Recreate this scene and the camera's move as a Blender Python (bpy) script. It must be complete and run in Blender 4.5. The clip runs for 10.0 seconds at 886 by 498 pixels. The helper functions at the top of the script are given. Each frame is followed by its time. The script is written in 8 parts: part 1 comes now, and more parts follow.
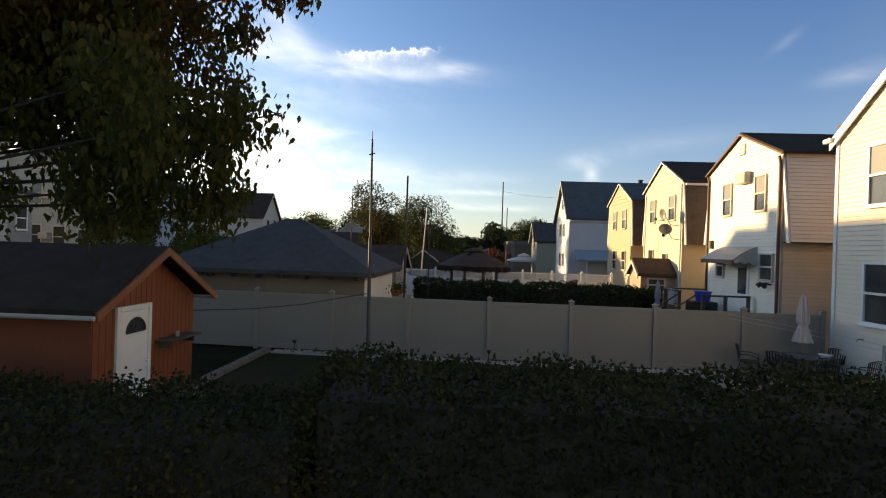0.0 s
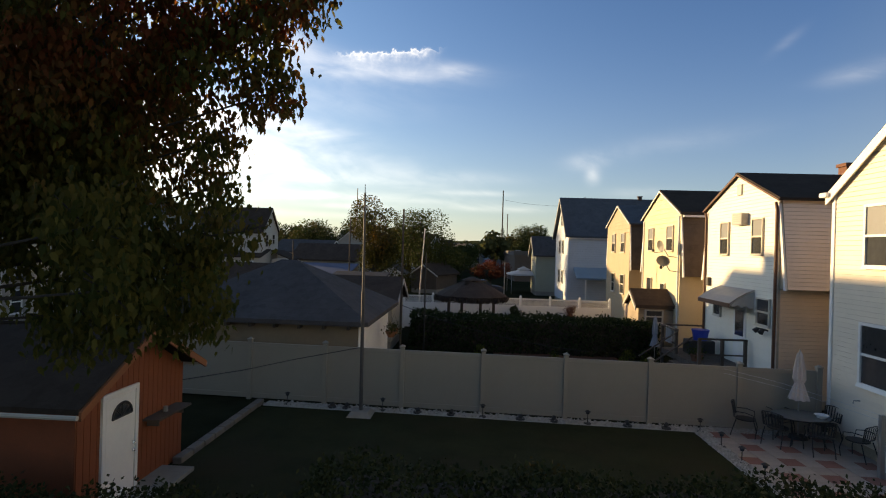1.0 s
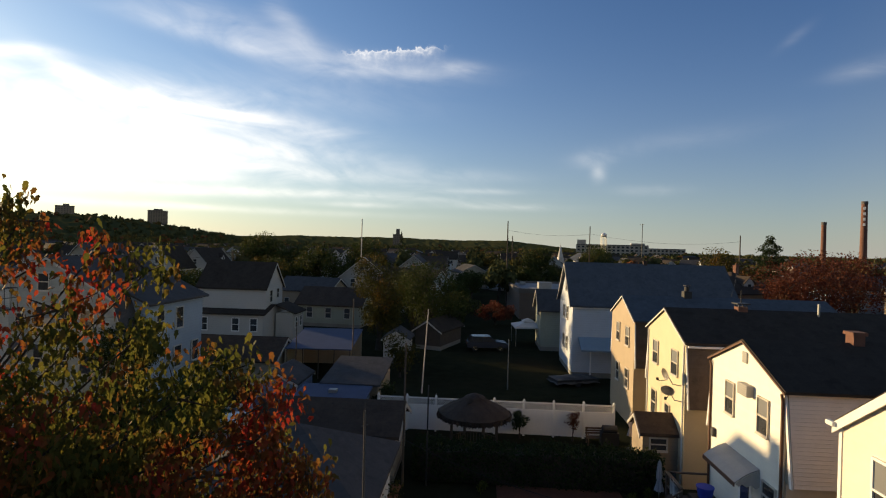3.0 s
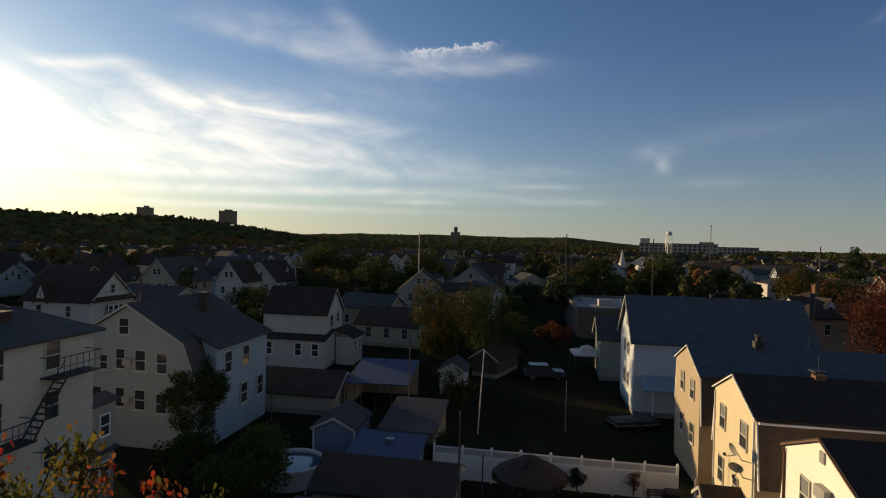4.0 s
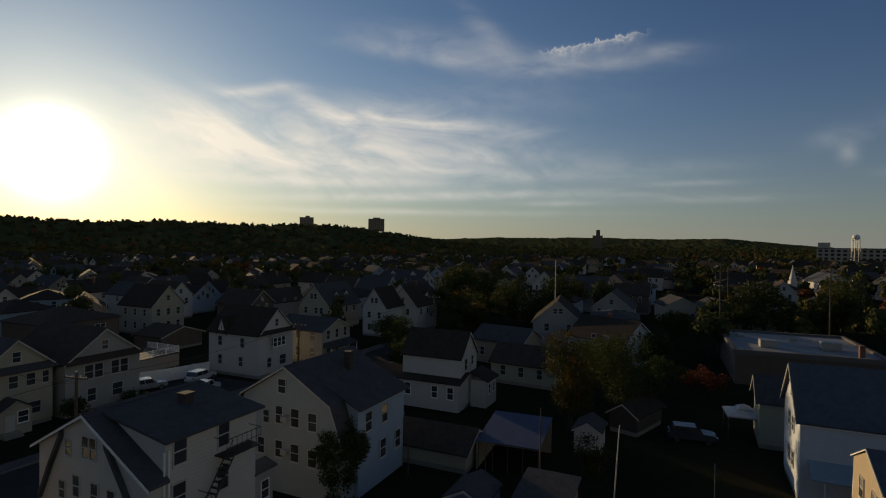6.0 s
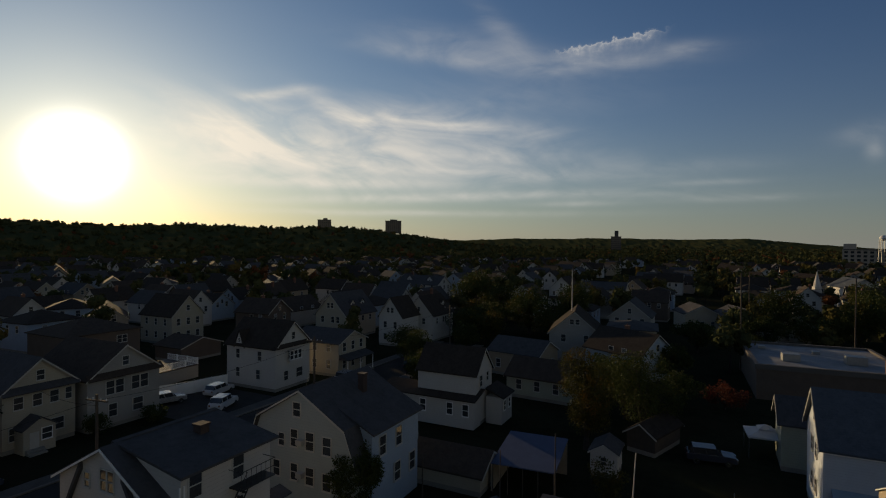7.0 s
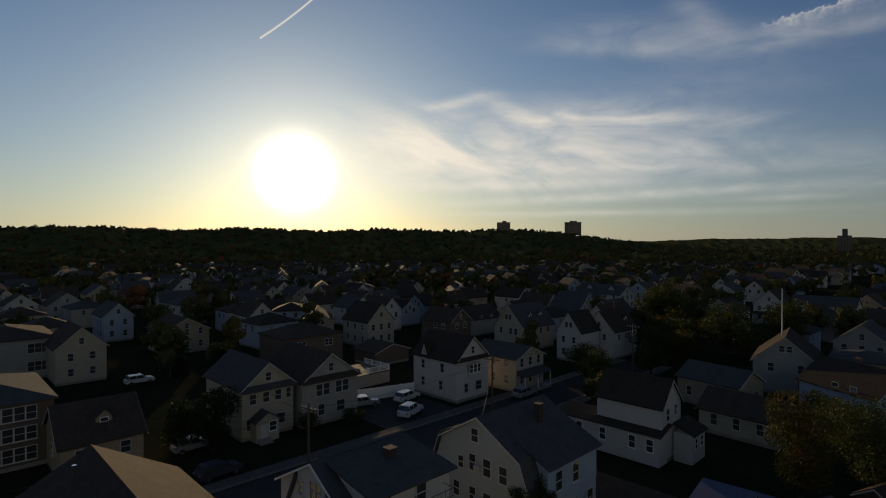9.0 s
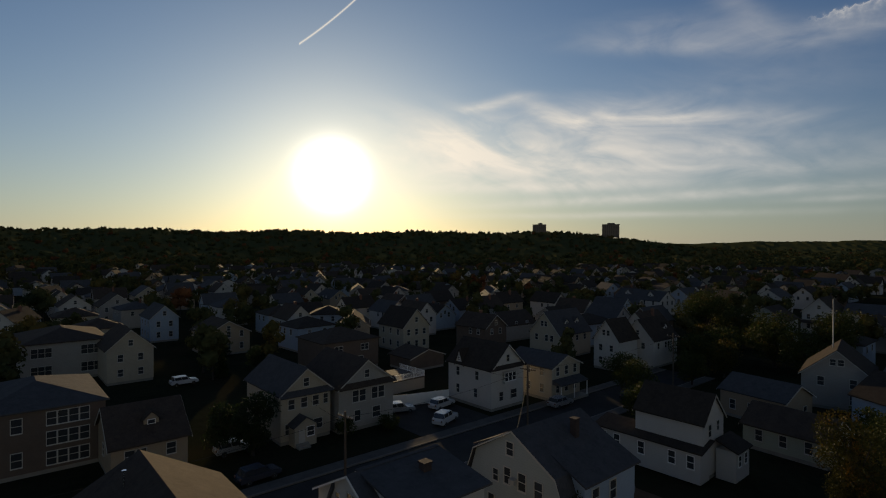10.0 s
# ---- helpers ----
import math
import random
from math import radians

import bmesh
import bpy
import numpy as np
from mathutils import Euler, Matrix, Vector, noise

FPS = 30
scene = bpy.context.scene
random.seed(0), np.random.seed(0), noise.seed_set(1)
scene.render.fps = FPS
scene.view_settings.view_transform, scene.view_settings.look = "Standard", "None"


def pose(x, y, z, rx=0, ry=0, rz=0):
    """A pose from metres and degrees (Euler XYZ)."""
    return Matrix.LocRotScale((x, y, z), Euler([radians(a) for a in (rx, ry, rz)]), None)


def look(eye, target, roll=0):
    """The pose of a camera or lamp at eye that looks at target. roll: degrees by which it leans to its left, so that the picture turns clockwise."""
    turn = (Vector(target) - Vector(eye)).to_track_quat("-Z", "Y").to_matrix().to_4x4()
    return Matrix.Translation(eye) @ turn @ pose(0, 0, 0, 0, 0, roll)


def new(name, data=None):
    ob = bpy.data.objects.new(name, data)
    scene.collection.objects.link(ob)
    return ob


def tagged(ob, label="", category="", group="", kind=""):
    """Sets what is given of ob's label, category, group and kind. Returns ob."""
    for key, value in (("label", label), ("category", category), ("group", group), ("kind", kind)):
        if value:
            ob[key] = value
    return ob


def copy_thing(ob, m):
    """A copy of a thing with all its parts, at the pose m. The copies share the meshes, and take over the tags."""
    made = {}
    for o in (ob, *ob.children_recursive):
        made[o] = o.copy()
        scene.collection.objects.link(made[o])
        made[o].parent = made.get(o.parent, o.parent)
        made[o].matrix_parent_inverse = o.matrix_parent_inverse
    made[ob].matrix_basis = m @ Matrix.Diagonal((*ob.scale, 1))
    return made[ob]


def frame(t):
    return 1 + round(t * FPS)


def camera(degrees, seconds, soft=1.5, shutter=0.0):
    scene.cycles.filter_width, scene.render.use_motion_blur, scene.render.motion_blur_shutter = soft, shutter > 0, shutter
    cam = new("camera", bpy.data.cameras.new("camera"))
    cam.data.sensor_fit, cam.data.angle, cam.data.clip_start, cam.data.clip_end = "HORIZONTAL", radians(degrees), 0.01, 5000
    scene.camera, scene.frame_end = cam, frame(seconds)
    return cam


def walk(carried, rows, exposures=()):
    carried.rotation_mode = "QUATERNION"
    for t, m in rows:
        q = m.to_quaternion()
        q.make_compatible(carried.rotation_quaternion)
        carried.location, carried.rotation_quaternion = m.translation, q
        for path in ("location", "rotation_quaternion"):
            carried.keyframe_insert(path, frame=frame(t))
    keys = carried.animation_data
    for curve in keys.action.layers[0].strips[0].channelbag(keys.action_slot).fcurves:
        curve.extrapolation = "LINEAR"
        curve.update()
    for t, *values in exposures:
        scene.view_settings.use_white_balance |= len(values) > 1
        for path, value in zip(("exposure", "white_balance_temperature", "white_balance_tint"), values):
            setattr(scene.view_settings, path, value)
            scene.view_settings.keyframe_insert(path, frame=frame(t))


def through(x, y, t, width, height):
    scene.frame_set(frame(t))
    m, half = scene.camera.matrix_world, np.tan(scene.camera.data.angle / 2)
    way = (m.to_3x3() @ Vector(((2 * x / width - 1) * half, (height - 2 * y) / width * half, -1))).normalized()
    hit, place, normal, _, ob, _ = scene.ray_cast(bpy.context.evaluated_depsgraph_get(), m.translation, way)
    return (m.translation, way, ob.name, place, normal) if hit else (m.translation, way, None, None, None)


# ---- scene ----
cam = camera(79.3, 10.0, 1.1)
METRES, EYE, TILT, LEAN, TURN = 21.45, 3.35, -0.1, -1.8, 3.0
ROWS = [
    (0.0, 0.0, 0.0, 0.0, 0.0, 0.0, -0.0),
    (0.5, 0.0089, 0.0022, 0.0335, 0.07, 0.11, 0.01),
    (1.0, 0.0108, 0.0047, 0.0715, 0.14, 0.08, 0.13),
    (1.5, 0.0144, 0.0069, 0.1137, 0.28, 0.1, 0.06),
    (2.0, 0.0164, 0.0108, 0.1775, 0.46, 0.05, 0.15),
    (2.5, 0.0165, 0.0111, 0.2689, 0.59, 0.02, 0.23),
    (2.7, 0.0167, 0.0108, 0.3081, 0.63, 0.0, 0.25),
    (3.8, 0.0259, 0.0154, 0.4981, 3.69, -0.5, 0.42),
    (4.0, 0.0286, 0.0164, 0.5225, 6.92, -0.43, 0.5),
    (4.5, 0.0424, 0.0162, 0.5891, 15.85, -0.2, 0.79),
    (5.0, 0.0543, 0.0181, 0.6517, 19.11, -0.1, 0.94),
    (5.5, 0.0619, 0.0182, 0.7047, 20.63, -0.03, 0.96),
    (7.0, 0.0807, 0.0293, 0.8348, 23.59, 0.22, 1.24),
    (7.5, 0.0871, 0.0334, 0.8687, 25.02, 0.21, 1.4),
    (8.0, 0.0912, 0.0322, 0.8997, 29.06, 0.33, 1.49),
    (8.5, 0.0943, 0.0322, 0.9248, 36.87, 0.58, 1.44),
    (9.0, 0.1005, 0.0288, 0.9485, 42.58, 0.8, 1.3),
    (9.5, 0.104, 0.0273, 0.9698, 44.9, 0.94, 1.19),
    (10.0, 0.1041, 0.024, 0.9892, 46.33, 1.07, 1.05),
]
EXPOSURES = [(0, 1.88, 8000, 12), (0.5, 1.66, 8000, 12), (2.0, 1.62, 7900, 12), (2.7, 1.38, 7600, 12), (3.8, 0.82, 7350, 11), (4.5, 0.64, 7350, 11), (5.5, 0.22, 7350, 11), (7.5, 0.0, 7350, 11), (8.5, 0.02, 7350, 12), (10.0, 0.04, 7350, 12)]
walk(cam, [(t, pose(0, 0, EYE, TILT, LEAN, TURN) @ pose(METRES * x, METRES * y, METRES * z, 90 + pitch, roll, yaw)) for t, x, y, z, yaw, pitch, roll in ROWS], EXPOSURES)

# ---- light ----
SUN_AZ, SUN_EL = 61.0, 7.3
SUN_DIR = Vector((-math.sin(radians(SUN_AZ)) * math.cos(radians(SUN_EL)), math.cos(radians(SUN_AZ)) * math.cos(radians(SUN_EL)), math.sin(radians(SUN_EL))))
SKY_STRENGTH, SUN_STRENGTH = 0.1, 2.8
sun_data = bpy.data.lights.new("sun", "SUN")
sun_data.energy, sun_data.angle, sun_data.color = SUN_STRENGTH, radians(0.6), (1.0, 0.77, 0.45)
sun = new("sun", sun_data)
sun.matrix_world = look(SUN_DIR * 100, (0, 0, 0))

world = bpy.data.worlds.new("sky")
scene.world = world
world.use_nodes = True
wt = world.node_tree
wt.nodes.clear()


def wn(kind, **props):
    n = wt.nodes.new(kind)
    for k, v in props.items():
        if k == "operation":
            n.operation = v
        elif k == "blend_type":
            n.blend_type = v
    return n


def wmath(op, a, b=None, c=None, clamp=False):
    n = wt.nodes.new("ShaderNodeMath")
    n.operation, n.use_clamp = op, clamp
    for i, v in enumerate((a, b, c)):
        if v is None:
            continue
        if isinstance(v, (int, float)):
            n.inputs[i].default_value = v
        else:
            wt.links.new(v, n.inputs[i])
    return n.outputs[0]


def wmix(fac, a, b, kind="MIX"):
    n = wt.nodes.new("ShaderNodeMix")
    n.data_type, n.blend_type = "RGBA", kind
    for sock, v in ((n.inputs[0], fac), (n.inputs[6], a), (n.inputs[7], b)):
        if isinstance(v, (int, float)):
            sock.default_value = v
        elif isinstance(v, tuple):
            sock.default_value = (*v, 1)
        else:
            wt.links.new(v, sock)
    return n.outputs[2]


coord = wt.nodes.new("ShaderNodeTexCoord")
norm = wt.nodes.new("ShaderNodeVectorMath")
norm.operation = "NORMALIZE"
wt.links.new(coord.outputs["Generated"], norm.inputs[0])
sep = wt.nodes.new("ShaderNodeSeparateXYZ")
wt.links.new(norm.outputs[0], sep.inputs[0])
dx, dy, dz = sep.outputs
az = wmath("MULTIPLY", wmath("ARCTAN2", wmath("MULTIPLY", dx, -1.0), dy), 57.29578)
el = wmath("MULTIPLY", wmath("ARCSINE", dz), 57.29578)
sky = wt.nodes.new("ShaderNodeTexSky")
sky.sky_type, sky.sun_disc = "NISHITA", False
sky.sun_elevation, sky.sun_rotation = radians(SUN_EL), radians(-SUN_AZ)
sky.air_density, sky.dust_density, sky.ozone_density, sky.altitude = 1.0, 0.3, 1.5, 20
sdot = wt.nodes.new("ShaderNodeVectorMath")
sdot.operation = "DOT_PRODUCT"
wt.links.new(norm.outputs[0], sdot.inputs[0])
sdot.inputs[1].default_value = SUN_DIR
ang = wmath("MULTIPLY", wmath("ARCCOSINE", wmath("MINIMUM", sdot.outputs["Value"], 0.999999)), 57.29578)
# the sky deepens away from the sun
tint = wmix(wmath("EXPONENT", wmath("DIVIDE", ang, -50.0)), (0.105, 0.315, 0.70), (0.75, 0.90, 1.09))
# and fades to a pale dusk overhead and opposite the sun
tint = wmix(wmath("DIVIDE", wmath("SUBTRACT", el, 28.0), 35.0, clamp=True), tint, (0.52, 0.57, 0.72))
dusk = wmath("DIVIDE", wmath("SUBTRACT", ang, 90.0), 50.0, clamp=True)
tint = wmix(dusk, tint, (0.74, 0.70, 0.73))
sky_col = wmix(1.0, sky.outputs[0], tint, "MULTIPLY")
haze = wmath("MULTIPLY", wmath("EXPONENT", wmath("DIVIDE", wmath("MAXIMUM", el, 0.0), -7.5)), 0.68)


# thin cirrus: stretched, warped noise in azimuth and elevation, gathered in a few banks
comb = wt.nodes.new("ShaderNodeCombineXYZ")
wt.links.new(wmath("ADD", wmath("MULTIPLY", az, 0.082), wmath("MULTIPLY", el, 0.035)), comb.inputs[0])
wt.links.new(wmath("ADD", wmath("MULTIPLY", el, 0.21), wmath("MULTIPLY", az, -0.024)), comb.inputs[1])


def wnoise(scale, detail, rough, distortion, shift=0.0):
    n = wt.nodes.new("ShaderNodeTexNoise")
    n.inputs["Scale"].default_value, n.inputs["Detail"].default_value = scale, detail
    n.inputs["Roughness"].default_value, n.inputs["Distortion"].default_value = rough, distortion
    m = wt.nodes.new("ShaderNodeVectorMath")
    m.operation = "ADD"
    wt.links.new(comb.outputs[0], m.inputs[0])
    m.inputs[1].default_value = (shift, shift * 0.7, shift * 1.3)
    wt.links.new(m.outputs[0], n.inputs["Vector"])
    return n.outputs[0]


def bank(a0, e0, sa, se, k, tilt=0.0):
    u = wmath("DIVIDE", wmath("SUBTRACT", az, a0), sa)
    v = wmath("DIVIDE", wmath("SUBTRACT", wmath("SUBTRACT", el, e0), wmath("MULTIPLY", wmath("SUBTRACT", az, a0), tilt)), se)
    r = wmath("ADD", wmath("POWER", wmath("ABSOLUTE", u), 2.0), wmath("POWER", wmath("ABSOLUTE", v), 2.0))
    return wmath("MULTIPLY", wmath("EXPONENT", wmath("MULTIPLY", r, -1.0)), k)


banks = None
for spec in (
        # high wisps and the plume beside the small cumulus
        (26.5, 19.0, 8.5, 0.8, 0.55, 0.13), (28.0, 20.7, 6.0, 1.2, 0.45, 0.1), (20.6, 21.6, 3.0, 1.3, 0.42, 0.7), (9.5, 18.1, 7.5, 1.05, 0.6, 0.02), (2.5, 18.5, 2.4, 0.6, 0.5, 0.05), (20.0, 19.2, 6.0, 1.6, 0.35, 0.2),
        # the broad field of cirrus beside the sun
        (44.5, 14.7, 3.4, 0.5, 1.1, -0.2), (37.5, 13.4, 3.6, 0.9, 1.2, 0.45), (33.0, 12.7, 9.0, 1.9, 1.2, 0.0), (22.0, 12.1, 7.0, 0.9, 1.15, 0.09), (48.0, 10.2, 7.5, 2.4, 0.95, 0.3), (40.0, 8.6, 11.0, 2.6, 1.3, 0.05), (29.0, 9.4, 14.0, 2.6, 0.85, 0.05), (53.0, 8.5, 8.0, 3.4, 0.7), (20.0, 15.0, 12.0, 2.0, 0.25),
        # bands low over the horizon
        (28.0, 4.9, 16.0, 0.5, 1.3, -0.03), (38.0, 6.2, 15.0, 0.6, 1.1), (0.5, 6.0, 4.5, 0.3, 0.45), (13.0, 4.2, 5.0, 0.3, 0.6), (6.0, 7.6, 9.0, 0.7, 0.4), (8.0, 5.0, 10.0, 0.5, 0.4), (18.0, 7.2, 12.0, 0.6, 0.8, 0.04), (-4.0, 4.4, 6.0, 0.35, 0.5), (32.0, 3.2, 18.0, 0.35, 0.7), (45.5, 12.0, 6.0, 2.2, 0.8, 0.2), (22.0, 9.2, 10.0, 1.4, 0.6, 0.03),
        # wisps away from the sun
        (-11.6, 9.4, 2.0, 0.8, 0.40, -0.1), (-12.3, 7.9, 0.7, 0.8, 0.5), (-20.0, 11.0, 8.0, 1.0, 0.1, -0.1), (-29.1, 18.9, 1.2, 0.5, 0.12, -0.6), (-34.8, 15.6, 2.6, 0.7, 0.36, -0.08), (-17.0, 6.2, 3.0, 0.5, 0.25)):
    b = bank(*spec)
    banks = b if banks is None else wmath("ADD", banks, b)
fine = wmath("ADD", wmath("MULTIPLY", wnoise(0.8, 5, 0.5, 2.2), 0.72), wmath("MULTIPLY", wnoise(2.2, 5, 0.55, 1.6, 5.0), 0.28))
wisps = wmath("MULTIPLY", wmath("SUBTRACT", fine, 0.36), 2.9, clamp=True)
veil = wmath("MULTIPLY", wmath("SUBTRACT", wnoise(0.35, 3, 0.5, 0.8, 9.0), 0.2), 1.2, clamp=True)
cloud = wmath("MULTIPLY", wmath("MULTIPLY", wmath("ADD", wmath("MULTIPLY", wisps, 0.60), wmath("MULTIPLY", veil, 0.46)), banks), 0.80, clamp=True)


def puffs(scale, detail):
    """Round billows, even in azimuth and elevation."""
    c = wt.nodes.new("ShaderNodeCombineXYZ")
    wt.links.new(az, c.inputs[0])
    wt.links.new(el, c.inputs[1])
    n = wt.nodes.new("ShaderNodeTexNoise")
    n.inputs["Scale"].default_value, n.inputs["Detail"].default_value, n.inputs["Roughness"].default_value = scale, detail, 0.55
    wt.links.new(c.outputs[0], n.inputs["Vector"])
    return n.outputs[0]


# one small cumulus with a bright upper edge
edge_u = wmath("SUBTRACT", az, 9.6)
billow = wmath("SUBTRACT", puffs(1.3, 5.0), 0.5)
edge_el = wmath("ADD", 19.82, wmath("ADD", wmath("MULTIPLY", edge_u, -0.105), wmath("MULTIPLY", billow, 1.9)))
edge_d = wmath("SUBTRACT", el, edge_el)
reach = wmath("EXPONENT", wmath("MULTIPLY", wmath("POWER", wmath("ABSOLUTE", wmath("DIVIDE", edge_u, 4.9)), 6.0), -1.0))
edge = wmath("MULTIPLY", wmath("MINIMUM", wmath("EXPONENT", wmath("DIVIDE", edge_d, 0.22)), wmath("EXPONENT", wmath("DIVIDE", edge_d, -0.07))), reach)
body = wmath("MULTIPLY", wmath("MULTIPLY", wmath("MINIMUM", wmath("EXPONENT", wmath("DIVIDE", edge_d, 1.1)), wmath("EXPONENT", wmath("DIVIDE", edge_d, -0.08))), reach), wmath("MULTIPLY", puffs(0.9, 4.0), 0.42))
cloud = wmath("ADD", cloud, wmath("ADD", wmath("MULTIPLY", edge, 0.32), body), clamp=True)
# a contrail
line_el = wmath("ADD", 20.0, wmath("ADD", wmath("MULTIPLY", wmath("SUBTRACT", az, 64.4), -0.70), wmath("MULTIPLY", wmath("POWER", wmath("ABSOLUTE", wmath("SUBTRACT", az, 64.4)), 2.0), 0.012)))
trail = wmath("MULTIPLY", wmath("EXPONENT", wmath("MULTIPLY", wmath("POWER", wmath("DIVIDE", wmath("SUBTRACT", el, line_el), 0.10), 2.0), -1.0)),
              wmath("MULTIPLY", wmath("GREATER_THAN", 64.4, az), wmath("GREATER_THAN", az, 50.0)))
cloud = wmath("ADD", cloud, wmath("MULTIPLY", trail, 0.75), clamp=True)
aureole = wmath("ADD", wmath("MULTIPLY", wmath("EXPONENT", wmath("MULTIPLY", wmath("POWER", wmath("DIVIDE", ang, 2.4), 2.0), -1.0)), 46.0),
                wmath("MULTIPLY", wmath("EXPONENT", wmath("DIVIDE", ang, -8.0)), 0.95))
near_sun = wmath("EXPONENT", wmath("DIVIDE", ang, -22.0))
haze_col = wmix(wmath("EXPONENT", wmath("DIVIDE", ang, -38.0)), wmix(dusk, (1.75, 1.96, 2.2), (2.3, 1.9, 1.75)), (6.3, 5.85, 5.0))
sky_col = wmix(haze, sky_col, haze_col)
cloud_col = wmix(near_sun, (5.2, 5.5, 5.9), (10.5, 9.9, 8.5))
sky_col = wmix(cloud, sky_col, cloud_col)
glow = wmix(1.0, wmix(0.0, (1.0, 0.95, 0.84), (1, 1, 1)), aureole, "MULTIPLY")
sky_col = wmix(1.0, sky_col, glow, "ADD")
bg = wt.nodes.new("ShaderNodeBackground")
bg.inputs["Strength"].default_value = SKY_STRENGTH
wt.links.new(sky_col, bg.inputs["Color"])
wo = wt.nodes.new("ShaderNodeOutputWorld")
wt.links.new(bg.outputs[0], wo.inputs["Surface"])

# ---- materials ----


def material(name, base, rough=0.7, var=0.18, scale=2.5, bump=0.15, bump_scale=40.0, metal=0.0, boards=0.0, rows=0.0, tint=None, rand=0.0, spec=0.4, island=False, through=0.0):
    """Procedural surface: two scales of noise in the colour, fine relief, optional lapped boards (m) or shingle rows (m)."""
    m = bpy.data.materials.new(name)
    m.use_nodes = True
    nt = m.node_tree
    p = nt.nodes["Principled BSDF"]
    tc = nt.nodes.new("ShaderNodeTexCoord")
    vec = tc.outputs["Object"]

    def noise_tex(s, d=4.0, r=0.6):
        n = nt.nodes.new("ShaderNodeTexNoise")
        n.inputs["Scale"].default_value, n.inputs["Detail"].default_value, n.inputs["Roughness"].default_value = s, d, r
        nt.links.new(vec, n.inputs["Vector"])
        return n.outputs[0]

    def mth(op, a, b=None, clamp=False):
        n = nt.nodes.new("ShaderNodeMath")
        n.operation, n.use_clamp = op, clamp
        for i, v in enumerate((a, b)):
            if v is None:
                continue
            if isinstance(v, (int, float)):
                n.inputs[i].default_value = v
            else:
                nt.links.new(v, n.inputs[i])
        return n.outputs[0]

    def mixc(f, a, b, kind="MIX"):
        n = nt.nodes.new("ShaderNodeMix")
        n.data_type, n.blend_type = "RGBA", kind
        for sock, v in ((n.inputs[0], f), (n.inputs[6], a), (n.inputs[7], b)):
            if isinstance(v, (int, float)):
                sock.default_value = v
            elif isinstance(v, tuple):
                sock.default_value = (*v, 1)
            else:
                nt.links.new(v, sock)
        return n.outputs[2]

    dark = tuple(c * (1 - var) for c in base)
    light = tuple(min(1, c * (1 + var)) for c in base)
    big, small = noise_tex(scale, 3.0), noise_tex(scale * 9, 5.0)
    f = mth("ADD", mth("MULTIPLY", big, 0.6), mth("MULTIPLY", small, 0.4))
    f = mth("MULTIPLY", mth("SUBTRACT", f, 0.3), 2.5, clamp=True)
    col = mixc(f, dark, light)
    if tint:
        g = mth("MULTIPLY", mth("SUBTRACT", noise_tex(scale * 0.45, 3.0), 0.48), 5.0, clamp=True)
        col = mixc(g, col, tint)
    if rand:
        src = nt.nodes.new("ShaderNodeNewGeometry").outputs["Random Per Island"] if island else nt.nodes.new("ShaderNodeObjectInfo").outputs["Random"]
        hsv = nt.nodes.new("ShaderNodeHueSaturation")
        nt.links.new(col, hsv.inputs["Color"])
        nt.links.new(mth("ADD", mth("MULTIPLY", src, rand), 1 - rand / 2), hsv.inputs["Value"])
        col = hsv.outputs[0]
    h = mth("MULTIPLY", noise_tex(bump_scale, 3.0), bump * 0.02)
    sp = nt.nodes.new("ShaderNodeSeparateXYZ")
    nt.links.new(vec, sp.inputs[0])
    if boards:
        fr = mth("FRACT", mth("DIVIDE", sp.outputs[2], boards))
        h = mth("ADD", h, mth("MULTIPLY", mth("SUBTRACT", 1.0, fr), 0.014))
        groove = mth("GREATER_THAN", fr, 0.93)
        col = mixc(mth("MULTIPLY", groove, 0.30), col, tuple(c * 0.45 for c in base))
    if rows:
        fr = mth("FRACT", mth("DIVIDE", sp.outputs[2], rows))
        h = mth("ADD", h, mth("MULTIPLY", fr, -0.012))
        wv = nt.nodes.new("ShaderNodeTexVoronoi")
        wv.inputs["Scale"].default_value = 4.0
        nt.links.new(vec, wv.inputs["Vector"])
        bw = nt.nodes.new("ShaderNodeRGBToBW")
        nt.links.new(wv.outputs["Color"], bw.inputs[0])
        col = mixc(mth("MULTIPLY", bw.outputs[0], 0.35), col, tuple(c * 1.7 for c in base))
    nt.links.new(col, p.inputs["Base Color"])
    nt.links.new(mth("ADD", mth("MULTIPLY", small, 0.15), rough - 0.07, clamp=True), p.inputs["Roughness"])
    p.inputs["Metallic"].default_value = metal
    p.inputs["Specular IOR Level"].default_value = spec
    if bump or boards or rows:
        bn = nt.nodes.new("ShaderNodeBump")
        bn.inputs["Distance"].default_value = 1.0
        bn.inputs["Strength"].default_value = 0.8
        nt.links.new(h, bn.inputs["Height"])
        nt.links.new(bn.outputs[0], p.inputs["Normal"])
    if through:
        tr = nt.nodes.new("ShaderNodeBsdfTranslucent")
        nt.links.new(mixc(1.0, col, (1.5, 1.6, 0.8), "MULTIPLY"), tr.inputs["Color"])
        ms = nt.nodes.new("ShaderNodeMixShader")
        ms.inputs[0].default_value = through
        nt.links.new(p.outputs[0], ms.inputs[1])
        nt.links.new(tr.outputs[0], ms.inputs[2])
        nt.links.new(ms.outputs[0], nt.nodes["Material Output"].inputs["Surface"])
    return m


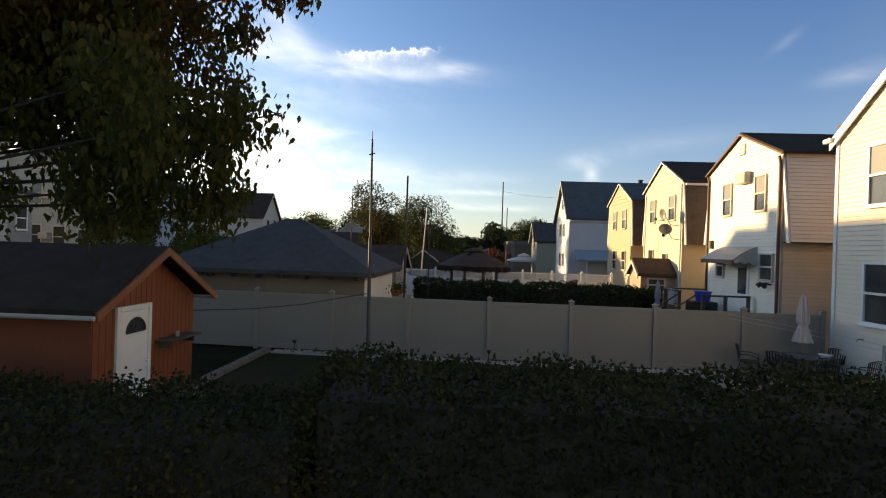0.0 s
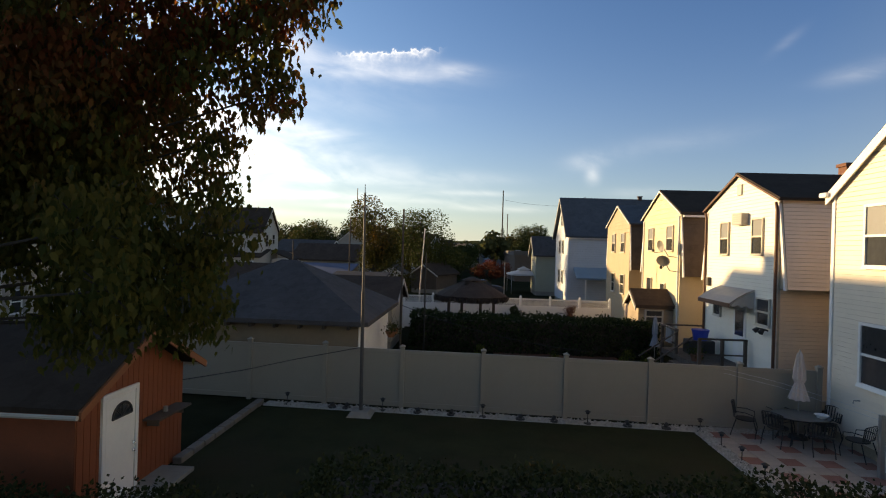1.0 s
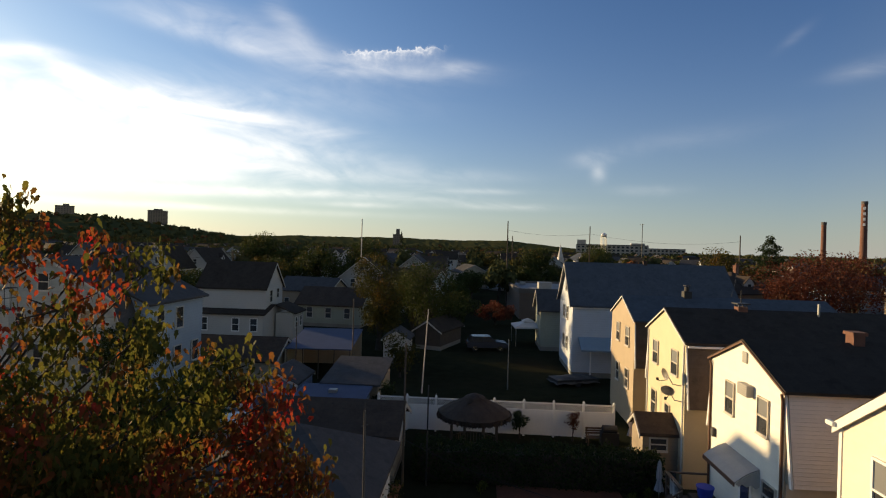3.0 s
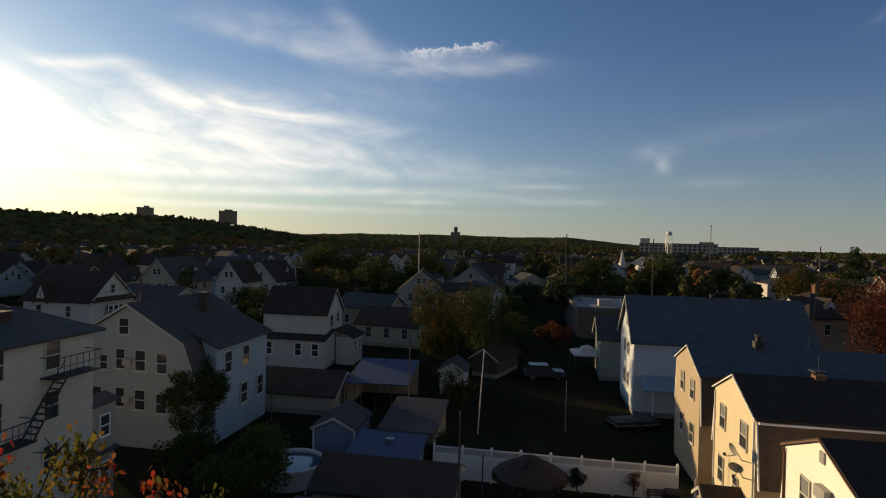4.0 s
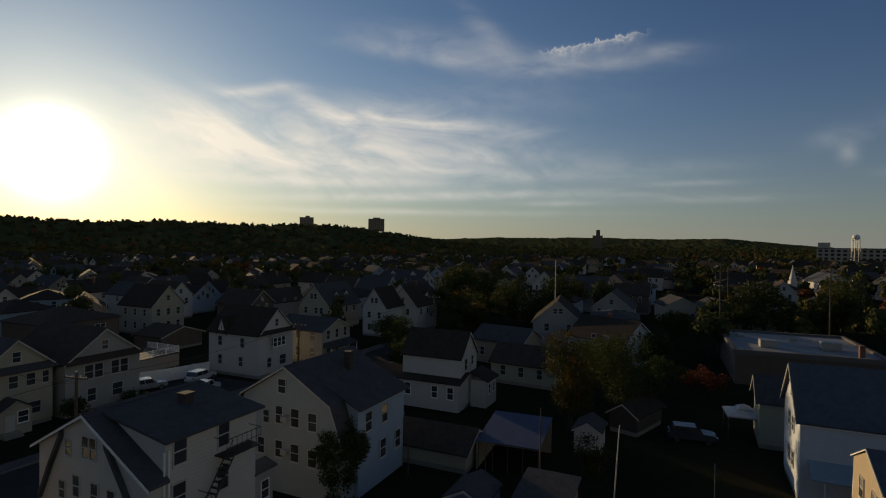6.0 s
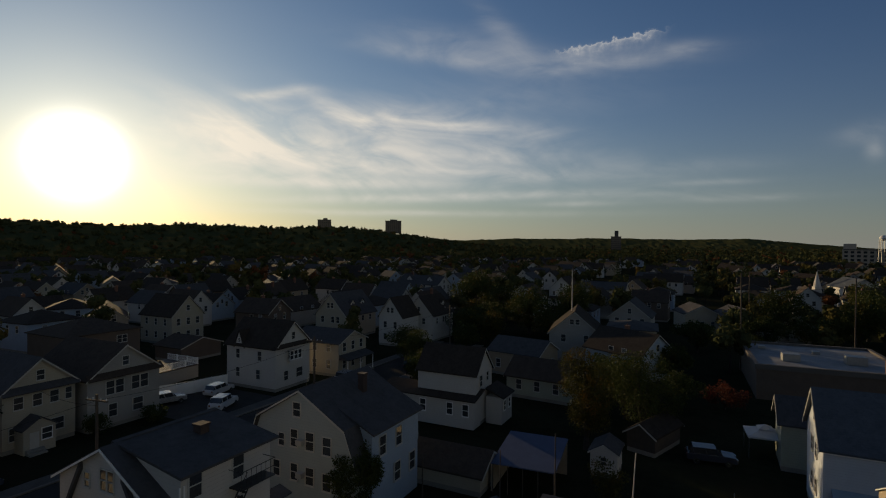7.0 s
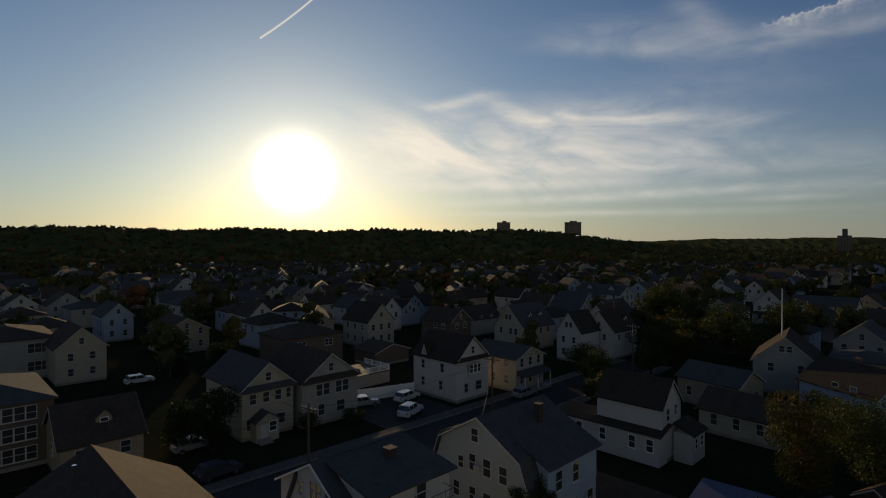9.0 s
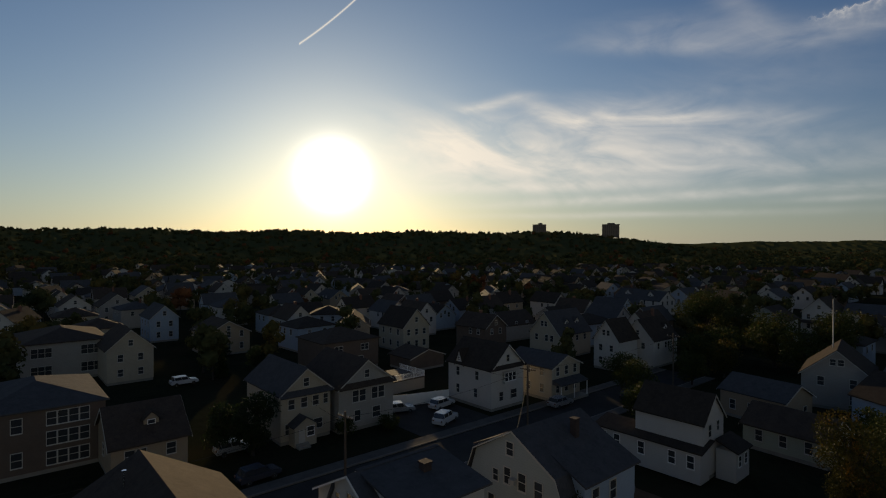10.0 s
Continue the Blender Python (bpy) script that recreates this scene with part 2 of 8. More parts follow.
def leaf_material(name, a, b, c, red=0.0, scale=0.6, span=None, thin=0.17, gloss=0.1, rough=0.7):
    """Leaves: hue varies by leaf and by branch; light comes through."""
    m = bpy.data.materials.new(name)
    m.use_nodes = True
    nt = m.node_tree
    p = nt.nodes["Principled BSDF"]
    geo = nt.nodes.new("ShaderNodeNewGeometry")
    tc = nt.nodes.new("ShaderNodeTexCoord")
    nz = nt.nodes.new("ShaderNodeTexNoise")
    nz.inputs["Scale"].default_value, nz.inputs["Detail"].default_value = scale, 3.0
    nt.links.new(tc.outputs["Object"], nz.inputs["Vector"])

    def mixc(f, x, y):
        n = nt.nodes.new("ShaderNodeMix")
        n.data_type = "RGBA"
        for sock, v in ((n.inputs[0], f), (n.inputs[6], x), (n.inputs[7], y)):
            if isinstance(v, tuple):
                sock.default_value = (*v, 1)
            elif isinstance(v, (int, float)):
                sock.default_value = v
            else:
                nt.links.new(v, sock)
        return n.outputs[2]

    def mth(op, x, y):
        n = nt.nodes.new("ShaderNodeMath")
        n.operation, n.use_clamp = op, True
        for i, v in enumerate((x, y)):
            if isinstance(v, (int, float)):
                n.inputs[i].default_value = v
            else:
                nt.links.new(v, n.inputs[i])
        return n.outputs[0]

    def mth2(op, x, y):
        n = nt.nodes.new("ShaderNodeMath")
        n.operation = op
        nt.links.new(x, n.inputs[0])
        n.inputs[1].default_value = y
        return n.outputs[0]

    col = mixc(geo.outputs["Random Per Island"], a, b)
    if red:
        f = mth("MULTIPLY", mth("SUBTRACT", nz.outputs[0], 0.62 - red * 0.2), 7.0)
        f = mth("MULTIPLY", f, mth("ADD", mth("MULTIPLY", geo.outputs["Random Per Island"], 0.9), 0.25))
        if span:
            sp = nt.nodes.new("ShaderNodeSeparateXYZ")
            nt.links.new(tc.outputs["Object"], sp.inputs[0])
            f = mth("MULTIPLY", f, mth("DIVIDE", mth2("SUBTRACT", sp.outputs[2], span[0]), span[1] - span[0]))
        col = mixc(f, col, c)
    nt.links.new(col, p.inputs["Base Color"])
    p.inputs["Roughness"].default_value, p.inputs["Specular IOR Level"].default_value = rough, gloss
    tr = nt.nodes.new("ShaderNodeBsdfTranslucent")
    br = nt.nodes.new("ShaderNodeHueSaturation")
    br.inputs["Value"].default_value, br.inputs["Saturation"].default_value = 1.25, 1.05
    nt.links.new(col, br.inputs["Color"])
    nt.links.new(br.outputs[0], tr.inputs["Color"])
    ms = nt.nodes.new("ShaderNodeMixShader")
    ms.inputs[0].default_value = thin
    nt.links.new(p.outputs[0], ms.inputs[1])
    nt.links.new(tr.outputs[0], ms.inputs[2])
    nt.links.new(ms.outputs[0], nt.nodes["Material Output"].inputs["Surface"])
    return m


M_GRASS = material("lawn_grass", (0.028, 0.031, 0.013), 0.95, 0.35, 0.7, 0.6, 60, tint=(0.036, 0.031, 0.016), spec=0.1)
M_GROUND = material("town_ground", (0.024, 0.026, 0.015), 0.95, 0.4, 0.12, 0.5, 4, tint=(0.032, 0.027, 0.017), spec=0.0)
M_ASPHALT = material("asphalt", (0.045, 0.042, 0.040), 0.95, 0.25, 0.5, 0.4, 50, spec=0.1)
M_PAVEMENT = material("worn_street_pavement", (0.105, 0.096, 0.086), 0.95, 0.25, 0.8, 0.3, 40, spec=0.15)
M_CONCRETE = material("concrete", (0.24, 0.225, 0.20), 0.85, 0.2, 0.8, 0.3, 40)
M_VINYL = material("tan_vinyl", (0.28, 0.255, 0.212), 0.5, 0.05, 0.8, 0.03, 30)
M_WHITE = material("white_paint", (0.78, 0.77, 0.74), 0.55, 0.06, 1.5, 0.05, 50)
M_TRIM = material("white_trim", (0.76, 0.75, 0.72), 0.5, 0.07, 2.0, 0.04, 50)
M_SIDING_CREAM = material("cream_siding", (0.74, 0.65, 0.53), 0.55, 0.05, 1.2, 0.05, 60, rand=0.05)
M_SIDING_WHITE = material("white_siding", (0.80, 0.76, 0.66), 0.55, 0.05, 1.2, 0.05, 60, rand=0.05)
M_SIDING_YELLOW = material("yellow_siding", (0.62, 0.525, 0.345), 0.6, 0.06, 1.2, 0.05, 60)
M_SIDING_TAN = material("tan_siding", (0.40, 0.31, 0.205), 0.6, 0.08, 1.2, 0.05, 60)
M_SIDING_PALE = material("pale_blue_siding", (0.53, 0.57, 0.61), 0.6, 0.06, 1.0, 0.05, 60, boards=0.2)
M_PINK = material("weathered_pink_siding", (0.86, 0.73, 0.62), 0.6, 0.08, 1.2, 0.05, 60, rand=0.08)
M_BROWN_SIDING = material("tan_side_siding", (0.74, 0.59, 0.44), 0.6, 0.08, 1.2, 0.05, 60, rand=0.06)
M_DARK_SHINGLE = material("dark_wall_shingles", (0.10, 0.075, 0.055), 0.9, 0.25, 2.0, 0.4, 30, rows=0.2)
M_ROOF_BLACK = material("charcoal_shingles", (0.045, 0.036, 0.030), 0.9, 0.3, 1.2, 0.5, 30, rows=0.14, spec=0.05)
M_ROOF_BLUE = material("slate_blue_shingles", (0.075, 0.085, 0.10), 0.9, 0.22, 1.0, 0.5, 30, rows=0.14, spec=0.05)
M_ROOF_GREY = material("grey_shingles", (0.068, 0.066, 0.068), 0.9, 0.25, 1.0, 0.5, 30, rows=0.14, spec=0.05)
M_ROOF_BROWN = material("brown_shingles", (0.062, 0.047, 0.038), 0.9, 0.3, 1.0, 0.5, 30, rows=0.14, spec=0.05)
M_ROOF_RUST = material("rust_shingles", (0.26, 0.12, 0.05), 0.9, 0.25, 1.0, 0.5, 30, rows=0.14, spec=0.05)
M_ROOF_METAL = material("pale_metal_roof", (0.07, 0.09, 0.15), 0.75, 0.12, 1.0, 0.1, 20, spec=0.15)
M_SHED = material("orange_shed_siding", (0.21, 0.060, 0.025), 0.7, 0.15, 1.4, 0.2, 40)
M_SHED_TRIM = material("brown_shed_trim", (0.26, 0.10, 0.045), 0.7, 0.15, 2.0, 0.1, 40)
M_STUCCO = material("beige_stucco", (0.24, 0.19, 0.135), 0.9, 0.12, 0.8, 0.4, 35)
# darker copy of the red brick: the chimneys' shade is put into the colour
M_BRICK_DARK = material("shade_darkened_brick", (0.06, 0.04, 0.034), 0.9, 0.25, 2.0, 0.4, 30)
M_BRICK = material("red_brick", (0.17, 0.08, 0.055), 0.9, 0.25, 2.0, 0.4, 30)
M_STEEL = material("grey_steel", (0.32, 0.32, 0.31), 0.5, 0.12, 2.0, 0.05, 40, metal=0.7)
M_WOODPOLE = material("weathered_pole_wood", (0.085, 0.065, 0.05), 0.9, 0.25, 2.0, 0.3, 40)
M_PALEPOLE = material("pale_painted_pole", (0.55, 0.50, 0.44), 0.7, 0.15, 2.0, 0.1, 40)
M_IRON = material("black_iron", (0.02, 0.02, 0.021), 0.55, 0.2, 4.0, 0.05, 60, spec=0.5)
M_CHROME = material("bright_metal", (0.7, 0.7, 0.7), 0.25, 0.05, 4.0, 0.0, 60, metal=1.0)
M_GLASS = material("window_glass", (0.045, 0.047, 0.05), 0.08, 0.3, 0.8, 0.0, 10, spec=1.0)
M_TABLE_GLASS = material("frosted_table_glass", (0.16, 0.165, 0.16), 0.2, 0.1, 1.5, 0.02, 20, spec=0.6)
M_TRIM_CREAM = material("cream_window_trim", (0.56, 0.50, 0.41), 0.55, 0.08, 2.0, 0.04, 50)
M_TRIM_DULL = material("weathered_white_trim", (0.46, 0.44, 0.40), 0.6, 0.1, 2.0, 0.04, 50)
M_POLE_DARK = material("dark_grey_painted_pole", (0.075, 0.072, 0.07), 0.6, 0.15, 2.0, 0.05, 40)
M_UMBRELLA_BLUE = material("grey_blue_canvas", (0.28, 0.31, 0.36), 0.9, 0.1, 2.0, 0.2, 40)
M_GABLE_BROWN = material("dark_brown_gable_trim", (0.13, 0.06, 0.036), 0.6, 0.15, 2.0, 0.05, 40)
M_AWNING_BLUE = material("pale_blue_metal_awning", (0.24, 0.32, 0.38), 0.5, 0.1, 1.0, 0.05, 20)
M_AWNING = material("grey_metal_awning", (0.38, 0.36, 0.33), 0.5, 0.12, 2.0, 0.05, 30)
M_MEMBRANE = material("grey_roof_membrane", (0.23, 0.23, 0.24), 0.85, 0.25, 0.4, 0.1, 10)
M_BLIND = material("window_blind", (0.15, 0.155, 0.16), 0.5, 0.1, 2.0, 0.0, 20, spec=0.6)
M_RUBBER = material("black_rubber", (0.025, 0.025, 0.025), 0.85, 0.2, 5.0, 0.1, 60)
M_BARK = material("tree_bark", (0.045, 0.036, 0.029), 0.95, 0.35, 3.0, 1.2, 25)
M_WOOD = material("grey_weathered_wood", (0.085, 0.067, 0.054), 0.85, 0.25, 2.0, 0.3, 40)
M_STONE = material("white_gravel_edging", (0.36, 0.34, 0.31), 0.9, 0.2, 6.0, 0.8, 30, rand=0.3, island=True)
M_KERB = material("old_stone_kerb", (0.15, 0.132, 0.115), 0.9, 0.25, 2.0, 0.5, 30)
M_PAVER = material("pale_patio_paver", (0.31, 0.272, 0.24), 0.85, 0.15, 1.2, 0.3, 40, rand=0.12)
M_PAVER_RED = material("red_patio_paver", (0.22, 0.105, 0.085), 0.85, 0.15, 1.2, 0.3, 40, rand=0.12)
M_UMBRELLA = material("faded_canvas", (0.60, 0.50, 0.44), 0.9, 0.1, 2.0, 0.2, 40)
M_BLUE = material("blue_plastic", (0.02, 0.06, 0.42), 0.45, 0.08, 2.0, 0.0, 40)
M_THATCH = material("brown_thatch", (0.05, 0.034, 0.026), 0.95, 0.35, 3.0, 1.5, 60)
M_SOIL = material("red_brown_soil", (0.08, 0.034, 0.022), 0.95, 0.3, 1.5, 0.8, 20)
M_CARPAINT_WHITE = material("white_car_paint", (0.5, 0.5, 0.51), 0.25, 0.03, 1.0, 0.0, 20, spec=0.6)
M_CARPAINT_DARK = material("dark_car_paint", (0.04, 0.045, 0.06), 0.22, 0.05, 1.0, 0.0, 20, spec=0.6)
M_CARPAINT_SILVER = material("silver_car_paint", (0.42, 0.43, 0.45), 0.28, 0.04, 1.0, 0.0, 20, metal=0.6)
M_SHED_BLUE = material("blue_shed_siding", (0.16, 0.20, 0.30), 0.7, 0.12, 1.4, 0.1, 40, boards=0.16)
M_POOL = material("pool_water", (0.03, 0.09, 0.13), 0.08, 0.1, 1.0, 0.05, 8, spec=0.7)
M_TARP = material("pale_tarp", (0.55, 0.55, 0.56), 0.7, 0.1, 1.5, 0.2, 10)
M_FARBRICK = material("far_masonry", (0.48, 0.41, 0.33), 0.9, 0.15, 0.05, 0.0, 3)
M_FARDARK = material("far_dark_masonry", (0.12, 0.105, 0.095), 0.9, 0.15, 0.05, 0.0, 3)
M_LEAF_MAPLE = leaf_material("maple_leaves", (0.044, 0.054, 0.015), (0.118, 0.104, 0.026), (0.28, 0.030, 0.028), 0.85, 0.8, (4.5, 9.0), thin=0.52)
M_LEAF_FAR = leaf_material("far_leaves", (0.044, 0.053, 0.024), (0.083, 0.083, 0.035), (0.12, 0.08, 0.03), 0.2, 0.02, thin=0.04, gloss=0.0, rough=1.0)
M_LEAF_FAR_OLIVE = leaf_material("far_olive_leaves", (0.067, 0.064, 0.024), (0.12, 0.096, 0.033), (0.179, 0.101, 0.03), 0.2, 0.02, thin=0.04, gloss=0.0, rough=1.0)
M_LEAF_FAR_RUST = leaf_material("far_rust_leaves", (0.12, 0.056, 0.028), (0.179, 0.073, 0.033), (0.101, 0.08, 0.03), 0.2, 0.02, thin=0.04, gloss=0.0, rough=1.0)
M_PETAL = leaf_material("yellow_petals", (0.42, 0.34, 0.10), (0.55, 0.46, 0.20), (0.5, 0.4, 0.2), thin=0.3)
M_BENCH = material("brown_bench_wood", (0.14, 0.085, 0.05), 0.75, 0.2, 3.0, 0.2, 40)
M_GAP = material("shadowed_lap_joint", (0.42, 0.35, 0.26), 0.9, 0.2, 2.0, 0.0, 30)
M_LEAF_GREEN = leaf_material("green_leaves", (0.025, 0.041, 0.012), (0.064, 0.072, 0.019), (0.136, 0.085, 0.017), 0.3, 0.35)
M_LEAF_OLIVE = leaf_material("olive_leaves", (0.036, 0.039, 0.011), (0.078, 0.068, 0.015), (0.170, 0.085, 0.017), 0.5, 0.35)
M_LEAF_BRIGHT = leaf_material("light_green_leaves", (0.042, 0.058, 0.014), (0.10, 0.112, 0.026), (0.14, 0.10, 0.02), 0.2, 0.35, thin=0.4)
M_LEAF_RUST = leaf_material("rust_leaves", (0.075, 0.026, 0.017), (0.12, 0.036, 0.02), (0.06, 0.05, 0.02), 0.3, 0.35, thin=0.25)
M_LEAF_DARK = leaf_material("evergreen_needles", (0.015, 0.028, 0.012), (0.035, 0.05, 0.018), (0.05, 0.05, 0.02), 0.1, 0.4)
M_LEAF_HEDGE = leaf_material("hedge_leaves", (0.016, 0.024, 0.008), (0.052, 0.055, 0.020), (0.10, 0.06, 0.02), 0.3, 0.8)
WALLS = {
    "cream": material("cream_house_siding", (0.387, 0.340, 0.262), 0.6, 0.08, 0.8, 0.05, 60, boards=0.22),
    "white": material("white_house_siding", (0.493, 0.468, 0.435), 0.6, 0.06, 0.8, 0.05, 60, boards=0.22),
    "grey": material("grey_house_siding", (0.317, 0.297, 0.271), 0.6, 0.08, 0.8, 0.05, 60, boards=0.22),
    "tan": material("tan_house_siding", (0.317, 0.246, 0.172), 0.6, 0.08, 0.8, 0.05, 60, boards=0.22),
    "slate": material("grey_blue_house_siding", (0.32, 0.355, 0.35), 0.6, 0.06, 0.8, 0.05, 60, boards=0.22),
    "brown": material("brown_house_brick", (0.125, 0.092, 0.072), 0.85, 0.15, 0.8, 0.3, 30),
    "blue": material("blue_house_siding", (0.29, 0.36, 0.44), 0.6, 0.08, 0.8, 0.05, 60, boards=0.22),
    "green": material("sage_house_siding", (0.317, 0.340, 0.271), 0.6, 0.08, 0.8, 0.05, 60, boards=0.22),
}
ROOFS = {"black": M_ROOF_BLACK, "grey": M_ROOF_GREY, "brown": M_ROOF_BROWN, "blue": M_ROOF_BLUE, "rust": M_ROOF_RUST}

# ---- builders ----


def thing(name, x, y, z=0.0, rz=0.0, label="", category="", group="", kind=""):
    ob = new(name)
    ob.matrix_basis = pose(x, y, z, 0, 0, rz)
    return tagged(ob, label, category, group, kind)


def part(name, bm, mat, parent, label=""):
    me = bpy.data.meshes.new(name)
    bm.normal_update()
    bm.to_mesh(me)
    bm.free()
    return part_data(name, me, mat, parent, label)


def part_data(name, me, mat, parent, label="", m=None):
    if mat and not me.materials:
        me.materials.append(mat)
    ob = new(name, me)
    ob.parent = parent
    if m is not None:
        ob.matrix_basis = m
    return tagged(ob, label)


def solo(name, bm, mat, x=0, y=0, z=0, rz=0, label="", category="", group="", kind=""):
    ob = part(name, bm, mat, None)
    ob.matrix_basis = pose(x, y, z, 0, 0, rz)
    return tagged(ob, label, category, group, kind)


def box(bm, x0, x1, y0, y1, z0, z1, bevel=0.0):
    r = bmesh.ops.create_cube(bm, size=1.0, matrix=Matrix.Translation(((x0 + x1) / 2, (y0 + y1) / 2, (z0 + z1) / 2)) @ Matrix.Diagonal((x1 - x0, y1 - y0, z1 - z0, 1)))
    if bevel:
        edges = {e for v in r["verts"] for e in v.link_edges}
        bmesh.ops.bevel(bm, geom=list(edges), offset=bevel, segments=1, affect="EDGES")
    return bm


def boxes(*specs, bevel=0.0):
    bm = bmesh.new()
    for s in specs:
        box(bm, *s, bevel=bevel)
    return bm


def rod(bm, a, b, r0, r1=None, n=8):
    """A tapered round bar from a to b."""
    a, b = Vector(a), Vector(b)
    d = b - a
    m = Matrix.Translation((a + b) / 2) @ d.to_track_quat("Z", "Y").to_matrix().to_4x4()
    bmesh.ops.create_cone(bm, cap_ends=True, segments=n, radius1=r0, radius2=r0 if r1 is None else r1, depth=d.length, matrix=m)
    return bm


def tube(bm, pts, r, n=6):
    """A bent round bar through pts, in one piece."""
    P = [Vector(p) for p in pts]
    prev = None
    for i, p in enumerate(P):
        d = (P[min(i + 1, len(P) - 1)] - P[max(i - 1, 0)]).normalized()
        ref = Vector((0, 0, 1)) if abs(d.z) < 0.9 else Vector((1, 0, 0))
        u = d.cross(ref).normalized()
        v = u.cross(d)
        ring_ = [bm.verts.new(p + r * (math.cos(2 * math.pi * k / n) * u + math.sin(2 * math.pi * k / n) * v)) for k in range(n)]
        if prev:
            for k in range(n):
                bm.faces.new((prev[k], prev[(k + 1) % n], ring_[(k + 1) % n], ring_[k]))
        else:
            bm.faces.new(ring_[::-1])
        prev = ring_
    bm.faces.new(prev)
    return bm


def prism(bm, outline, y0, y1):
    """An outline in (x, z) pushed from y0 to y1."""
    f = [bm.verts.new((x, y0, z)) for x, z in outline]
    b = [bm.verts.new((x, y1, z)) for x, z in outline]
    n = len(outline)
    bm.faces.new(f)
    bm.faces.new(b[::-1])
    for i in range(n):
        j = (i + 1) % n
        bm.faces.new((f[j], f[i], b[i], b[j]))
    bmesh.ops.recalc_face_normals(bm, faces=bm.faces[:])
    return bm


def ribbon(bm, pts, thick, y0, y1):
    """A bent slab that follows pts in (x, z): a roof of some thickness."""
    up = [(x, z + thick) for x, z in pts]
    return prism(bm, list(pts) + up[::-1], y0, y1)


window_cache = {}


def frame_geometry(xs, zs, holes, y0, y1):
    """One connected frame: a grid of cells in (x, z) with some left open, from y0 (front) to y1; its sill juts out."""
    nx, nz = len(xs), len(zs)
    V = [(x, y - (0.045 if k == 0 and y == y0 else 0), z) for y in (y0, y1) for k, z in enumerate(zs) for x in xs]
    F = []
    solid = {(i, k) for i in range(nx - 1) for k in range(nz - 1)} - holes
    o = nx * nz
    for i, k in solid:
        a, b, c, d = k * nx + i, k * nx + i + 1, (k + 1) * nx + i + 1, (k + 1) * nx + i
        F += [(a, b, c, d), (o + d, o + c, o + b, o + a)]
        for (di, dk), (p, q) in (((0, -1), (b, a)), ((1, 0), (c, b)), ((0, 1), (d, c)), ((-1, 0), (a, d))):
            if (i + di, k + dk) not in solid:
                F.append((p, q, o + q, o + p))
    return V, [], F


def window(parent, w, h, m, frame_mat=None, pane_mat=None, kind="sash", label=""):
    """A window part: frame with sill, and two panes under it. Local x across, z up, -y out of the wall."""
    frame_mat, pane_mat = frame_mat or M_TRIM, pane_mat or M_GLASS
    key = (round(w, 2), round(h, 2), kind, frame_mat.name, pane_mat.name)
    if key not in window_cache:
        t = (0.075 if w > 0.6 else 0.055) if frame_mat is not M_TRIM_CREAM else 0.045
        xs = [-w / 2 - t, -w / 2, w / 2, w / 2 + t]
        zs = [-h / 2 - t - 0.03, -h / 2, -0.03, 0.03, h / 2, h / 2 + t] if kind != "single" else [-h / 2 - t - 0.03, -h / 2, h / 2, h / 2 + t]
        holes = {(1, 1), (1, 3)} if kind != "single" else {(1, 1)}
        fm = bpy.data.meshes.new("window_frame")
        fm.from_pydata(*frame_geometry(xs, zs, holes, -0.07, 0.02))
        fm.materials.append(frame_mat)
        pm = []
        for z0, z1, y in ((-h / 2, -0.03, -0.015), (0.03, h / 2, -0.03)) if kind != "single" else ((-h / 2, h / 2, -0.02),):
            bm = boxes((-w / 2, w / 2, y - 0.006, y + 0.006, z0, z1))
            me = bpy.data.meshes.new("pane")
            bm.to_mesh(me)
            bm.free()
            me.materials.append(pane_mat if z0 > 0 or kind == "single" else M_GLASS)
            pm.append(me)
        window_cache[key] = (fm, pm)
    fm, pm = window_cache[key]
    ob = part_data("window", fm, None, parent, label, m)
    for me in pm:
        part_data("pane", me, None, ob)
    return ob


def face_pose(face, u, z, w, d):
    """Pose of a wall fitting on a house w wide (x) and d deep (y), about its middle."""
    if face == "f":
        return pose(u, -d / 2, z, 0, 0, 0)
    if face == "b":
        return pose(-u, d / 2, z, 0, 0, 180)
    if face == "r":
        return pose(w / 2, u, z, 0, 0, 90)
    return pose(-w / 2, -u, z, 0, 0, -90)


def dormer(parent, wall, roof, w, m, deep):
    """A small gabled dormer: local -y looks out, the base at z = 0 lies on the slope."""
    dm_ = part("dormer", prism(bmesh.new(), [(-w / 2, -0.5), (w / 2, -0.5), (w / 2, 0.9), (0, 0.9 + w * 0.5), (-w / 2, 0.9)], 0.0, deep), wall, parent)
    dm_.matrix_basis = m
    part("dormer_roof", ribbon(bmesh.new(), [(-w / 2 - 0.2, 0.8), (0, 0.95 + w * 0.5), (w / 2 + 0.2, 0.8)], 0.1, -0.2, deep), roof, dm_)
    window(dm_, min(0.7, w * 0.45), 0.85, pose(0, 0, 0.42))
    return dm_


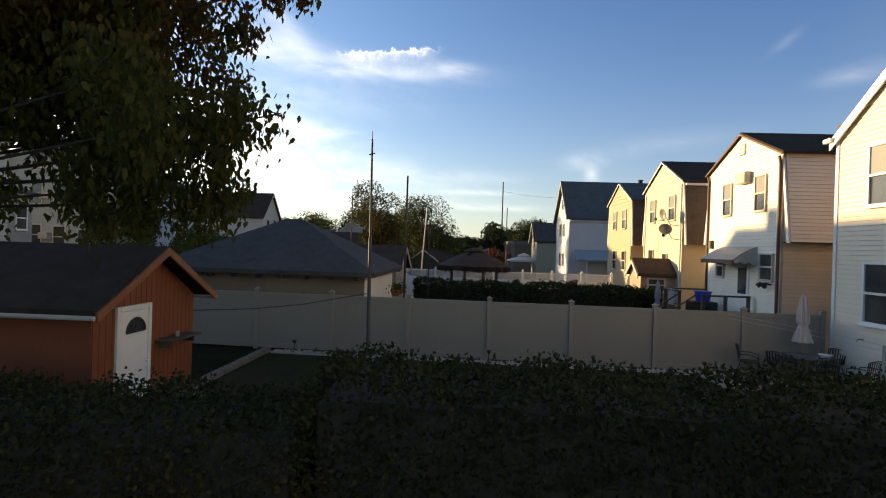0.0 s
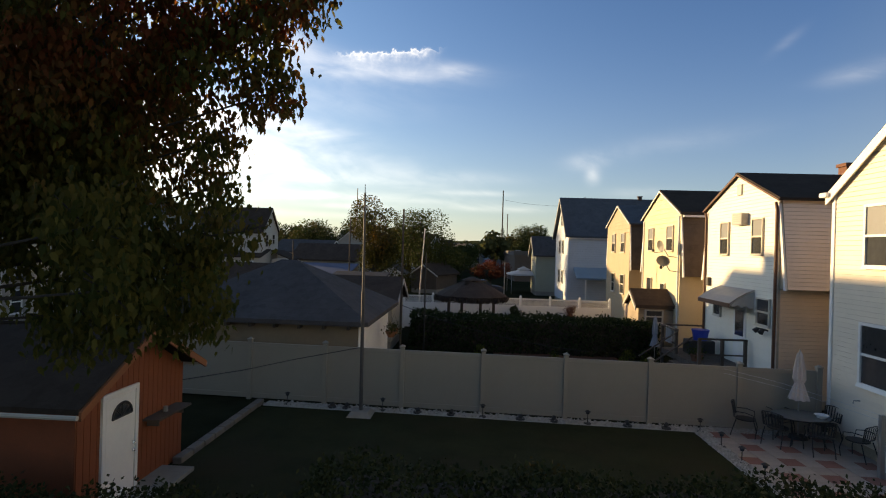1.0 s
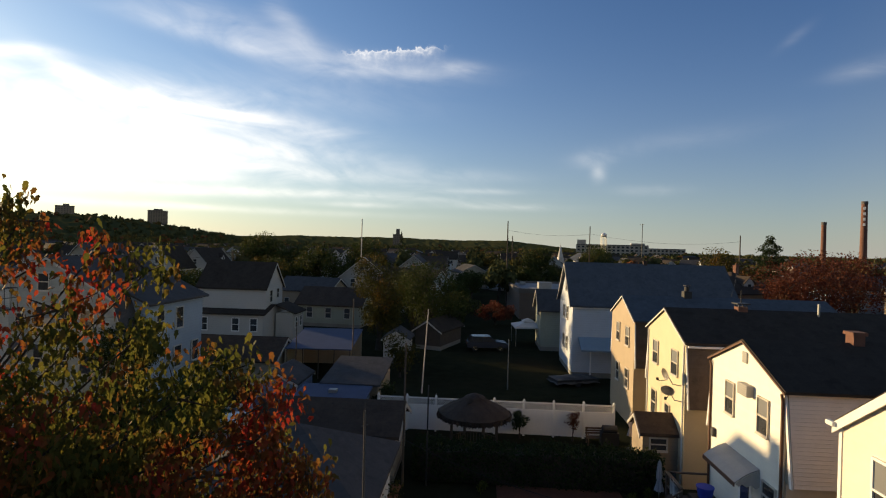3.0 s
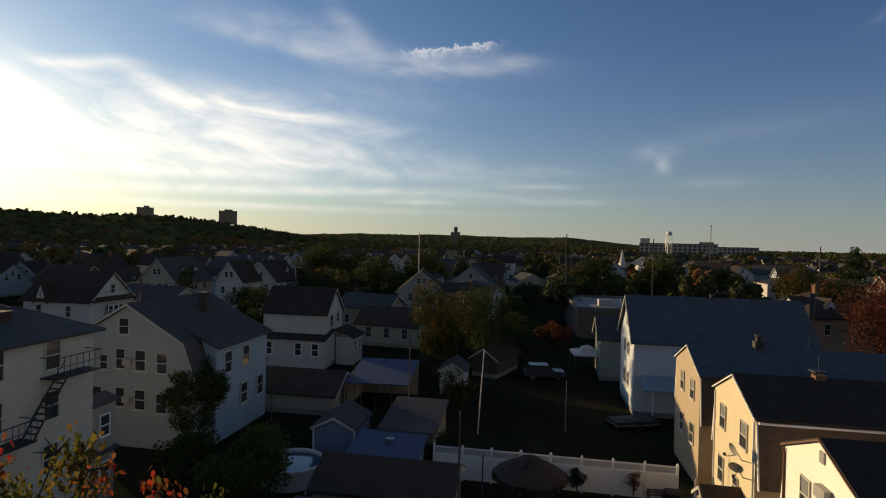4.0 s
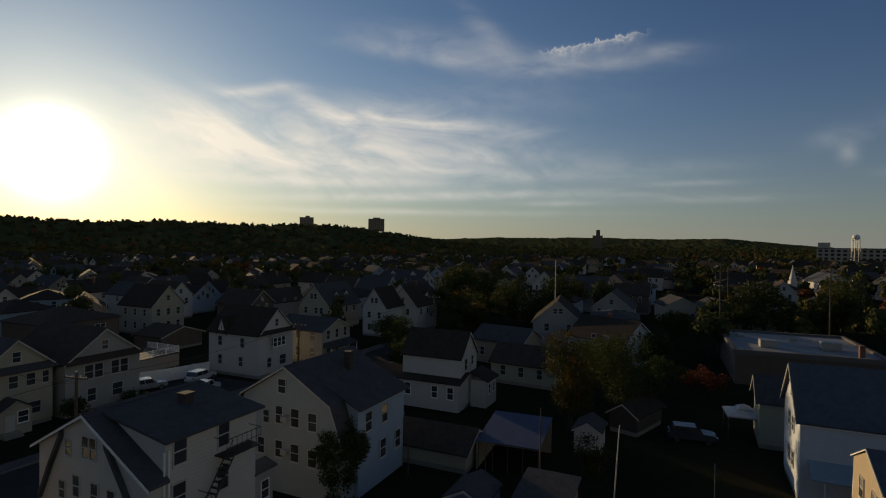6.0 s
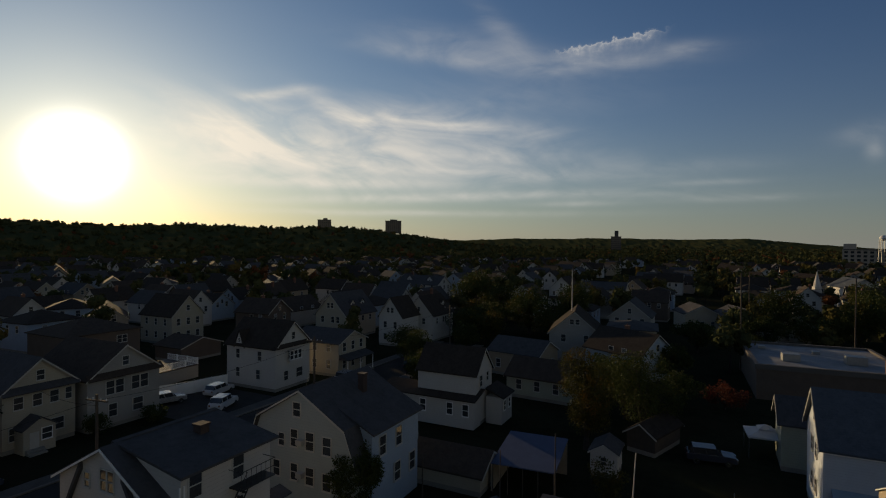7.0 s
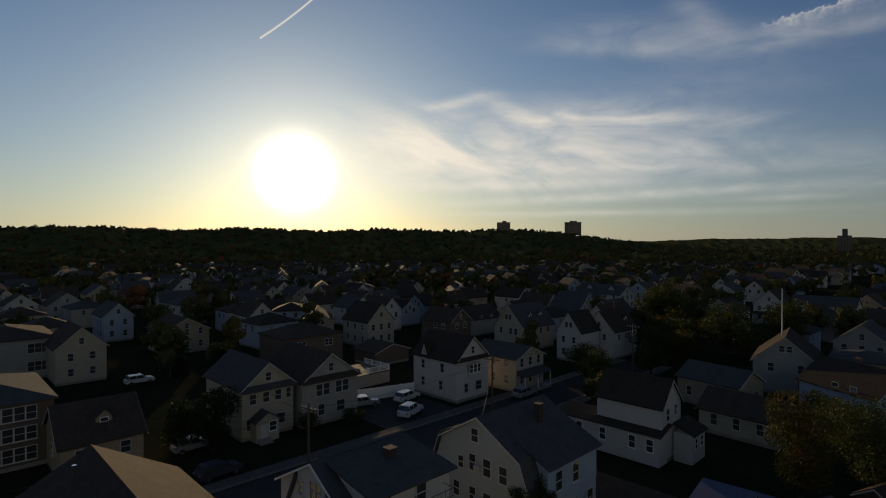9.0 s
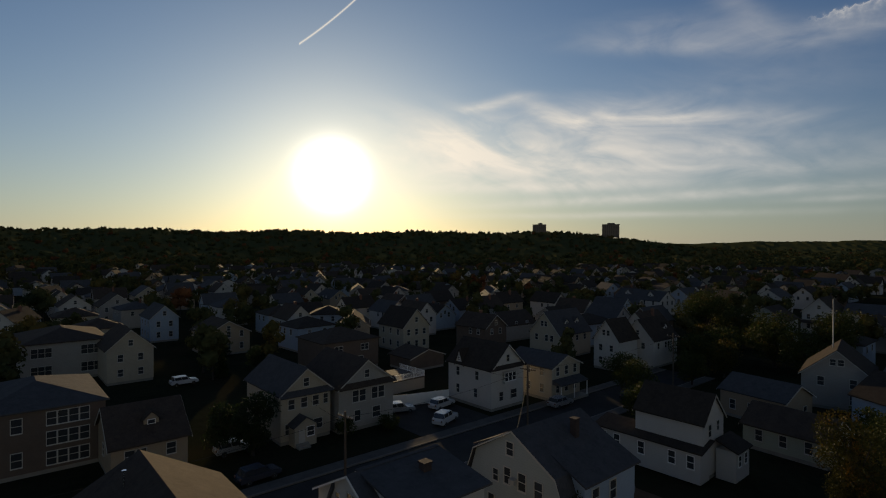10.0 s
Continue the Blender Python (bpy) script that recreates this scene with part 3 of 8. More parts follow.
def house(x, y, rz, w, d, he, hr, wall, roof, label, windows=None, chimney=None, porch=None, hip=False, frame_mat=None, group="", over=0.35, cat="house", dormers=(), dormer_side=1, front_dormer=False, skirt=0.0, gable_porch=None):
    """A gabled (or hipped) house; the gable faces local -y, the ridge runs along local y."""
    e = thing("house", x, y, 0, rz, label, cat, group)
    bm = bmesh.new()
    if hip:
        prism(bm, [(-w / 2, 0.45), (w / 2, 0.45), (w / 2, he), (-w / 2, he)], -d / 2, d / 2)
    else:
        prism(bm, [(-w / 2, 0.45), (w / 2, 0.45), (w / 2, he), (0, hr), (-w / 2, he)], -d / 2, d / 2)
    part("wall", bm, wall, e)
    part("foundation", boxes((-w / 2 + 0.04, w / 2 - 0.04, -d / 2 + 0.04, d / 2 - 0.04, -0.1, 0.452)), M_CONCRETE, e)
    slope = (hr - he) / (w / 2)
    bm = bmesh.new()
    if hip:
        o = over
        z0 = he - 0.02
        k = max(0.0, d / 2 - w / 2)
        lo = [bm.verts.new(v) for v in ((-w / 2 - o, -d / 2 - o, z0), (w / 2 + o, -d / 2 - o, z0), (w / 2 + o, d / 2 + o, z0), (-w / 2 - o, d / 2 + o, z0))]
        hi = [bm.verts.new((v.co.x, v.co.y, z0 + 0.15)) for v in lo]
        a, b = (bm.verts.new((0, -k - 0.01, hr)), bm.verts.new((0, k + 0.01, hr))) if d >= w else (bm.verts.new((-(w - d) / 2 - 0.01, 0, hr)), bm.verts.new(((w - d) / 2 + 0.01, 0, hr)))
        bm.faces.new(lo[::-1])
        for i in range(4):
            j = (i + 1) % 4
            bm.faces.new((lo[i], lo[j], hi[j], hi[i]))
        if d >= w:
            bm.faces.new((hi[0], hi[1], a)), bm.faces.new((hi[1], hi[2], b, a)), bm.faces.new((hi[2], hi[3], b)), bm.faces.new((hi[3], hi[0], a, b))
        else:
            bm.faces.new((hi[0], hi[1], b, a)), bm.faces.new((hi[1], hi[2], b)), bm.faces.new((hi[2], hi[3], a, b)), bm.faces.new((hi[3], hi[0], a))
        bmesh.ops.recalc_face_normals(bm, faces=bm.faces[:])
    else:
        ribbon(bm, [(-w / 2 - over, he - over * slope + 0.01), (0, hr + 0.01), (w / 2 + over, he - over * slope + 0.01)], 0.16, -d / 2 - over, d / 2 + over)
    part("roof", bm, roof, e)
    if not hip:
        for s in (-1, 1):
            bm = bmesh.new()
            yy = s * (d / 2 + over + 0.02)
            pts = [(-w / 2 - over, he - over * slope - 0.10), (0, hr - 0.10), (w / 2 + over, he - over * slope - 0.10)]
            ribbon(bm, pts, 0.17, yy - 0.025, yy + 0.025)
            part("fascia", bm, frame_mat or M_TRIM_DULL, e, "painted gable board")
    if windows is None:
        windows = []
        side = "r" if abs(rz) < 45 else "l"
        for z in [1.9] + ([4.6] if he > 4.4 else []):
            n = 2 if w < 7.5 else 3
            windows += [("f", (i - (n - 1) / 2) * w / (n + 0.3), z, 0.8, 1.35) for i in range(n)]
            n = 3 if d < 14 else 5
            windows += [(side, (i - (n - 1) / 2) * d / (n + 0.4), z, 0.75, 1.3) for i in range(n)]
        if not hip and hr - he > 2.0:
            windows.append(("f", 0, he + (hr - he) * 0.36, 0.75, 1.05))
    for wd in windows:
        window(e, wd[3], wd[4], face_pose(wd[0], wd[1], wd[2], w, d), frame_mat or M_TRIM_DULL, M_BLIND if (len(wd) > 5 and wd[5]) else None)
    for dy, dw in dormers:
        dormer(e, wall, roof, dw, pose(dormer_side * w / 2 * 0.62, dy, he + slope * w / 2 * 0.30, 0, 0, 90 * dormer_side), w * 0.3)
    if skirt:
        bm = prism(bmesh.new(), [(0.0, skirt + 0.55), (0.62, skirt), (0.68, skirt + 0.1), (0.0, skirt + 0.7)], -w / 2 - 0.2, w / 2 + 0.2)
        bmesh.ops.transform(bm, matrix=Matrix.Translation((0, -d / 2, 0)) @ Matrix.Rotation(radians(-90), 4, "Z"), verts=bm.verts[:])
        part("skirt_roof", bm, roof, e, "narrow roof below the gable")
    if gable_porch:
        u, pw, pd, ph = gable_porch
        part("porch", prism(bmesh.new(), [(u - pw / 2, 0.0), (u + pw / 2, 0.0), (u + pw / 2, ph), (u, ph + pw * 0.34), (u - pw / 2, ph)], -d / 2 - pd, -d / 2 - 0.003), wall, e, "small enclosed porch with a gable")
        part("porch_roof", ribbon(bmesh.new(), [(u - pw / 2 - 0.25, ph - 0.1), (u, ph + pw * 0.34 + 0.02), (u + pw / 2 + 0.25, ph - 0.1)], 0.12, -d / 2 - pd - 0.25, -d / 2 - 0.003), roof, e)
        part("porch_door", boxes((u - pw * 0.32, u - pw * 0.32 + 0.85, -d / 2 - pd - 0.05, -d / 2 - pd - 0.004, 0.1, 2.1), bevel=0.01), M_TRIM_DULL, e, "pale panelled front door")
        window(e, 0.9, 1.1, pose(u + pw * 0.22, -d / 2 - pd, 1.75))
        for k in range(3):
            part("step", boxes((u - pw * 0.45, u + pw * 0.1, -d / 2 - pd - 0.3 * (k + 1), -d / 2 - pd - 0.3 * k - 0.004, -0.05, 0.5 - 0.16 * k)), M_CONCRETE, e)
    if front_dormer:
        dormer(e, WALLS["white"], roof, 1.9, pose(-0.5, -d / 2 * 0.72, he + 0.55), 2.4)
        dormer(e, WALLS["white"], roof, 1.9, pose(-w / 2 * 0.72, -0.5, he + 0.55, 0, 0, -90), 2.4)
    if chimney:
        cx, cy, ch = chimney
        bm = boxes((cx - 0.3, cx + 0.3, cy - 0.3, cy + 0.3, he, ch - 0.15), (cx - 0.36, cx + 0.36, cy - 0.36, cy + 0.36, ch - 0.15, ch))
        rod(bm, (cx, cy, ch), (cx, cy, ch + 0.3), 0.12, 0.1, 8)
        part("chimney", bm, M_BRICK, e)
    if porch:
        u0, u1, dep, ph = porch
        bm = bmesh.new()
        prism(bm, [(0, ph - 0.5), (dep, ph - 0.5), (dep, ph - 0.35), (0, ph + 0.25)], u0, u1)
        bmesh.ops.transform(bm, matrix=Matrix.Translation((0, -d / 2, 0)) @ Matrix.Rotation(radians(-90), 4, "Z"), verts=bm.verts[:])
        pr = part("porch_roof", bm, roof, e)
        for u in (u0 + 0.15, (u0 + u1) / 2, u1 - 0.15):
            part("post", boxes((u - 0.06, u + 0.06, -d / 2 - dep + 0.12, -d / 2 - dep + 0.24, 0.3, ph - 0.5)), M_TRIM, e)
        part("porch_floor", boxes((u0, u1, -d / 2 - dep, -d / 2 - 0.003, 0.0, 0.4)), M_CONCRETE, e)
    return e

# ---- ground and far terrain ----


def hill(x, y):
    """Height of the land: flat town, a wooded ridge to the west and low hills far north."""
    r = math.hypot(x, y)
    a = math.degrees(math.atan2(-x, y))
    west = 1 / (1 + math.exp(-(a - 27.5) / 3.2)) if a > -170 else 0
    s = min(1, max(0, (r - 650) / 900))
    s = s * s * (3 - 2 * s)
    t = min(1, max(0, (r - 1800) / 900))
    t = t * t * (3 - 2 * t)
    north = max(0.0, 1 - abs(a - 8) / 22)
    wob = 1 + 0.05 * math.sin(a * 0.45 + 3.6) + 0.02 * math.sin(a * 1.7 + 1)
    return s * 58 * west * wob + t * 44 * min(1, north * 2) * (1 - west) * wob


gv, gf = [], []
rings = [0, 15, 30, 50, 80, 120, 180, 260, 360, 480, 620, 700, 800, 900, 1000, 1150, 1300, 1450, 1600, 1800, 2000, 2200, 2400, 2700, 3000, 3600, 4600]
seg = 180
gv.append((0, 0, 0))
for r in rings[1:]:
    for i in range(seg):
        a = 2 * math.pi * i / seg
        px_, py_ = r * math.cos(a), r * math.sin(a)
        gv.append((px_, py_, hill(px_, py_)))
for i in range(seg):
    gf.append((0, 1 + i, 1 + (i + 1) % seg))
for k in range(len(rings) - 2):
    a0, b0 = 1 + k * seg, 1 + (k + 1) * seg
    for i in range(seg):
        j = (i + 1) % seg
        gf.append((a0 + i, b0 + i, b0 + j, a0 + j))
me = bpy.data.meshes.new("ground")
me.from_pydata(gv, [], gf)
me.materials.append(M_GROUND)
tagged(new("ground", me), "dark grassy earth of yards between houses", "ground", kind="structure")

solo("lawn", boxes((-6.05, 6.45, 2.0, 15.75, -0.05, 0.02)), M_GRASS, label="short dark green lawn inside the fence", category="lawn", kind="structure")
solo("road", boxes((-50.0, -43.0, -60, 104, -0.1, 0.03)), M_ASPHALT, label="asphalt street between house rows", category="road", kind="structure")
solo("pavement", boxes((-52.2, -50.5, -60, 104, -0.1, 0.14), (-42.5, -40.8, -60, 104, -0.1, 0.14)), M_PAVEMENT, label="worn grey concrete pavement along the street", category="pavement", kind="structure")
solo("kerb", boxes((-50.5, -50.2, -60, 104, -0.1, 0.13), (-42.8, -42.5, -60, 104, -0.1, 0.13)), M_KERB, label="concrete kerb stones along the street", category="kerb", kind="structure")
solo("parking_lot", boxes((-68.0, -52.2, 43.5, 56.2, -0.1, 0.035)), M_ASPHALT, label="dark asphalt parking area beside the street", category="parking lot", kind="structure")

# ---- row of houses with lit rear gables ----


def clapboards(parent, outline, pitch, mat, m, name="siding_board"):
    """Lapped boards over a convex outline in (x, z); each is a piece that leans out at its foot."""
    zs = [p[1] for p in outline]
    z = min(zs)
    n = len(outline)

    def span(zz):
        xs = []
        for i in range(n):
            (xa, za), (xb, zb) = outline[i], outline[(i + 1) % n]
            if za == zb:
                if abs(za - zz) < 1e-6:
                    xs += [xa, xb]
            elif min(za, zb) - 1e-9 <= zz <= max(za, zb) + 1e-9:
                xs.append(xa + (xb - xa) * (zz - za) / (zb - za))
        return (min(xs), max(xs)) if len(xs) > 1 else None

    top = max(zs)
    while z < top - 0.03:
        z2 = min(z + pitch - 0.007, top - 0.004)
        lo, hi = span(z + 1e-4), span(z2 - 1e-4)
        if lo and hi:
            v = [(lo[0], -0.028, z), (lo[1], -0.028, z), (hi[1], -0.012, z2), (hi[0], -0.012, z2), (lo[0], 0, z), (lo[1], 0, z), (hi[1], 0, z2), (hi[0], 0, z2)]
            me = bpy.data.meshes.new(name)
            me.from_pydata(v, [], [(0, 1, 2, 3), (4, 5, 1, 0), (5, 6, 2, 1), (7, 4, 0, 3), (6, 7, 3, 2)])
            part_data(name, me, mat, parent, "", m)
        z += pitch


def rear_house(X, y0, y1, ze, zp, depth, wall, side, roof, label, zflare=3.9, flare=0.42, boards=False, side_low=None, wins=(), trim=None, low_label="", fascia=None, fth=0.07, pitch=0.128, front_boards=False):
    """A narrow house whose gabled rear wall stands in the plane x = X; its storey above flares out at both flanks."""
    ym = (y0 + y1) / 2
    e = thing("house", X, ym, 0, 0, label, "house", "row of gabled houses")
    h = (y1 - y0) / 2
    rot = Matrix.Rotation(radians(-90), 4, "Z")

    def turn(bm):
        bmesh.ops.transform(bm, matrix=rot, verts=bm.verts[:])
        return bm

    # local before the turn: x is along the facade, the facade faces -y; after: facade faces -x
    bm = prism(bmesh.new(), [(-h, 0), (h, 0), (h, ze), (0, zp), (-h, ze)], 0, depth)
    part("wall", turn(bm), M_GAP if boards else (side_low or wall), e, low_label)
    bm = prism(bmesh.new(), [(-h, 0.0), (h, 0.0), (h, ze), (0, zp), (-h, ze)], -0.05, -0.003)
    fw = part("rear_wall", turn(bm), M_GAP if boards else wall, e)
    for s, nm in ((-1, "upper_flank"), (1, "upper_flank")):
        bm = bmesh.new()
        prism(bm, [(s * h, ze - 0.02), (s * (h + flare), zflare), (s * h, zflare)] if s > 0 else [(-h, ze - 0.02), (-h, zflare), (-h - flare, zflare)], 0.0, depth)
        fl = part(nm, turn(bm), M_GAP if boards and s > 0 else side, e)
        bm = bmesh.new()
        prism(bm, [(s * (h - 0.02), ze - 0.02), (s * (h + flare + 0.03), zflare - 0.04), (s * (h + flare - 0.1), zflare - 0.04), (s * (h - 0.12), ze - 0.02)], -0.06, 0.0)
        part("corner_board", turn(bm), trim or M_TRIM, e)
        if boards and s > 0:
            L = math.hypot(flare, ze - zflare)
            tilt = math.degrees(math.atan2(flare, ze - zflare))
            mm = rot @ Matrix.Translation((s * (h + flare), 0, zflare)) @ Matrix.Rotation(radians(90), 4, "Z") @ Matrix.Rotation(radians(-tilt), 4, "X")
            clapboards(fl, [(0.02, 0.0), (depth, 0.0), (depth, L), (0.02, L)], 0.128, side, mm)
            mm = rot @ Matrix.Translation((s * h, 0, 0)) @ Matrix.Rotation(radians(90), 4, "Z")
            clapboards(fw, [(0.02, 0.3), (depth, 0.3), (depth, zflare), (0.02, zflare)], 0.128, side_low or side, mm)
    sl = (zp - ze) / h
    bm = ribbon(bmesh.new(), [(-h - 0.16, ze - 0.16 * sl + 0.01), (0, zp + 0.01), (h + 0.16, ze - 0.16 * sl + 0.01)], 0.10, -0.16, depth + 0.2)
    part("roof", turn(bm), roof, e)
    bm = ribbon(bmesh.new(), [(-h - 0.16, ze - 0.16 * sl + 0.05 - fth), (0, zp + 0.05 - fth), (h + 0.16, ze - 0.16 * sl + 0.05 - fth)], fth, -0.2, -0.165)
    part("fascia", turn(bm), fascia or trim or M_TRIM, e, "painted gable board")
    if boards or front_boards:
        clapboards(fw, [(-h, 0.3), (h, 0.3), (h, ze), (0, zp), (-h, ze)], pitch, wall, rot @ Matrix.Translation((0, -0.05, 0)))
    for yy, z, w_, h_, *k in wins:
        window(e, w_, h_, rot @ pose(-(yy - ym), -0.072, z), M_TRIM_CREAM if not fth > 0.2 else M_TRIM, M_BLIND if k else None)
    return e


YN0, YN1 = 8.0, 15.4
n_house = rear_house(10.15, YN0, YN1, 6.75, 9.35, 12.0, M_SIDING_CREAM, M_SIDING_CREAM, M_ROOF_BLACK, "two-storey cream clapboard house beside the patio", zflare=6.6, flare=0.02, boards=True, fth=0.28,
                     wins=((13.62, 5.52, 0.95, 1.45, 1), (13.68, 2.55, 0.95, 1.45), (10.6, 5.52, 0.95, 1.45), (10.6, 2.55, 0.95, 1.45)))
w_house = rear_house(10.23, 18.15, 23.55, 6.84, 7.98, 13.0, M_SIDING_WHITE, M_PINK, M_ROOF_BLACK, "white clapboard house with a low gabled roof", boards=True, fascia=M_GABLE_BROWN, side_low=M_BROWN_SIDING, low_label="tan clapboard side",
                     wins=((21.83, 5.62, 0.62, 1.2, 1), (19.4, 5.64, 0.65, 1.2, 1), (18.9, 3.05, 0.75, 0.85), (22.3, 3.0, 0.55, 0.85)))
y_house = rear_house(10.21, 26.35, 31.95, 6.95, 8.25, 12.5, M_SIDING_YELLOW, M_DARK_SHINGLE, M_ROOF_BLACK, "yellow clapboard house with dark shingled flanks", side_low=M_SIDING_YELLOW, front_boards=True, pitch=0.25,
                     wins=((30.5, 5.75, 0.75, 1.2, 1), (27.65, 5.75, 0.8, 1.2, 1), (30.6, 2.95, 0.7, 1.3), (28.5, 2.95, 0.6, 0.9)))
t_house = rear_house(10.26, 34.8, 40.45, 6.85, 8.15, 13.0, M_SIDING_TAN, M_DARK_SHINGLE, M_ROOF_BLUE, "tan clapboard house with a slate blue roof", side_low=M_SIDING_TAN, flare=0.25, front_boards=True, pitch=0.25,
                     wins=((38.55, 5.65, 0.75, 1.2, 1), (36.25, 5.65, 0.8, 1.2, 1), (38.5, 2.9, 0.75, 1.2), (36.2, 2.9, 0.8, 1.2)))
b_house = house(15.8, 51.8, -90, 7.2, 14.2, 6.5, 9.95, M_SIDING_PALE, M_ROOF_BLUE, "pale blue-white house with a steep slate roof", windows=[("f", 0.9, 5.4, 0.7, 1.1), ("f", -0.9, 5.4, 0.7, 1.1), ("f", 0.9, 2.6, 0.7, 1.1), ("f", -0.9, 2.6, 0.7, 1.1), ("f", 0, 7.9, 0.6, 0.9), ("r", 1.2, 5.6, 0.9, 0.9), ("r", 2.4, 5.6, 0.9, 0.9)], over=0.3)

# ---- yard: fence ----
fence = thing("fence", 0, 0, 0, 0, "tan vinyl privacy fence with capped posts", "fence")


def fence_y(x):
    return 16.16 - 0.058 * (x - 0.6)


posts = [-13.9, -11.5, -9.1, -6.7, -4.27, -1.85, 0.61, 3.03, 5.42, 7.85, 9.95]
for x in posts:
    bm = boxes((-0.065, 0.065, -0.065, 0.065, 0, 1.86))
    box(bm, -0.085, 0.085, -0.085, 0.085, 1.86, 1.90, bevel=0.01)
    bmesh.ops.create_cone(bm, cap_ends=True, segments=4, radius1=0.1, radius2=0.0, depth=0.05, matrix=Matrix.Translation((0, 0, 1.925)) @ Matrix.Rotation(radians(45), 4, "Z"))
    ob = part("post", bm, M_VINYL, fence)
    ob.matrix_basis = pose(x, fence_y(x), 0)
for xa, xb in zip(posts[:-1], posts[1:]):
    L = xb - xa - 0.13
    m = pose((xa + xb) / 2, fence_y((xa + xb) / 2), 0, 0, 0, math.degrees(math.atan(-0.058)))
    part("panel", boxes((-L / 2, L / 2, -0.014, 0.014, 0.19, 1.67)), M_VINYL, fence).matrix_basis = m
    for z0, z1 in ((0.05, 0.2), (1.66, 1.78)):
        part("rail", boxes((-L / 2, L / 2, -0.03, 0.03, z0, z1), bevel=0.006), M_VINYL, fence).matrix_basis = m

# ---- houses west of the yard ----
# gambrel house with shed dormers
g_house = thing("house", -27.2, 37.0, 0, 0, "large pale gambrel house with many sash windows", "house")
prof = [(-5.2, -0.05), (5.2, -0.05), (5.2, 4.4), (4.2, 7.3), (0, 9.75), (-4.2, 7.3), (-5.2, 4.4)]
part("wall", prism(bmesh.new(), prof, -4.2, 4.6), WALLS["slate"], g_house)
part("roof", ribbon(bmesh.new(), [(-5.5, 4.3), (-4.35, 7.3), (0, 9.8), (4.35, 7.3), (5.5, 4.3)], 0.14, -4.45, 4.9), M_ROOF_GREY, g_house)
part("fascia", ribbon(bmesh.new(), [(-5.5, 4.25), (-4.35, 7.25), (0, 9.75), (4.35, 7.25), (5.5, 4.25)], 0.14, -4.52, -4.46), M_TRIM_DULL, g_house, "white gable board")
for s in (-1, 1):
    part("dormer", prism(bmesh.new(), [(0, 6.0), (s * 5.6, 4.2), (s * 5.6, 6.9), (0, 9.6)], -2.6, 4.5), WALLS["blue"], g_house, "shed dormer with pale blue siding")
    part("dormer_roof", ribbon(bmesh.new(), [(-0.2, 9.62), (5.95, 6.75)] if s > 0 else [(-5.95, 6.75), (0.2, 9.62)], 0.15, -2.9, 4.85), M_ROOF_GREY, g_house)
part("side_wall", boxes((-5.55, 5.55, -2.5, 4.5, -0.05, 4.4)), WALLS["blue"], g_house)
for u, z, w, h in ((-1.9, 5.75, 0.55, 0.95), (-0.6, 6.05, 0.65, 1.3), (0.95, 6.0, 0.75, 1.35), (2.6, 5.9, 0.75, 1.3), (-0.6, 3.4, 0.65, 1.25), (0.95, 3.3, 0.75, 1.3), (2.6, 3.15, 0.75, 1.25), (-0.35, 8.3, 0.7, 1.05), (-2.4, 3.4, 0.65, 1.2)):
    window(g_house, w, h, pose(u, -4.2, z), M_TRIM_DULL)
for u, z in ((1.2, 5.55), (1.0, 2.75), (-1.2, 5.55), (3.4, 2.75)):
    window(g_house, 0.85, 1.45, pose(5.61, u, z, 0, 0, 90), M_TRIM_DULL)
for u, z in ((0.2, 5.9), (0.2, 3.35)):
    part("air_conditioner", boxes((u - 0.3, u + 0.3, -4.7, -4.2, z - 0.2, z + 0.2), bevel=0.02), M_AWNING, g_house, "window air conditioner")
bm = boxes((1.7, 2.25, 1.0, 1.55, 7.5, 10.1), (1.65, 2.3, 0.95, 1.6, 10.1, 10.25))
part("chimney", bm, M_BRICK_DARK, g_house)

# house with the fire escape
f_house = thing("house", -28.8, 21.3, 0, 0, "tall white house with an iron fire escape", "house")
part("wall", prism(bmesh.new(), [(-2.5, -0.05), (6.3, -0.05), (6.3, 7.75), (1.6, 10.4), (-2.5, 8.3)], -3.5, 3.5), WALLS["white"], f_house)
part("dormer", prism(bmesh.new(), [(0.6, 7.3), (6.325, 7.3), (6.325, 9.5), (0.6, 10.1)], -2.6, 3.48), WALLS["white"], f_house, "tall shed dormer")
part("roof", ribbon(bmesh.new(), [(-2.8, 8.16), (1.6, 10.42)], 0.14, -3.75, 3.75), M_ROOF_GREY, f_house)
part("roof", ribbon(bmesh.new(), [(1.6, 10.42), (6.7, 7.56)], 0.14, -3.75, -2.6), M_ROOF_GREY, f_house)
part("dormer_roof", ribbon(bmesh.new(), [(1.2, 10.42), (6.75, 9.5)], 0.14, -2.9, 3.8), M_ROOF_GREY, f_house)
part("fascia", ribbon(bmesh.new(), [(-2.8, 8.1), (1.6, 10.36), (6.7, 7.5)], 0.13, -3.82, -3.76), M_TRIM, f_house)
for yy, z in ((-1.75, 8.8), (1.05, 8.75), (-1.8, 6.5), (1.0, 6.35), (0.98, 3.8), (-1.9, 3.95)):
    window(f_house, 0.75, 1.3, pose(6.31, yy, z, 0, 0, 90), M_TRIM_DULL)
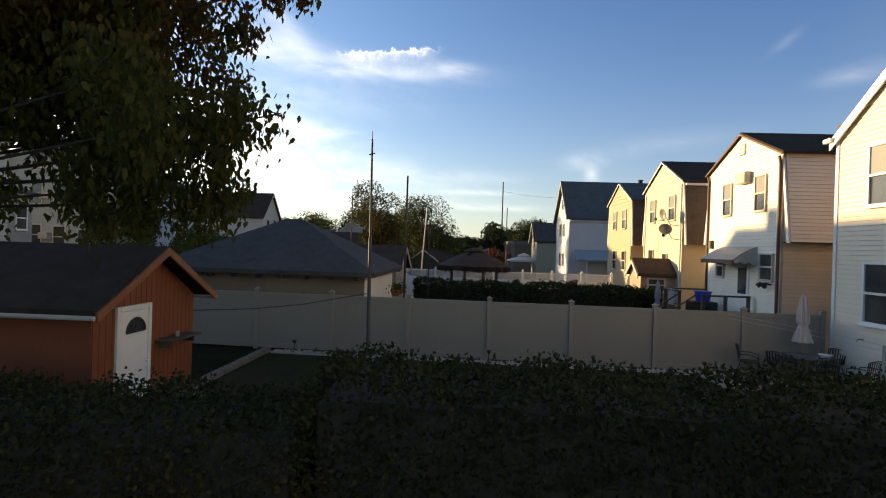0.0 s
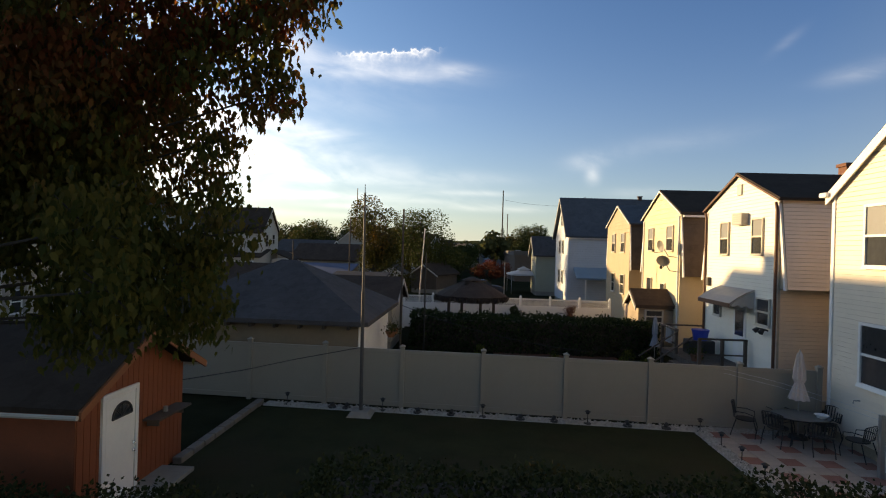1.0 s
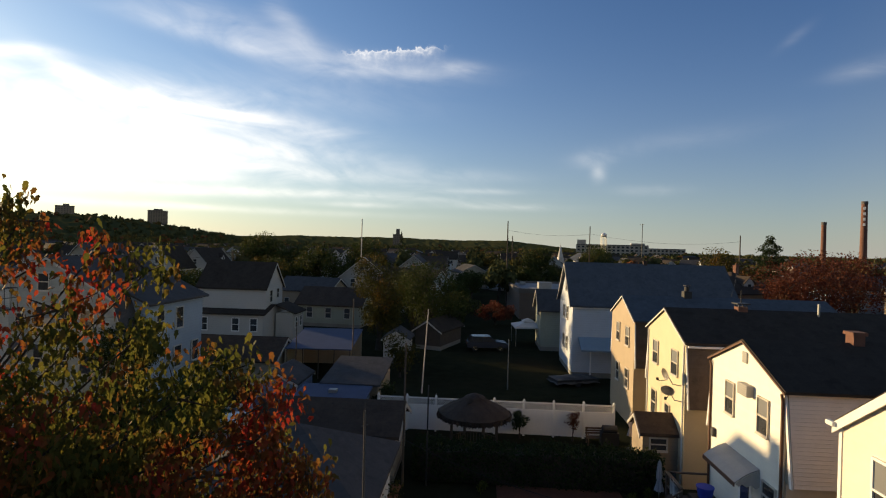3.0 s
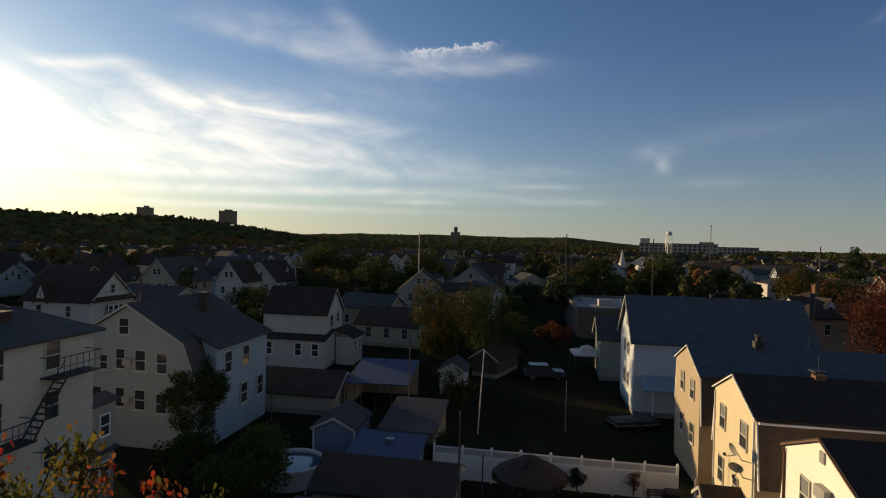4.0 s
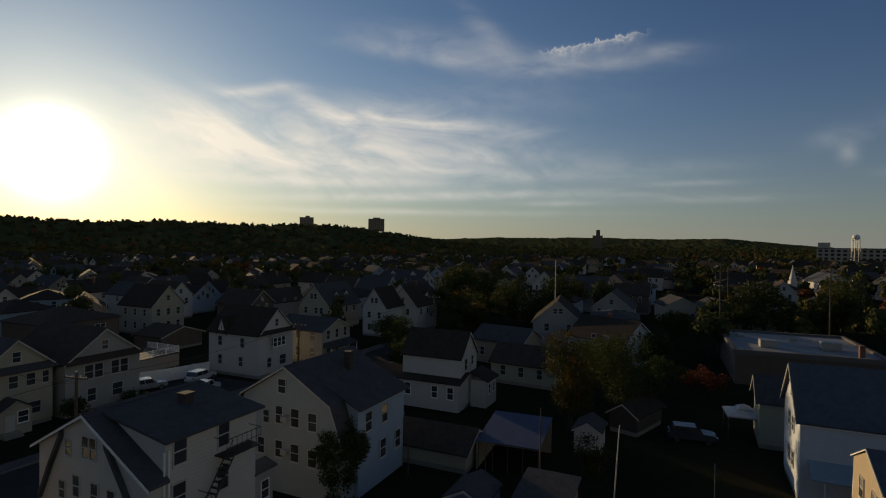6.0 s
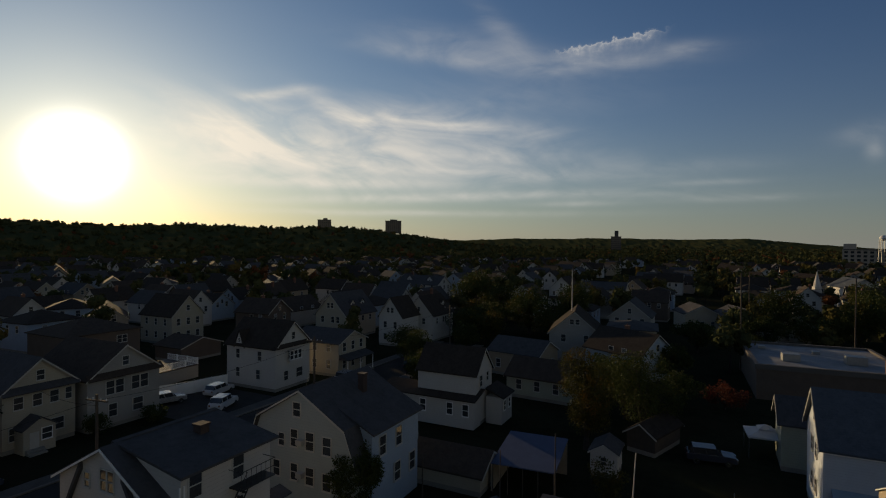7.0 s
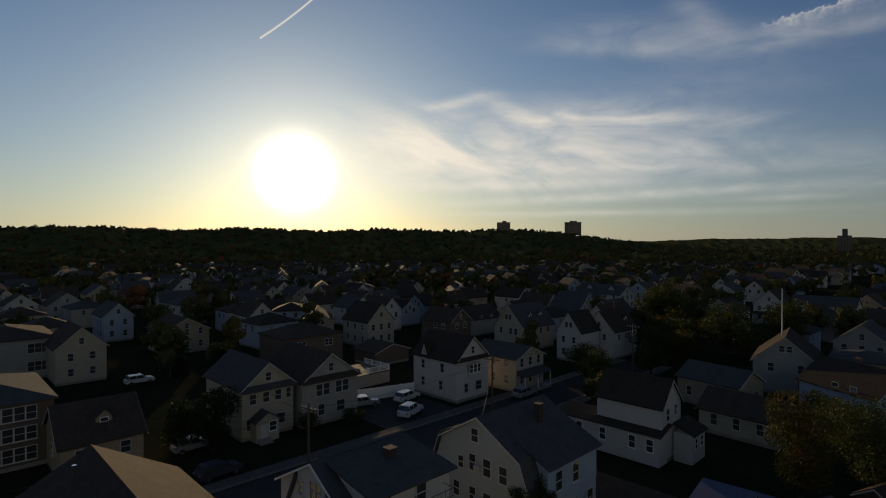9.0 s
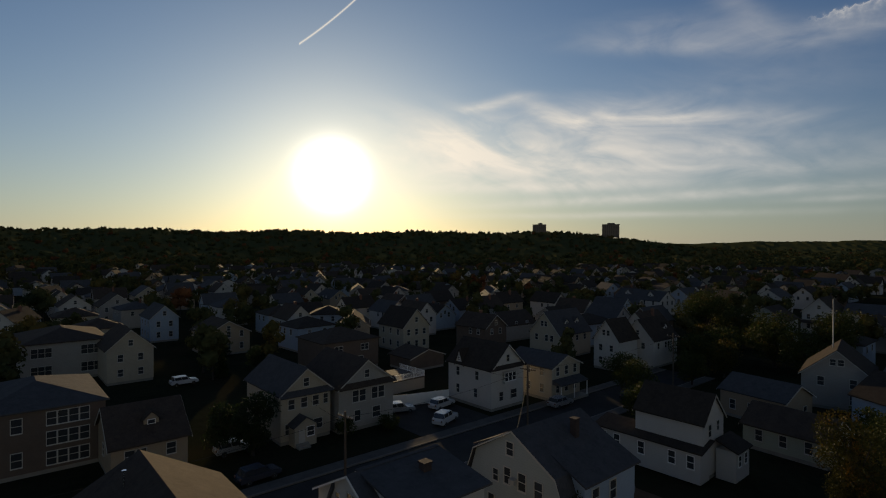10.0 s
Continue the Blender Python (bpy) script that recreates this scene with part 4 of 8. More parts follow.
for u, z, w, h in ((1.55, 8.75, 0.5, 1.1), (2.15, 8.75, 0.5, 1.1), (0.1, 8.5, 0.45, 0.75), (-0.4, 6.2, 0.5, 0.9), (0.8, 6.6, 0.55, 1.1), (2.3, 6.4, 0.55, 1.2), (3.6, 6.3, 0.55, 1.2), (0.8, 3.7, 0.6, 1.2), (2.3, 3.6, 0.6, 1.2), (4.0, 3.5, 0.6, 1.2), (-1.4, 3.4, 0.6, 1.1)):
    window(f_house, w, h, pose(u, -3.5, z), M_TRIM_DULL)
part("chimney", boxes((3.1, 3.7, 0.7, 1.3, 9.6, 10.6), (3.04, 3.76, 0.64, 1.36, 10.6, 10.72)), M_BRICK_DARK, f_house)
for s, pts in ((1, [(3.3, 9.05), (4.6, 7.2), (6.1, 4.9)]), (-1, [(-0.3, 9.0), (-1.2, 7.4), (-2.2, 5.4)])):
    part("rake_board", ribbon(bmesh.new(), pts if s > 0 else pts[::-1], 0.38, -3.74, -3.52), M_ROOF_GREY, f_house, "dark steep eave strip on the gable")
part("eave_return", boxes((5.6, 6.5, -3.85, -3.52, 4.72, 4.9)), M_ROOF_GREY, f_house)
# fire escape: two balconies and a stair
for spec in ((6.35, 7.3, 0.4, 2.9, 7.72, 7.8), (6.35, 7.3, -2.6, -0.6, 5.25, 5.33)):
    part("landing", boxes(spec), M_IRON, f_house, "iron fire escape landing")
for z0, ya, yb in ((7.8, 0.4, 2.9), (5.33, -2.6, -0.6)):
    bm = bmesh.new()
    tube(bm, [(7.28, ya, z0 + 0.95), (7.28, yb, z0 + 0.95)], 0.025)
    tube(bm, [(7.28, ya, z0 + 0.5), (7.28, yb, z0 + 0.5)], 0.02)
    for k in range(8):
        yy = ya + (yb - ya) * k / 7
        rod(bm, (7.28, yy, z0), (7.28, yy, z0 + 0.95), 0.015, n=5)
    for yy in (ya, yb):
        tube(bm, [(6.32, yy, z0 + 0.95), (7.28, yy, z0 + 0.95)], 0.02)
    part("railing", bm, M_IRON, f_house)
bm = bmesh.new()
for xx in (6.6, 7.2):
    tube(bm, [(xx, -0.7, 5.3), (xx, 1.0, 7.75)], 0.04)
for k in range(1, 10):
    f = k / 10
    box(bm, 6.6, 7.2, -0.7 + 1.7 * f - 0.09, -0.7 + 1.7 * f + 0.09, 5.3 + 2.45 * f - 0.015, 5.3 + 2.45 * f + 0.015)
tube(bm, [(7.2, -0.9, 6.2), (7.2, 0.9, 8.6)], 0.02)
part("stair", bm, M_IRON, f_house, "steep iron stair between landings")
bm = bmesh.new()
for yy in (-2.7, -2.45):
    tube(bm, [(6.4, yy, 0.3), (6.4, yy, 9.0)], 0.05)
part("downspout", bm, M_TRIM, f_house)
porch = thing("side_porch", -23.0, 25.7, 0, 0, "small enclosed porch between two houses", "porch")
part("wall", boxes((-0.35, 0.3, -0.8, 0.8, 0, 5.4)), WALLS["grey"], porch)
for z in (2.7, 5.4):
    part("roof", prism(bmesh.new(), [(-0.45, z + 0.3), (0.55, z), (0.55, z + 0.1), (-0.45, z + 0.42)], -0.95, 0.95), M_ROOF_GREY, porch)
for z in (1.6, 4.2):
    window(porch, 0.6, 1.1, pose(0.3, 0.1, z, 0, 0, 90))

HOUSES = [
    # x, y, rz, w, d, he, hr, wall, roof, label, options
    (-26.6, 59.7, 90, 5.0, 7.6, 6.2, 8.8, "white", "black", "white two-storey house with a low wing", dict(windows=[("f", -1.0, 5.2, 0.7, 1.25), ("f", 1.0, 5.4, 0.6, 1.0)], over=0.25)),
    (-58.6, 61.3, 90, 7.2, 9.6, 6.3, 9.6, "white", "black", "white house with a steep attic gable", dict(windows=[("f", 0, 4.9, 2.0, 1.1), ("f", 0, 7.6, 0.6, 1.0), ("f", -1.5, 2.0, 0.8, 1.3), ("f", 1.3, 2.0, 1.3, 1.3), ("l", -2.5, 4.9, 0.7, 1.3), ("l", 1.8, 4.9, 0.7, 1.3), ("l", -2.5, 2.2, 0.7, 1.3), ("l", 1.5, 2.2, 0.7, 1.3)])),
    (-56.0, 72.5, 90, 7.5, 9.5, 5.3, 6.9, "cream", "grey", "cream two-storey house with a flat front roof", dict(porch=(-3.6, 3.6, 1.8, 3.2))),
    (-66.5, 31.6, 90, 6.8, 11.0, 6.3, 9.1, "cream", "grey", "pale gabled house with a small front gable porch", dict(windows=[("f", -2.0, 4.9, 0.8, 1.2), ("f", -0.3, 4.9, 0.8, 1.2), ("f", 1.3, 4.9, 0.8, 1.2), ("f", 2.7, 4.9, 0.6, 1.2), ("f", 0, 7.4, 0.7, 1.0), ("f", 1.6, 1.9, 1.2, 1.2), ("f", -2.4, 1.9, 0.8, 1.3), ("l", 2.0, 4.9, 0.7, 1.2), ("l", -1.0, 4.9, 0.7, 1.2)], skirt=5.85, gable_porch=(-0.9, 2.9, 1.7, 2.5))),
    (-65.5, 40.0, 90, 8.6, 11.0, 6.0, 9.2, "grey", "brown", "grey gabled house with a brown roof", dict(windows=[("f", -1.8, 4.6, 0.9, 1.5), ("f", -0.7, 4.6, 0.9, 1.5), ("f", 1.2, 4.6, 0.9, 1.5), ("f", 2.3, 4.6, 0.9, 1.5), ("f", 0, 7.4, 0.7, 1.0), ("f", -1.5, 2.0, 0.9, 1.4), ("f", 1.5, 2.0, 1.2, 1.4)], skirt=5.75)),
    (-66.5, 14.2, 0, 8.6, 7.4, 3.7, 6.9, "tan", "brown", "low tan house with a broad brown roof", dict(windows=[("r", -2.0, 2.5, 0.9, 1.2), ("r", -0.9, 2.5, 0.9, 1.2), ("r", 2.0, 2.5, 0.9, 1.2), ("f", 0, 2.5, 0.9, 1.2)], dormers=((0.4, 1.5),))),
    (-77.5, 5.2, 90, 12.0, 15.0, 7.0, 9.0, "brown", "grey", "wide brown two-family house with a hipped roof", dict(hip=True, windows=[("f", u, z, 0.85, 1.4) for u in (1.0, 2.0, 3.0, 4.0) for z in (1.6, 3.75, 5.9)] + [("f", u, z, 0.9, 1.5) for u in (-4.0, -2.0) for z in (2.0, 5.6)])),
    (-125.5, 12.0, 90, 13.0, 17.0, 7.0, 9.0, "grey", "brown", "wide brick two-family house with a hipped roof", dict(hip=True, windows=[("f", u, z, 0.95, 1.6) for u in (-4.6, -3.6, -2.6, 2.8, 3.8, 4.8) for z in (2.2, 5.4)])),
    (-113.0, 20.6, 90, 7.4, 11.0, 6.2, 9.5, "cream", "brown", "narrow cream gabled house with sunlit roof edge", dict(windows=[("f", -1.6, 4.6, 0.8, 1.2), ("f", 1.6, 4.6, 0.8, 1.2), ("f", -1.6, 2.0, 0.8, 1.2), ("f", 1.6, 2.0, 0.8, 1.2), ("f", 0, 7.2, 0.7, 1.0)])),
    (-127.0, 42.6, 90, 9.6, 11.0, 5.0, 7.6, "tan", "brown", "tan gabled house behind dark shrubs", {}),
    (-154.2, 35.8, 90, 6.6, 11.0, 6.2, 9.2, "blue", "grey", "pale blue gabled house", {}),
    (-96.0, 56.0, 90, 12.5, 11.0, 5.8, 8.0, "brown", "brown", "wide brown brick house with paired windows", dict(hip=True, windows=[("f", -3.4, 4.4, 0.8, 1.2), ("f", -2.5, 4.4, 0.8, 1.2), ("f", 2.5, 4.4, 0.8, 1.2), ("f", 3.4, 4.4, 0.8, 1.2), ("f", 2.0, 1.8, 1.2, 1.6)])),
    (-102.5, 77.6, 90, 7.6, 10.0, 6.0, 9.9, "cream", "black", "cream gabled house with dark roof", {}),
    (-85.0, 68.0, 90, 8.5, 7.0, 2.6, 4.0, "brown", "brown", "low brown garage with shallow gable", dict(windows=[])),
    (-74.0, 101.2, 0, 8.4, 11.5, 5.4, 10.0, "cream", "grey", "cream house with a steep gabled roof and dormers", dict(windows=[("f", -0.6, 7.4, 0.7, 1.1), ("f", 0.4, 7.4, 0.7, 1.1), ("f", -2.2, 4.3, 0.8, 1.3), ("f", 0.6, 4.3, 0.8, 1.3), ("f", 2.0, 4.3, 0.8, 1.3), ("r", -2.5, 4.2, 0.8, 1.2), ("r", 0.5, 4.2, 0.8, 1.2), ("r", 3.4, 4.2, 0.8, 1.2)], dormers=((-1.2, 1.5), (2.6, 1.5)))),
    (-58.1, 98.4, 0, 5.6, 7.0, 6.2, 9.9, "white", "black", "small white gabled house beside its twin", dict(windows=[("f", -0.5, 7.4, 0.6, 1.0), ("f", 0.5, 7.4, 0.6, 1.0), ("f", -1.2, 4.4, 0.7, 1.2), ("f", 1.2, 4.4, 0.7, 1.2), ("f", -1.2, 1.9, 0.7, 1.2)])),
    (-55.6, 107.6, 0, 6.8, 10.0, 5.8, 9.6, "white", "black", "white gabled house with dark roof and dormer", dict(windows=[("f", -1.2, 4.4, 0.7, 1.2), ("f", 1.2, 4.4, 0.7, 1.2), ("f", 0, 7.0, 0.6, 0.9), ("f", -1.2, 1.9, 0.7, 1.2), ("r", 0, 4.4, 0.7, 1.2), ("r", 1.2, 4.4, 0.7, 1.2), ("r", -3, 4.4, 0.7, 1.2)], dormers=((2.4, 1.3),))),
    (-100.0, 186.0, 80, 8.5, 20.0, 5.5, 8.6, "white", "grey", "long white double house with gables", dict(dormers=((-5.0, 2.4), (5.0, 2.4)), dormer_side=-1)),
    (-91.0, 200.0, 0, 9.0, 11.0, 6.0, 9.2, "blue", "grey", "pale blue gabled house beside a double house", {}),
    (-143.0, 151.0, 50, 8.5, 22.0, 5.6, 8.8, "white", "grey", "long white row house with pointed dormers", dict(dormers=((-6.5, 2.4), (0.0, 2.4), (6.5, 2.4)), dormer_side=-1)),
    (-44.0, 186.5, 0, 8.4, 11.0, 6.0, 10.0, "white", "black", "white house with a steep shingled gable", dict(porch=(-4.0, 4.0, 2.0, 3.4))),
    (-31.5, 190.0, 90, 10.0, 15.0, 6.2, 8.4, "cream", "grey", "long cream house with rows of windows", {}),
    (-48.0, 156.0, 0, 9.0, 10.0, 6.2, 9.2, "slate", "black", "grey-blue house beside the large tree", {}),
    (-69.0, 224.0, 0, 9.0, 12.0, 6.0, 9.0, "white", "grey", "white gabled house among far trees", {}),
    (-14.5, 128.0, 0, 8.6, 10.0, 5.6, 9.0, "grey", "grey", "grey house with a low broad gable", {}),
    (67.0, 160.0, 5, 13.0, 9.0, 5.4, 6.4, "white", "grey", "white flat-fronted house with a low roof", {}),
    (-206.0, 22.4, 90, 8.4, 11.0, 5.6, 8.8, "white", "brown", "white gabled house beyond a brick house", {}),
    (-198.0, 32.5, 90, 9.6, 11.0, 5.6, 9.2, "grey", "brown", "grey gabled house with a broad brown roof", {}),
    (-233.0, 48.5, 90, 8.6, 11.0, 5.6, 8.8, "cream", "grey", "cream gabled house on a far street", {}),
    (-224.5, 59.0, 90, 8.0, 11.0, 5.6, 8.8, "tan", "brown", "tan gabled house on a far street", {}),
    (-255.0, 80.5, 90, 9.0, 11.0, 5.6, 8.8, "grey", "grey", "grey gabled house on a far street", {}),
    (-170.0, 59.0, 90, 8.6, 10.0, 5.8, 8.2, "white", "grey", "white house with a shallow hipped roof", dict(hip=True)),
    (-271.0, 20.3, 90, 9.6, 11.0, 5.6, 8.6, "cream", "grey", "cream gabled house near the wood", {}),
    (-21.8, 104.0, 10, 9.0, 12.0, 5.2, 9.0, "grey", "black", "grey shingled house with a broad gable", dict(windows=[("f", -0.5, 7.2, 0.7, 0.9), ("f", 0.5, 7.2, 0.7, 0.9), ("f", -2.0, 4.2, 0.8, 1.3), ("f", 2.0, 4.2, 0.8, 1.3), ("f", 2.0, 1.8, 0.8, 1.3)])),
    (-11.8, 106.0, 5, 8.4, 9.0, 6.0, 7.2, "cream", "grey", "square cream house with flat porch roof", dict(hip=True, windows=[("f", -2.2, 4.5, 0.8, 1.4), ("f", 0, 4.5, 0.8, 1.4), ("f", 2.2, 4.5, 0.8, 1.4), ("f", -2.2, 1.9, 0.8, 1.4)])),
    (-26.5, 86.0, 80, 7.2, 9.0, 3.8, 5.6, "tan", "grey", "low house with a grey roof and dormer gable", {}),
    (-19.5, 74.5, 85, 6.4, 9.0, 3.0, 5.0, "green", "brown", "low sage cottage with a brown roof", {}),
    (-2.0, 150.0, 20, 8.0, 9.0, 4.4, 6.4, "cream", "grey", "small cottage with a pale gable", {}),
    (7.0, 148.0, 20, 8.0, 9.0, 4.4, 6.4, "blue", "grey", "small pale blue cottage", {}),
    (16.0, 142.0, 20, 7.0, 9.0, 4.0, 6.2, "white", "grey", "white cottage half hidden by trees", {}),
    (46.0, 232.0, 10, 10.0, 16.0, 7.0, 10.0, "white", "blue", "white house with a blue-grey roof", {}),
    (59.0, 190.0, 10, 10.0, 11.0, 5.0, 7.6, "cream", "rust", "cream house with an orange-brown hipped roof", dict(hip=True)),
    (38.5, 84.0, 20, 10.5, 11.0, 5.6, 8.6, "tan", "brown", "tan brick house with a dark hipped roof", dict(hip=True, front_dormer=True, windows=[("f", -2.5, 4.2, 0.9, 1.3), ("f", 2.5, 4.2, 0.9, 1.3), ("l", 0, 4.2, 0.9, 1.3), ("l", 2.5, 4.2, 0.9, 1.3)], chimney=(2.0, 1.0, 9.6))),
    (10.8, 62.5, -90, 4.8, 7.0, 4.6, 6.5, "green", "grey", "small gabled house beside the pale blue house", dict(windows=[("f", 0.8, 4.2, 0.6, 0.9), ("f", -0.8, 4.2, 0.6, 0.9)])),
]
made_houses = []
for x, y, rz, w, d, he, hr, wall, roof, label, opt in HOUSES:
    made_houses.append((x, y, max(w, d) / 2 + 3))
    house(x, y, rz, w, d, he, hr, WALLS[wall], ROOFS[roof], label, **opt)

# ---- plants ----
rng = np.random.default_rng(7)


def leaf_mesh(name, centres, size, mat, lobed=False, droop=0.3, jitter=0.35, gen=None):
    """Many separate leaves at the given centres, each turned at random."""
    g = gen or rng
    n = len(centres)
    a = g.normal(size=(n, 3))
    a[:, 2] -= droop
    a /= np.linalg.norm(a, axis=1, keepdims=True)
    b = np.cross(a, g.normal(size=(n, 3)))
    b /= np.linalg.norm(b, axis=1, keepdims=True)
    s = size * (1 + jitter * g.uniform(-1, 1, size=(n, 1)))
    if lobed:
        shape = ((0, 0), (0.22, 0.12), (0.2, 0.34), (0.27, 0.5), (0.12, 0.66), (0, 1.05), (-0.12, 0.66), (-0.27, 0.5), (-0.2, 0.34), (-0.22, 0.12))
    else:
        shape = ((0, 0), (0.32, 0.45), (0, 1.0), (-0.32, 0.45))
    k = len(shape)
    v = np.empty((n, k, 3))
    for i, (u, w) in enumerate(shape):
        v[:, i] = centres + s * (u * b + w * a)
    me = bpy.data.meshes.new(name)
    me.vertices.add(n * k)
    me.vertices.foreach_set("co", v.reshape(-1))
    me.loops.add(n * k)
    me.loops.foreach_set("vertex_index", np.arange(n * k, dtype=np.int32))
    me.polygons.add(n)
    me.polygons.foreach_set("loop_start", np.arange(0, n * k, k, dtype=np.int32))
    me.update(calc_edges=True)
    me.materials.append(mat)
    return me


def lobes(count, rx, rz, base, gen, r0=0.45):
    """Balls that make up a crown: uneven, crowded near the outside."""
    out = []
    for i in range(count):
        u = gen.normal(size=3)
        u /= np.linalg.norm(u)
        q = gen.uniform(0.35, 0.80)
        out.append((u * np.array([rx, rx, rz]) * q + np.array([0, 0, base + rz]), gen.uniform(0.7, 1.15) * r0 * min(rx, rz)))
    return out


def crown_points(balls, n, gen, flat=0.8, thin=None):
    vol = np.array([r ** 2 * (0.62 if thin and thin[0] < c[2] < thin[1] else 1.0) for c, r in balls])
    pick = gen.choice(len(balls), size=n, p=vol / vol.sum())
    u = gen.normal(size=(n, 3))
    u /= np.linalg.norm(u, axis=1, keepdims=True)
    c = np.array([b[0] for b in balls])[pick]
    r = np.array([b[1] for b in balls])[pick][:, None]
    return c + u * r * (gen.uniform(0.25, 1.08, size=(n, 1)) ** 0.45) * np.array([1, 1, flat])


def limbs(balls, trunk_r, fork, gen, foot=(0, 0)):
    """Trunk and limbs, tapered, one limb to each ball."""
    bm = bmesh.new()
    fx, fy = foot
    rod(bm, (fx, fy, -0.1), (fx, fy, fork), trunk_r, trunk_r * 0.75, 9)
    for c, r in balls:
        c = Vector(c)
        mid = Vector((fx + (c.x - fx) * 0.30, fy + (c.y - fy) * 0.30, fork + (c.z - fork) * 0.58)) + Vector(gen.normal(size=3)) * 0.12 * r
        k = min(1.0, 0.35 + r * 0.45)
        rod(bm, (fx, fy, fork - 0.05), mid, trunk_r * 0.5 * k, trunk_r * 0.24 * k, 6)
        rod(bm, mid, c, trunk_r * 0.24 * k, trunk_r * 0.05, 5)
        for _ in range(3):
            u = Vector(gen.normal(size=3)).normalized() * r * 0.9
            rod(bm, c, c + u, trunk_r * 0.09, trunk_r * 0.025, 4)
    return bm


def tree(x, y, h, rx, mat, label, n=4500, size=0.3, seed=1, base=None, balls=16, cat="tree", group="", r0=0.55, trunk=True):
    g = np.random.default_rng(seed)
    base = h * 0.12 if base is None else base
    rz = (h - base) / 2
    e = thing("tree" if cat == "tree" else "shrub", x, y, 0, g.uniform(0, 360), label, cat, group)
    bl = lobes(balls, rx, rz, base, g, r0)
    if trunk:
        part("trunk", limbs(bl, 0.035 * h, max(base * 0.9, 0.3), g), M_BARK, e)
    part_data("crown", leaf_mesh("crown", crown_points(bl, n, g), size, mat, gen=g), None, e)
    return e


def conifer(x, y, h, r, label, seed=3, n=3500, mat=None, power=1.0):
    g = np.random.default_rng(seed)
    e = thing("tree", x, y, 0, g.uniform(0, 360), label, "evergreen tree")
    f = g.uniform(0, 1, n) ** 0.6
    z = h * (1 - f * 0.94)
    tier = 0.7 + 0.3 * np.cos(f * 40 + g.normal(size=n) * 0.5)
    rr = r * f ** power * tier * g.uniform(0.3, 1.0, n) ** 0.5
    a = g.uniform(0, 2 * np.pi, n)
    part("trunk", rod(bmesh.new(), (0, 0, -0.1), (0, 0, h * 0.95), 0.02 * h, 0.02, 7), M_BARK, e)
    part_data("crown", leaf_mesh("crown", np.stack([rr * np.cos(a), rr * np.sin(a), z - rr * 0.25], 1), 0.30, mat or M_LEAF_DARK, gen=g), None, e)
    return e


# the maple that the camera rises past
maple = thing("tree", -5.7, 7.1, 0, 0, "tall maple with green leaves turning red near its top", "tree")
mg = np.random.default_rng(11)
mballs = []
for tier in (
        # lowest limbs
        ((-4.0, 7.0, 4.2, 0.85), (-3.6, 6.8, 4.6, 0.6), (-4.6, 6.6, 3.95, 0.65), (-3.5, 7.2, 3.9, 0.35), (-2.85, 7.1, 5.05, 0.28), (-3.35, 7.0, 5.0, 0.45), (-4.5, 6.6, 5.05, 0.8), (-5.5, 7.0, 5.6, 0.9),
         (-3.25, 5.0, 4.4, 0.32), (-3.7, 5.3, 5.0, 0.5), (-6.6, 6.2, 5.3, 0.9), (-6.9, 6.8, 3.8, 0.7), (-7.8, 6.5, 4.6, 1.1), (-5.4, 6.0, 4.9, 0.45)),
        # middle of the crown
        ((-4.2, 8.5, 5.7, 0.6), (-4.9, 8.4, 6.7, 0.75), (-5.2, 7.6, 6.9, 1.1), (-4.9, 7.0, 5.7, 0.75), (-6.6, 7.2, 6.0, 1.1), (-5.6, 7.4, 4.9, 0.8), (-6.4, 7.4, 7.3, 1.2), (-5.3, 6.5, 6.1, 0.7), (-6.0, 6.4, 6.5, 1.3), (-4.6, 6.4, 6.5, 0.75), (-3.35, 7.3, 6.3, 0.3), (-2.55, 7.0, 6.85, 0.4), (-3.5, 6.8, 7.15, 0.65), (-2.7, 6.9, 7.5, 0.5), (-2.35, 6.9, 8.0, 0.48), (-1.95, 6.9, 8.3, 0.28),
         (-3.4, 6.8, 8.2, 0.85), (-4.6, 6.6, 7.6, 1.2), (-6.0, 6.6, 8.0, 1.4), (-7.5, 6.5, 6.8, 1.5), (-7.6, 6.6, 8.6, 1.3)),
        # thin top
        ((-2.6, 6.8, 8.7, 0.42), (-2.45, 6.8, 9.2, 0.36), (-3.0, 6.9, 9.55, 0.36), (-3.6, 6.8, 9.2, 0.55), (-4.6, 6.6, 9.0, 0.85), (-4.05, 6.7, 10.0, 0.4), (-4.05, 6.8, 10.8, 0.36), (-4.7, 6.7, 11.0, 0.36), (-5.05, 6.6, 10.3, 0.5),
         (-5.9, 6.6, 9.5, 0.75), (-5.6, 6.6, 11.4, 0.34), (-6.1, 6.6, 11.6, 0.3), (-6.1, 6.6, 10.9, 0.5), (-7.0, 6.5, 10.3, 0.8), (-7.3, 6.5, 11.1, 0.5))):
    for bx, by, bz, rr in tier:
        mballs.append((np.array([bx + 5.7, by - 7.1, bz]), rr))
part("trunk", limbs(mballs, 0.21, 3.4, mg, (-2.6, -0.6)), M_BARK, maple)
tw = crown_points(mballs, 3700, mg, 0.9, (8.7, 13.0))
pts = np.repeat(tw, 18, axis=0) + mg.normal(size=(3700 * 18, 3)) * np.array([0.11, 0.11, 0.13])
part_data("crown", leaf_mesh("crown", pts, 0.11, M_LEAF_MAPLE, lobed=True, droop=2.4, gen=mg), None, maple)


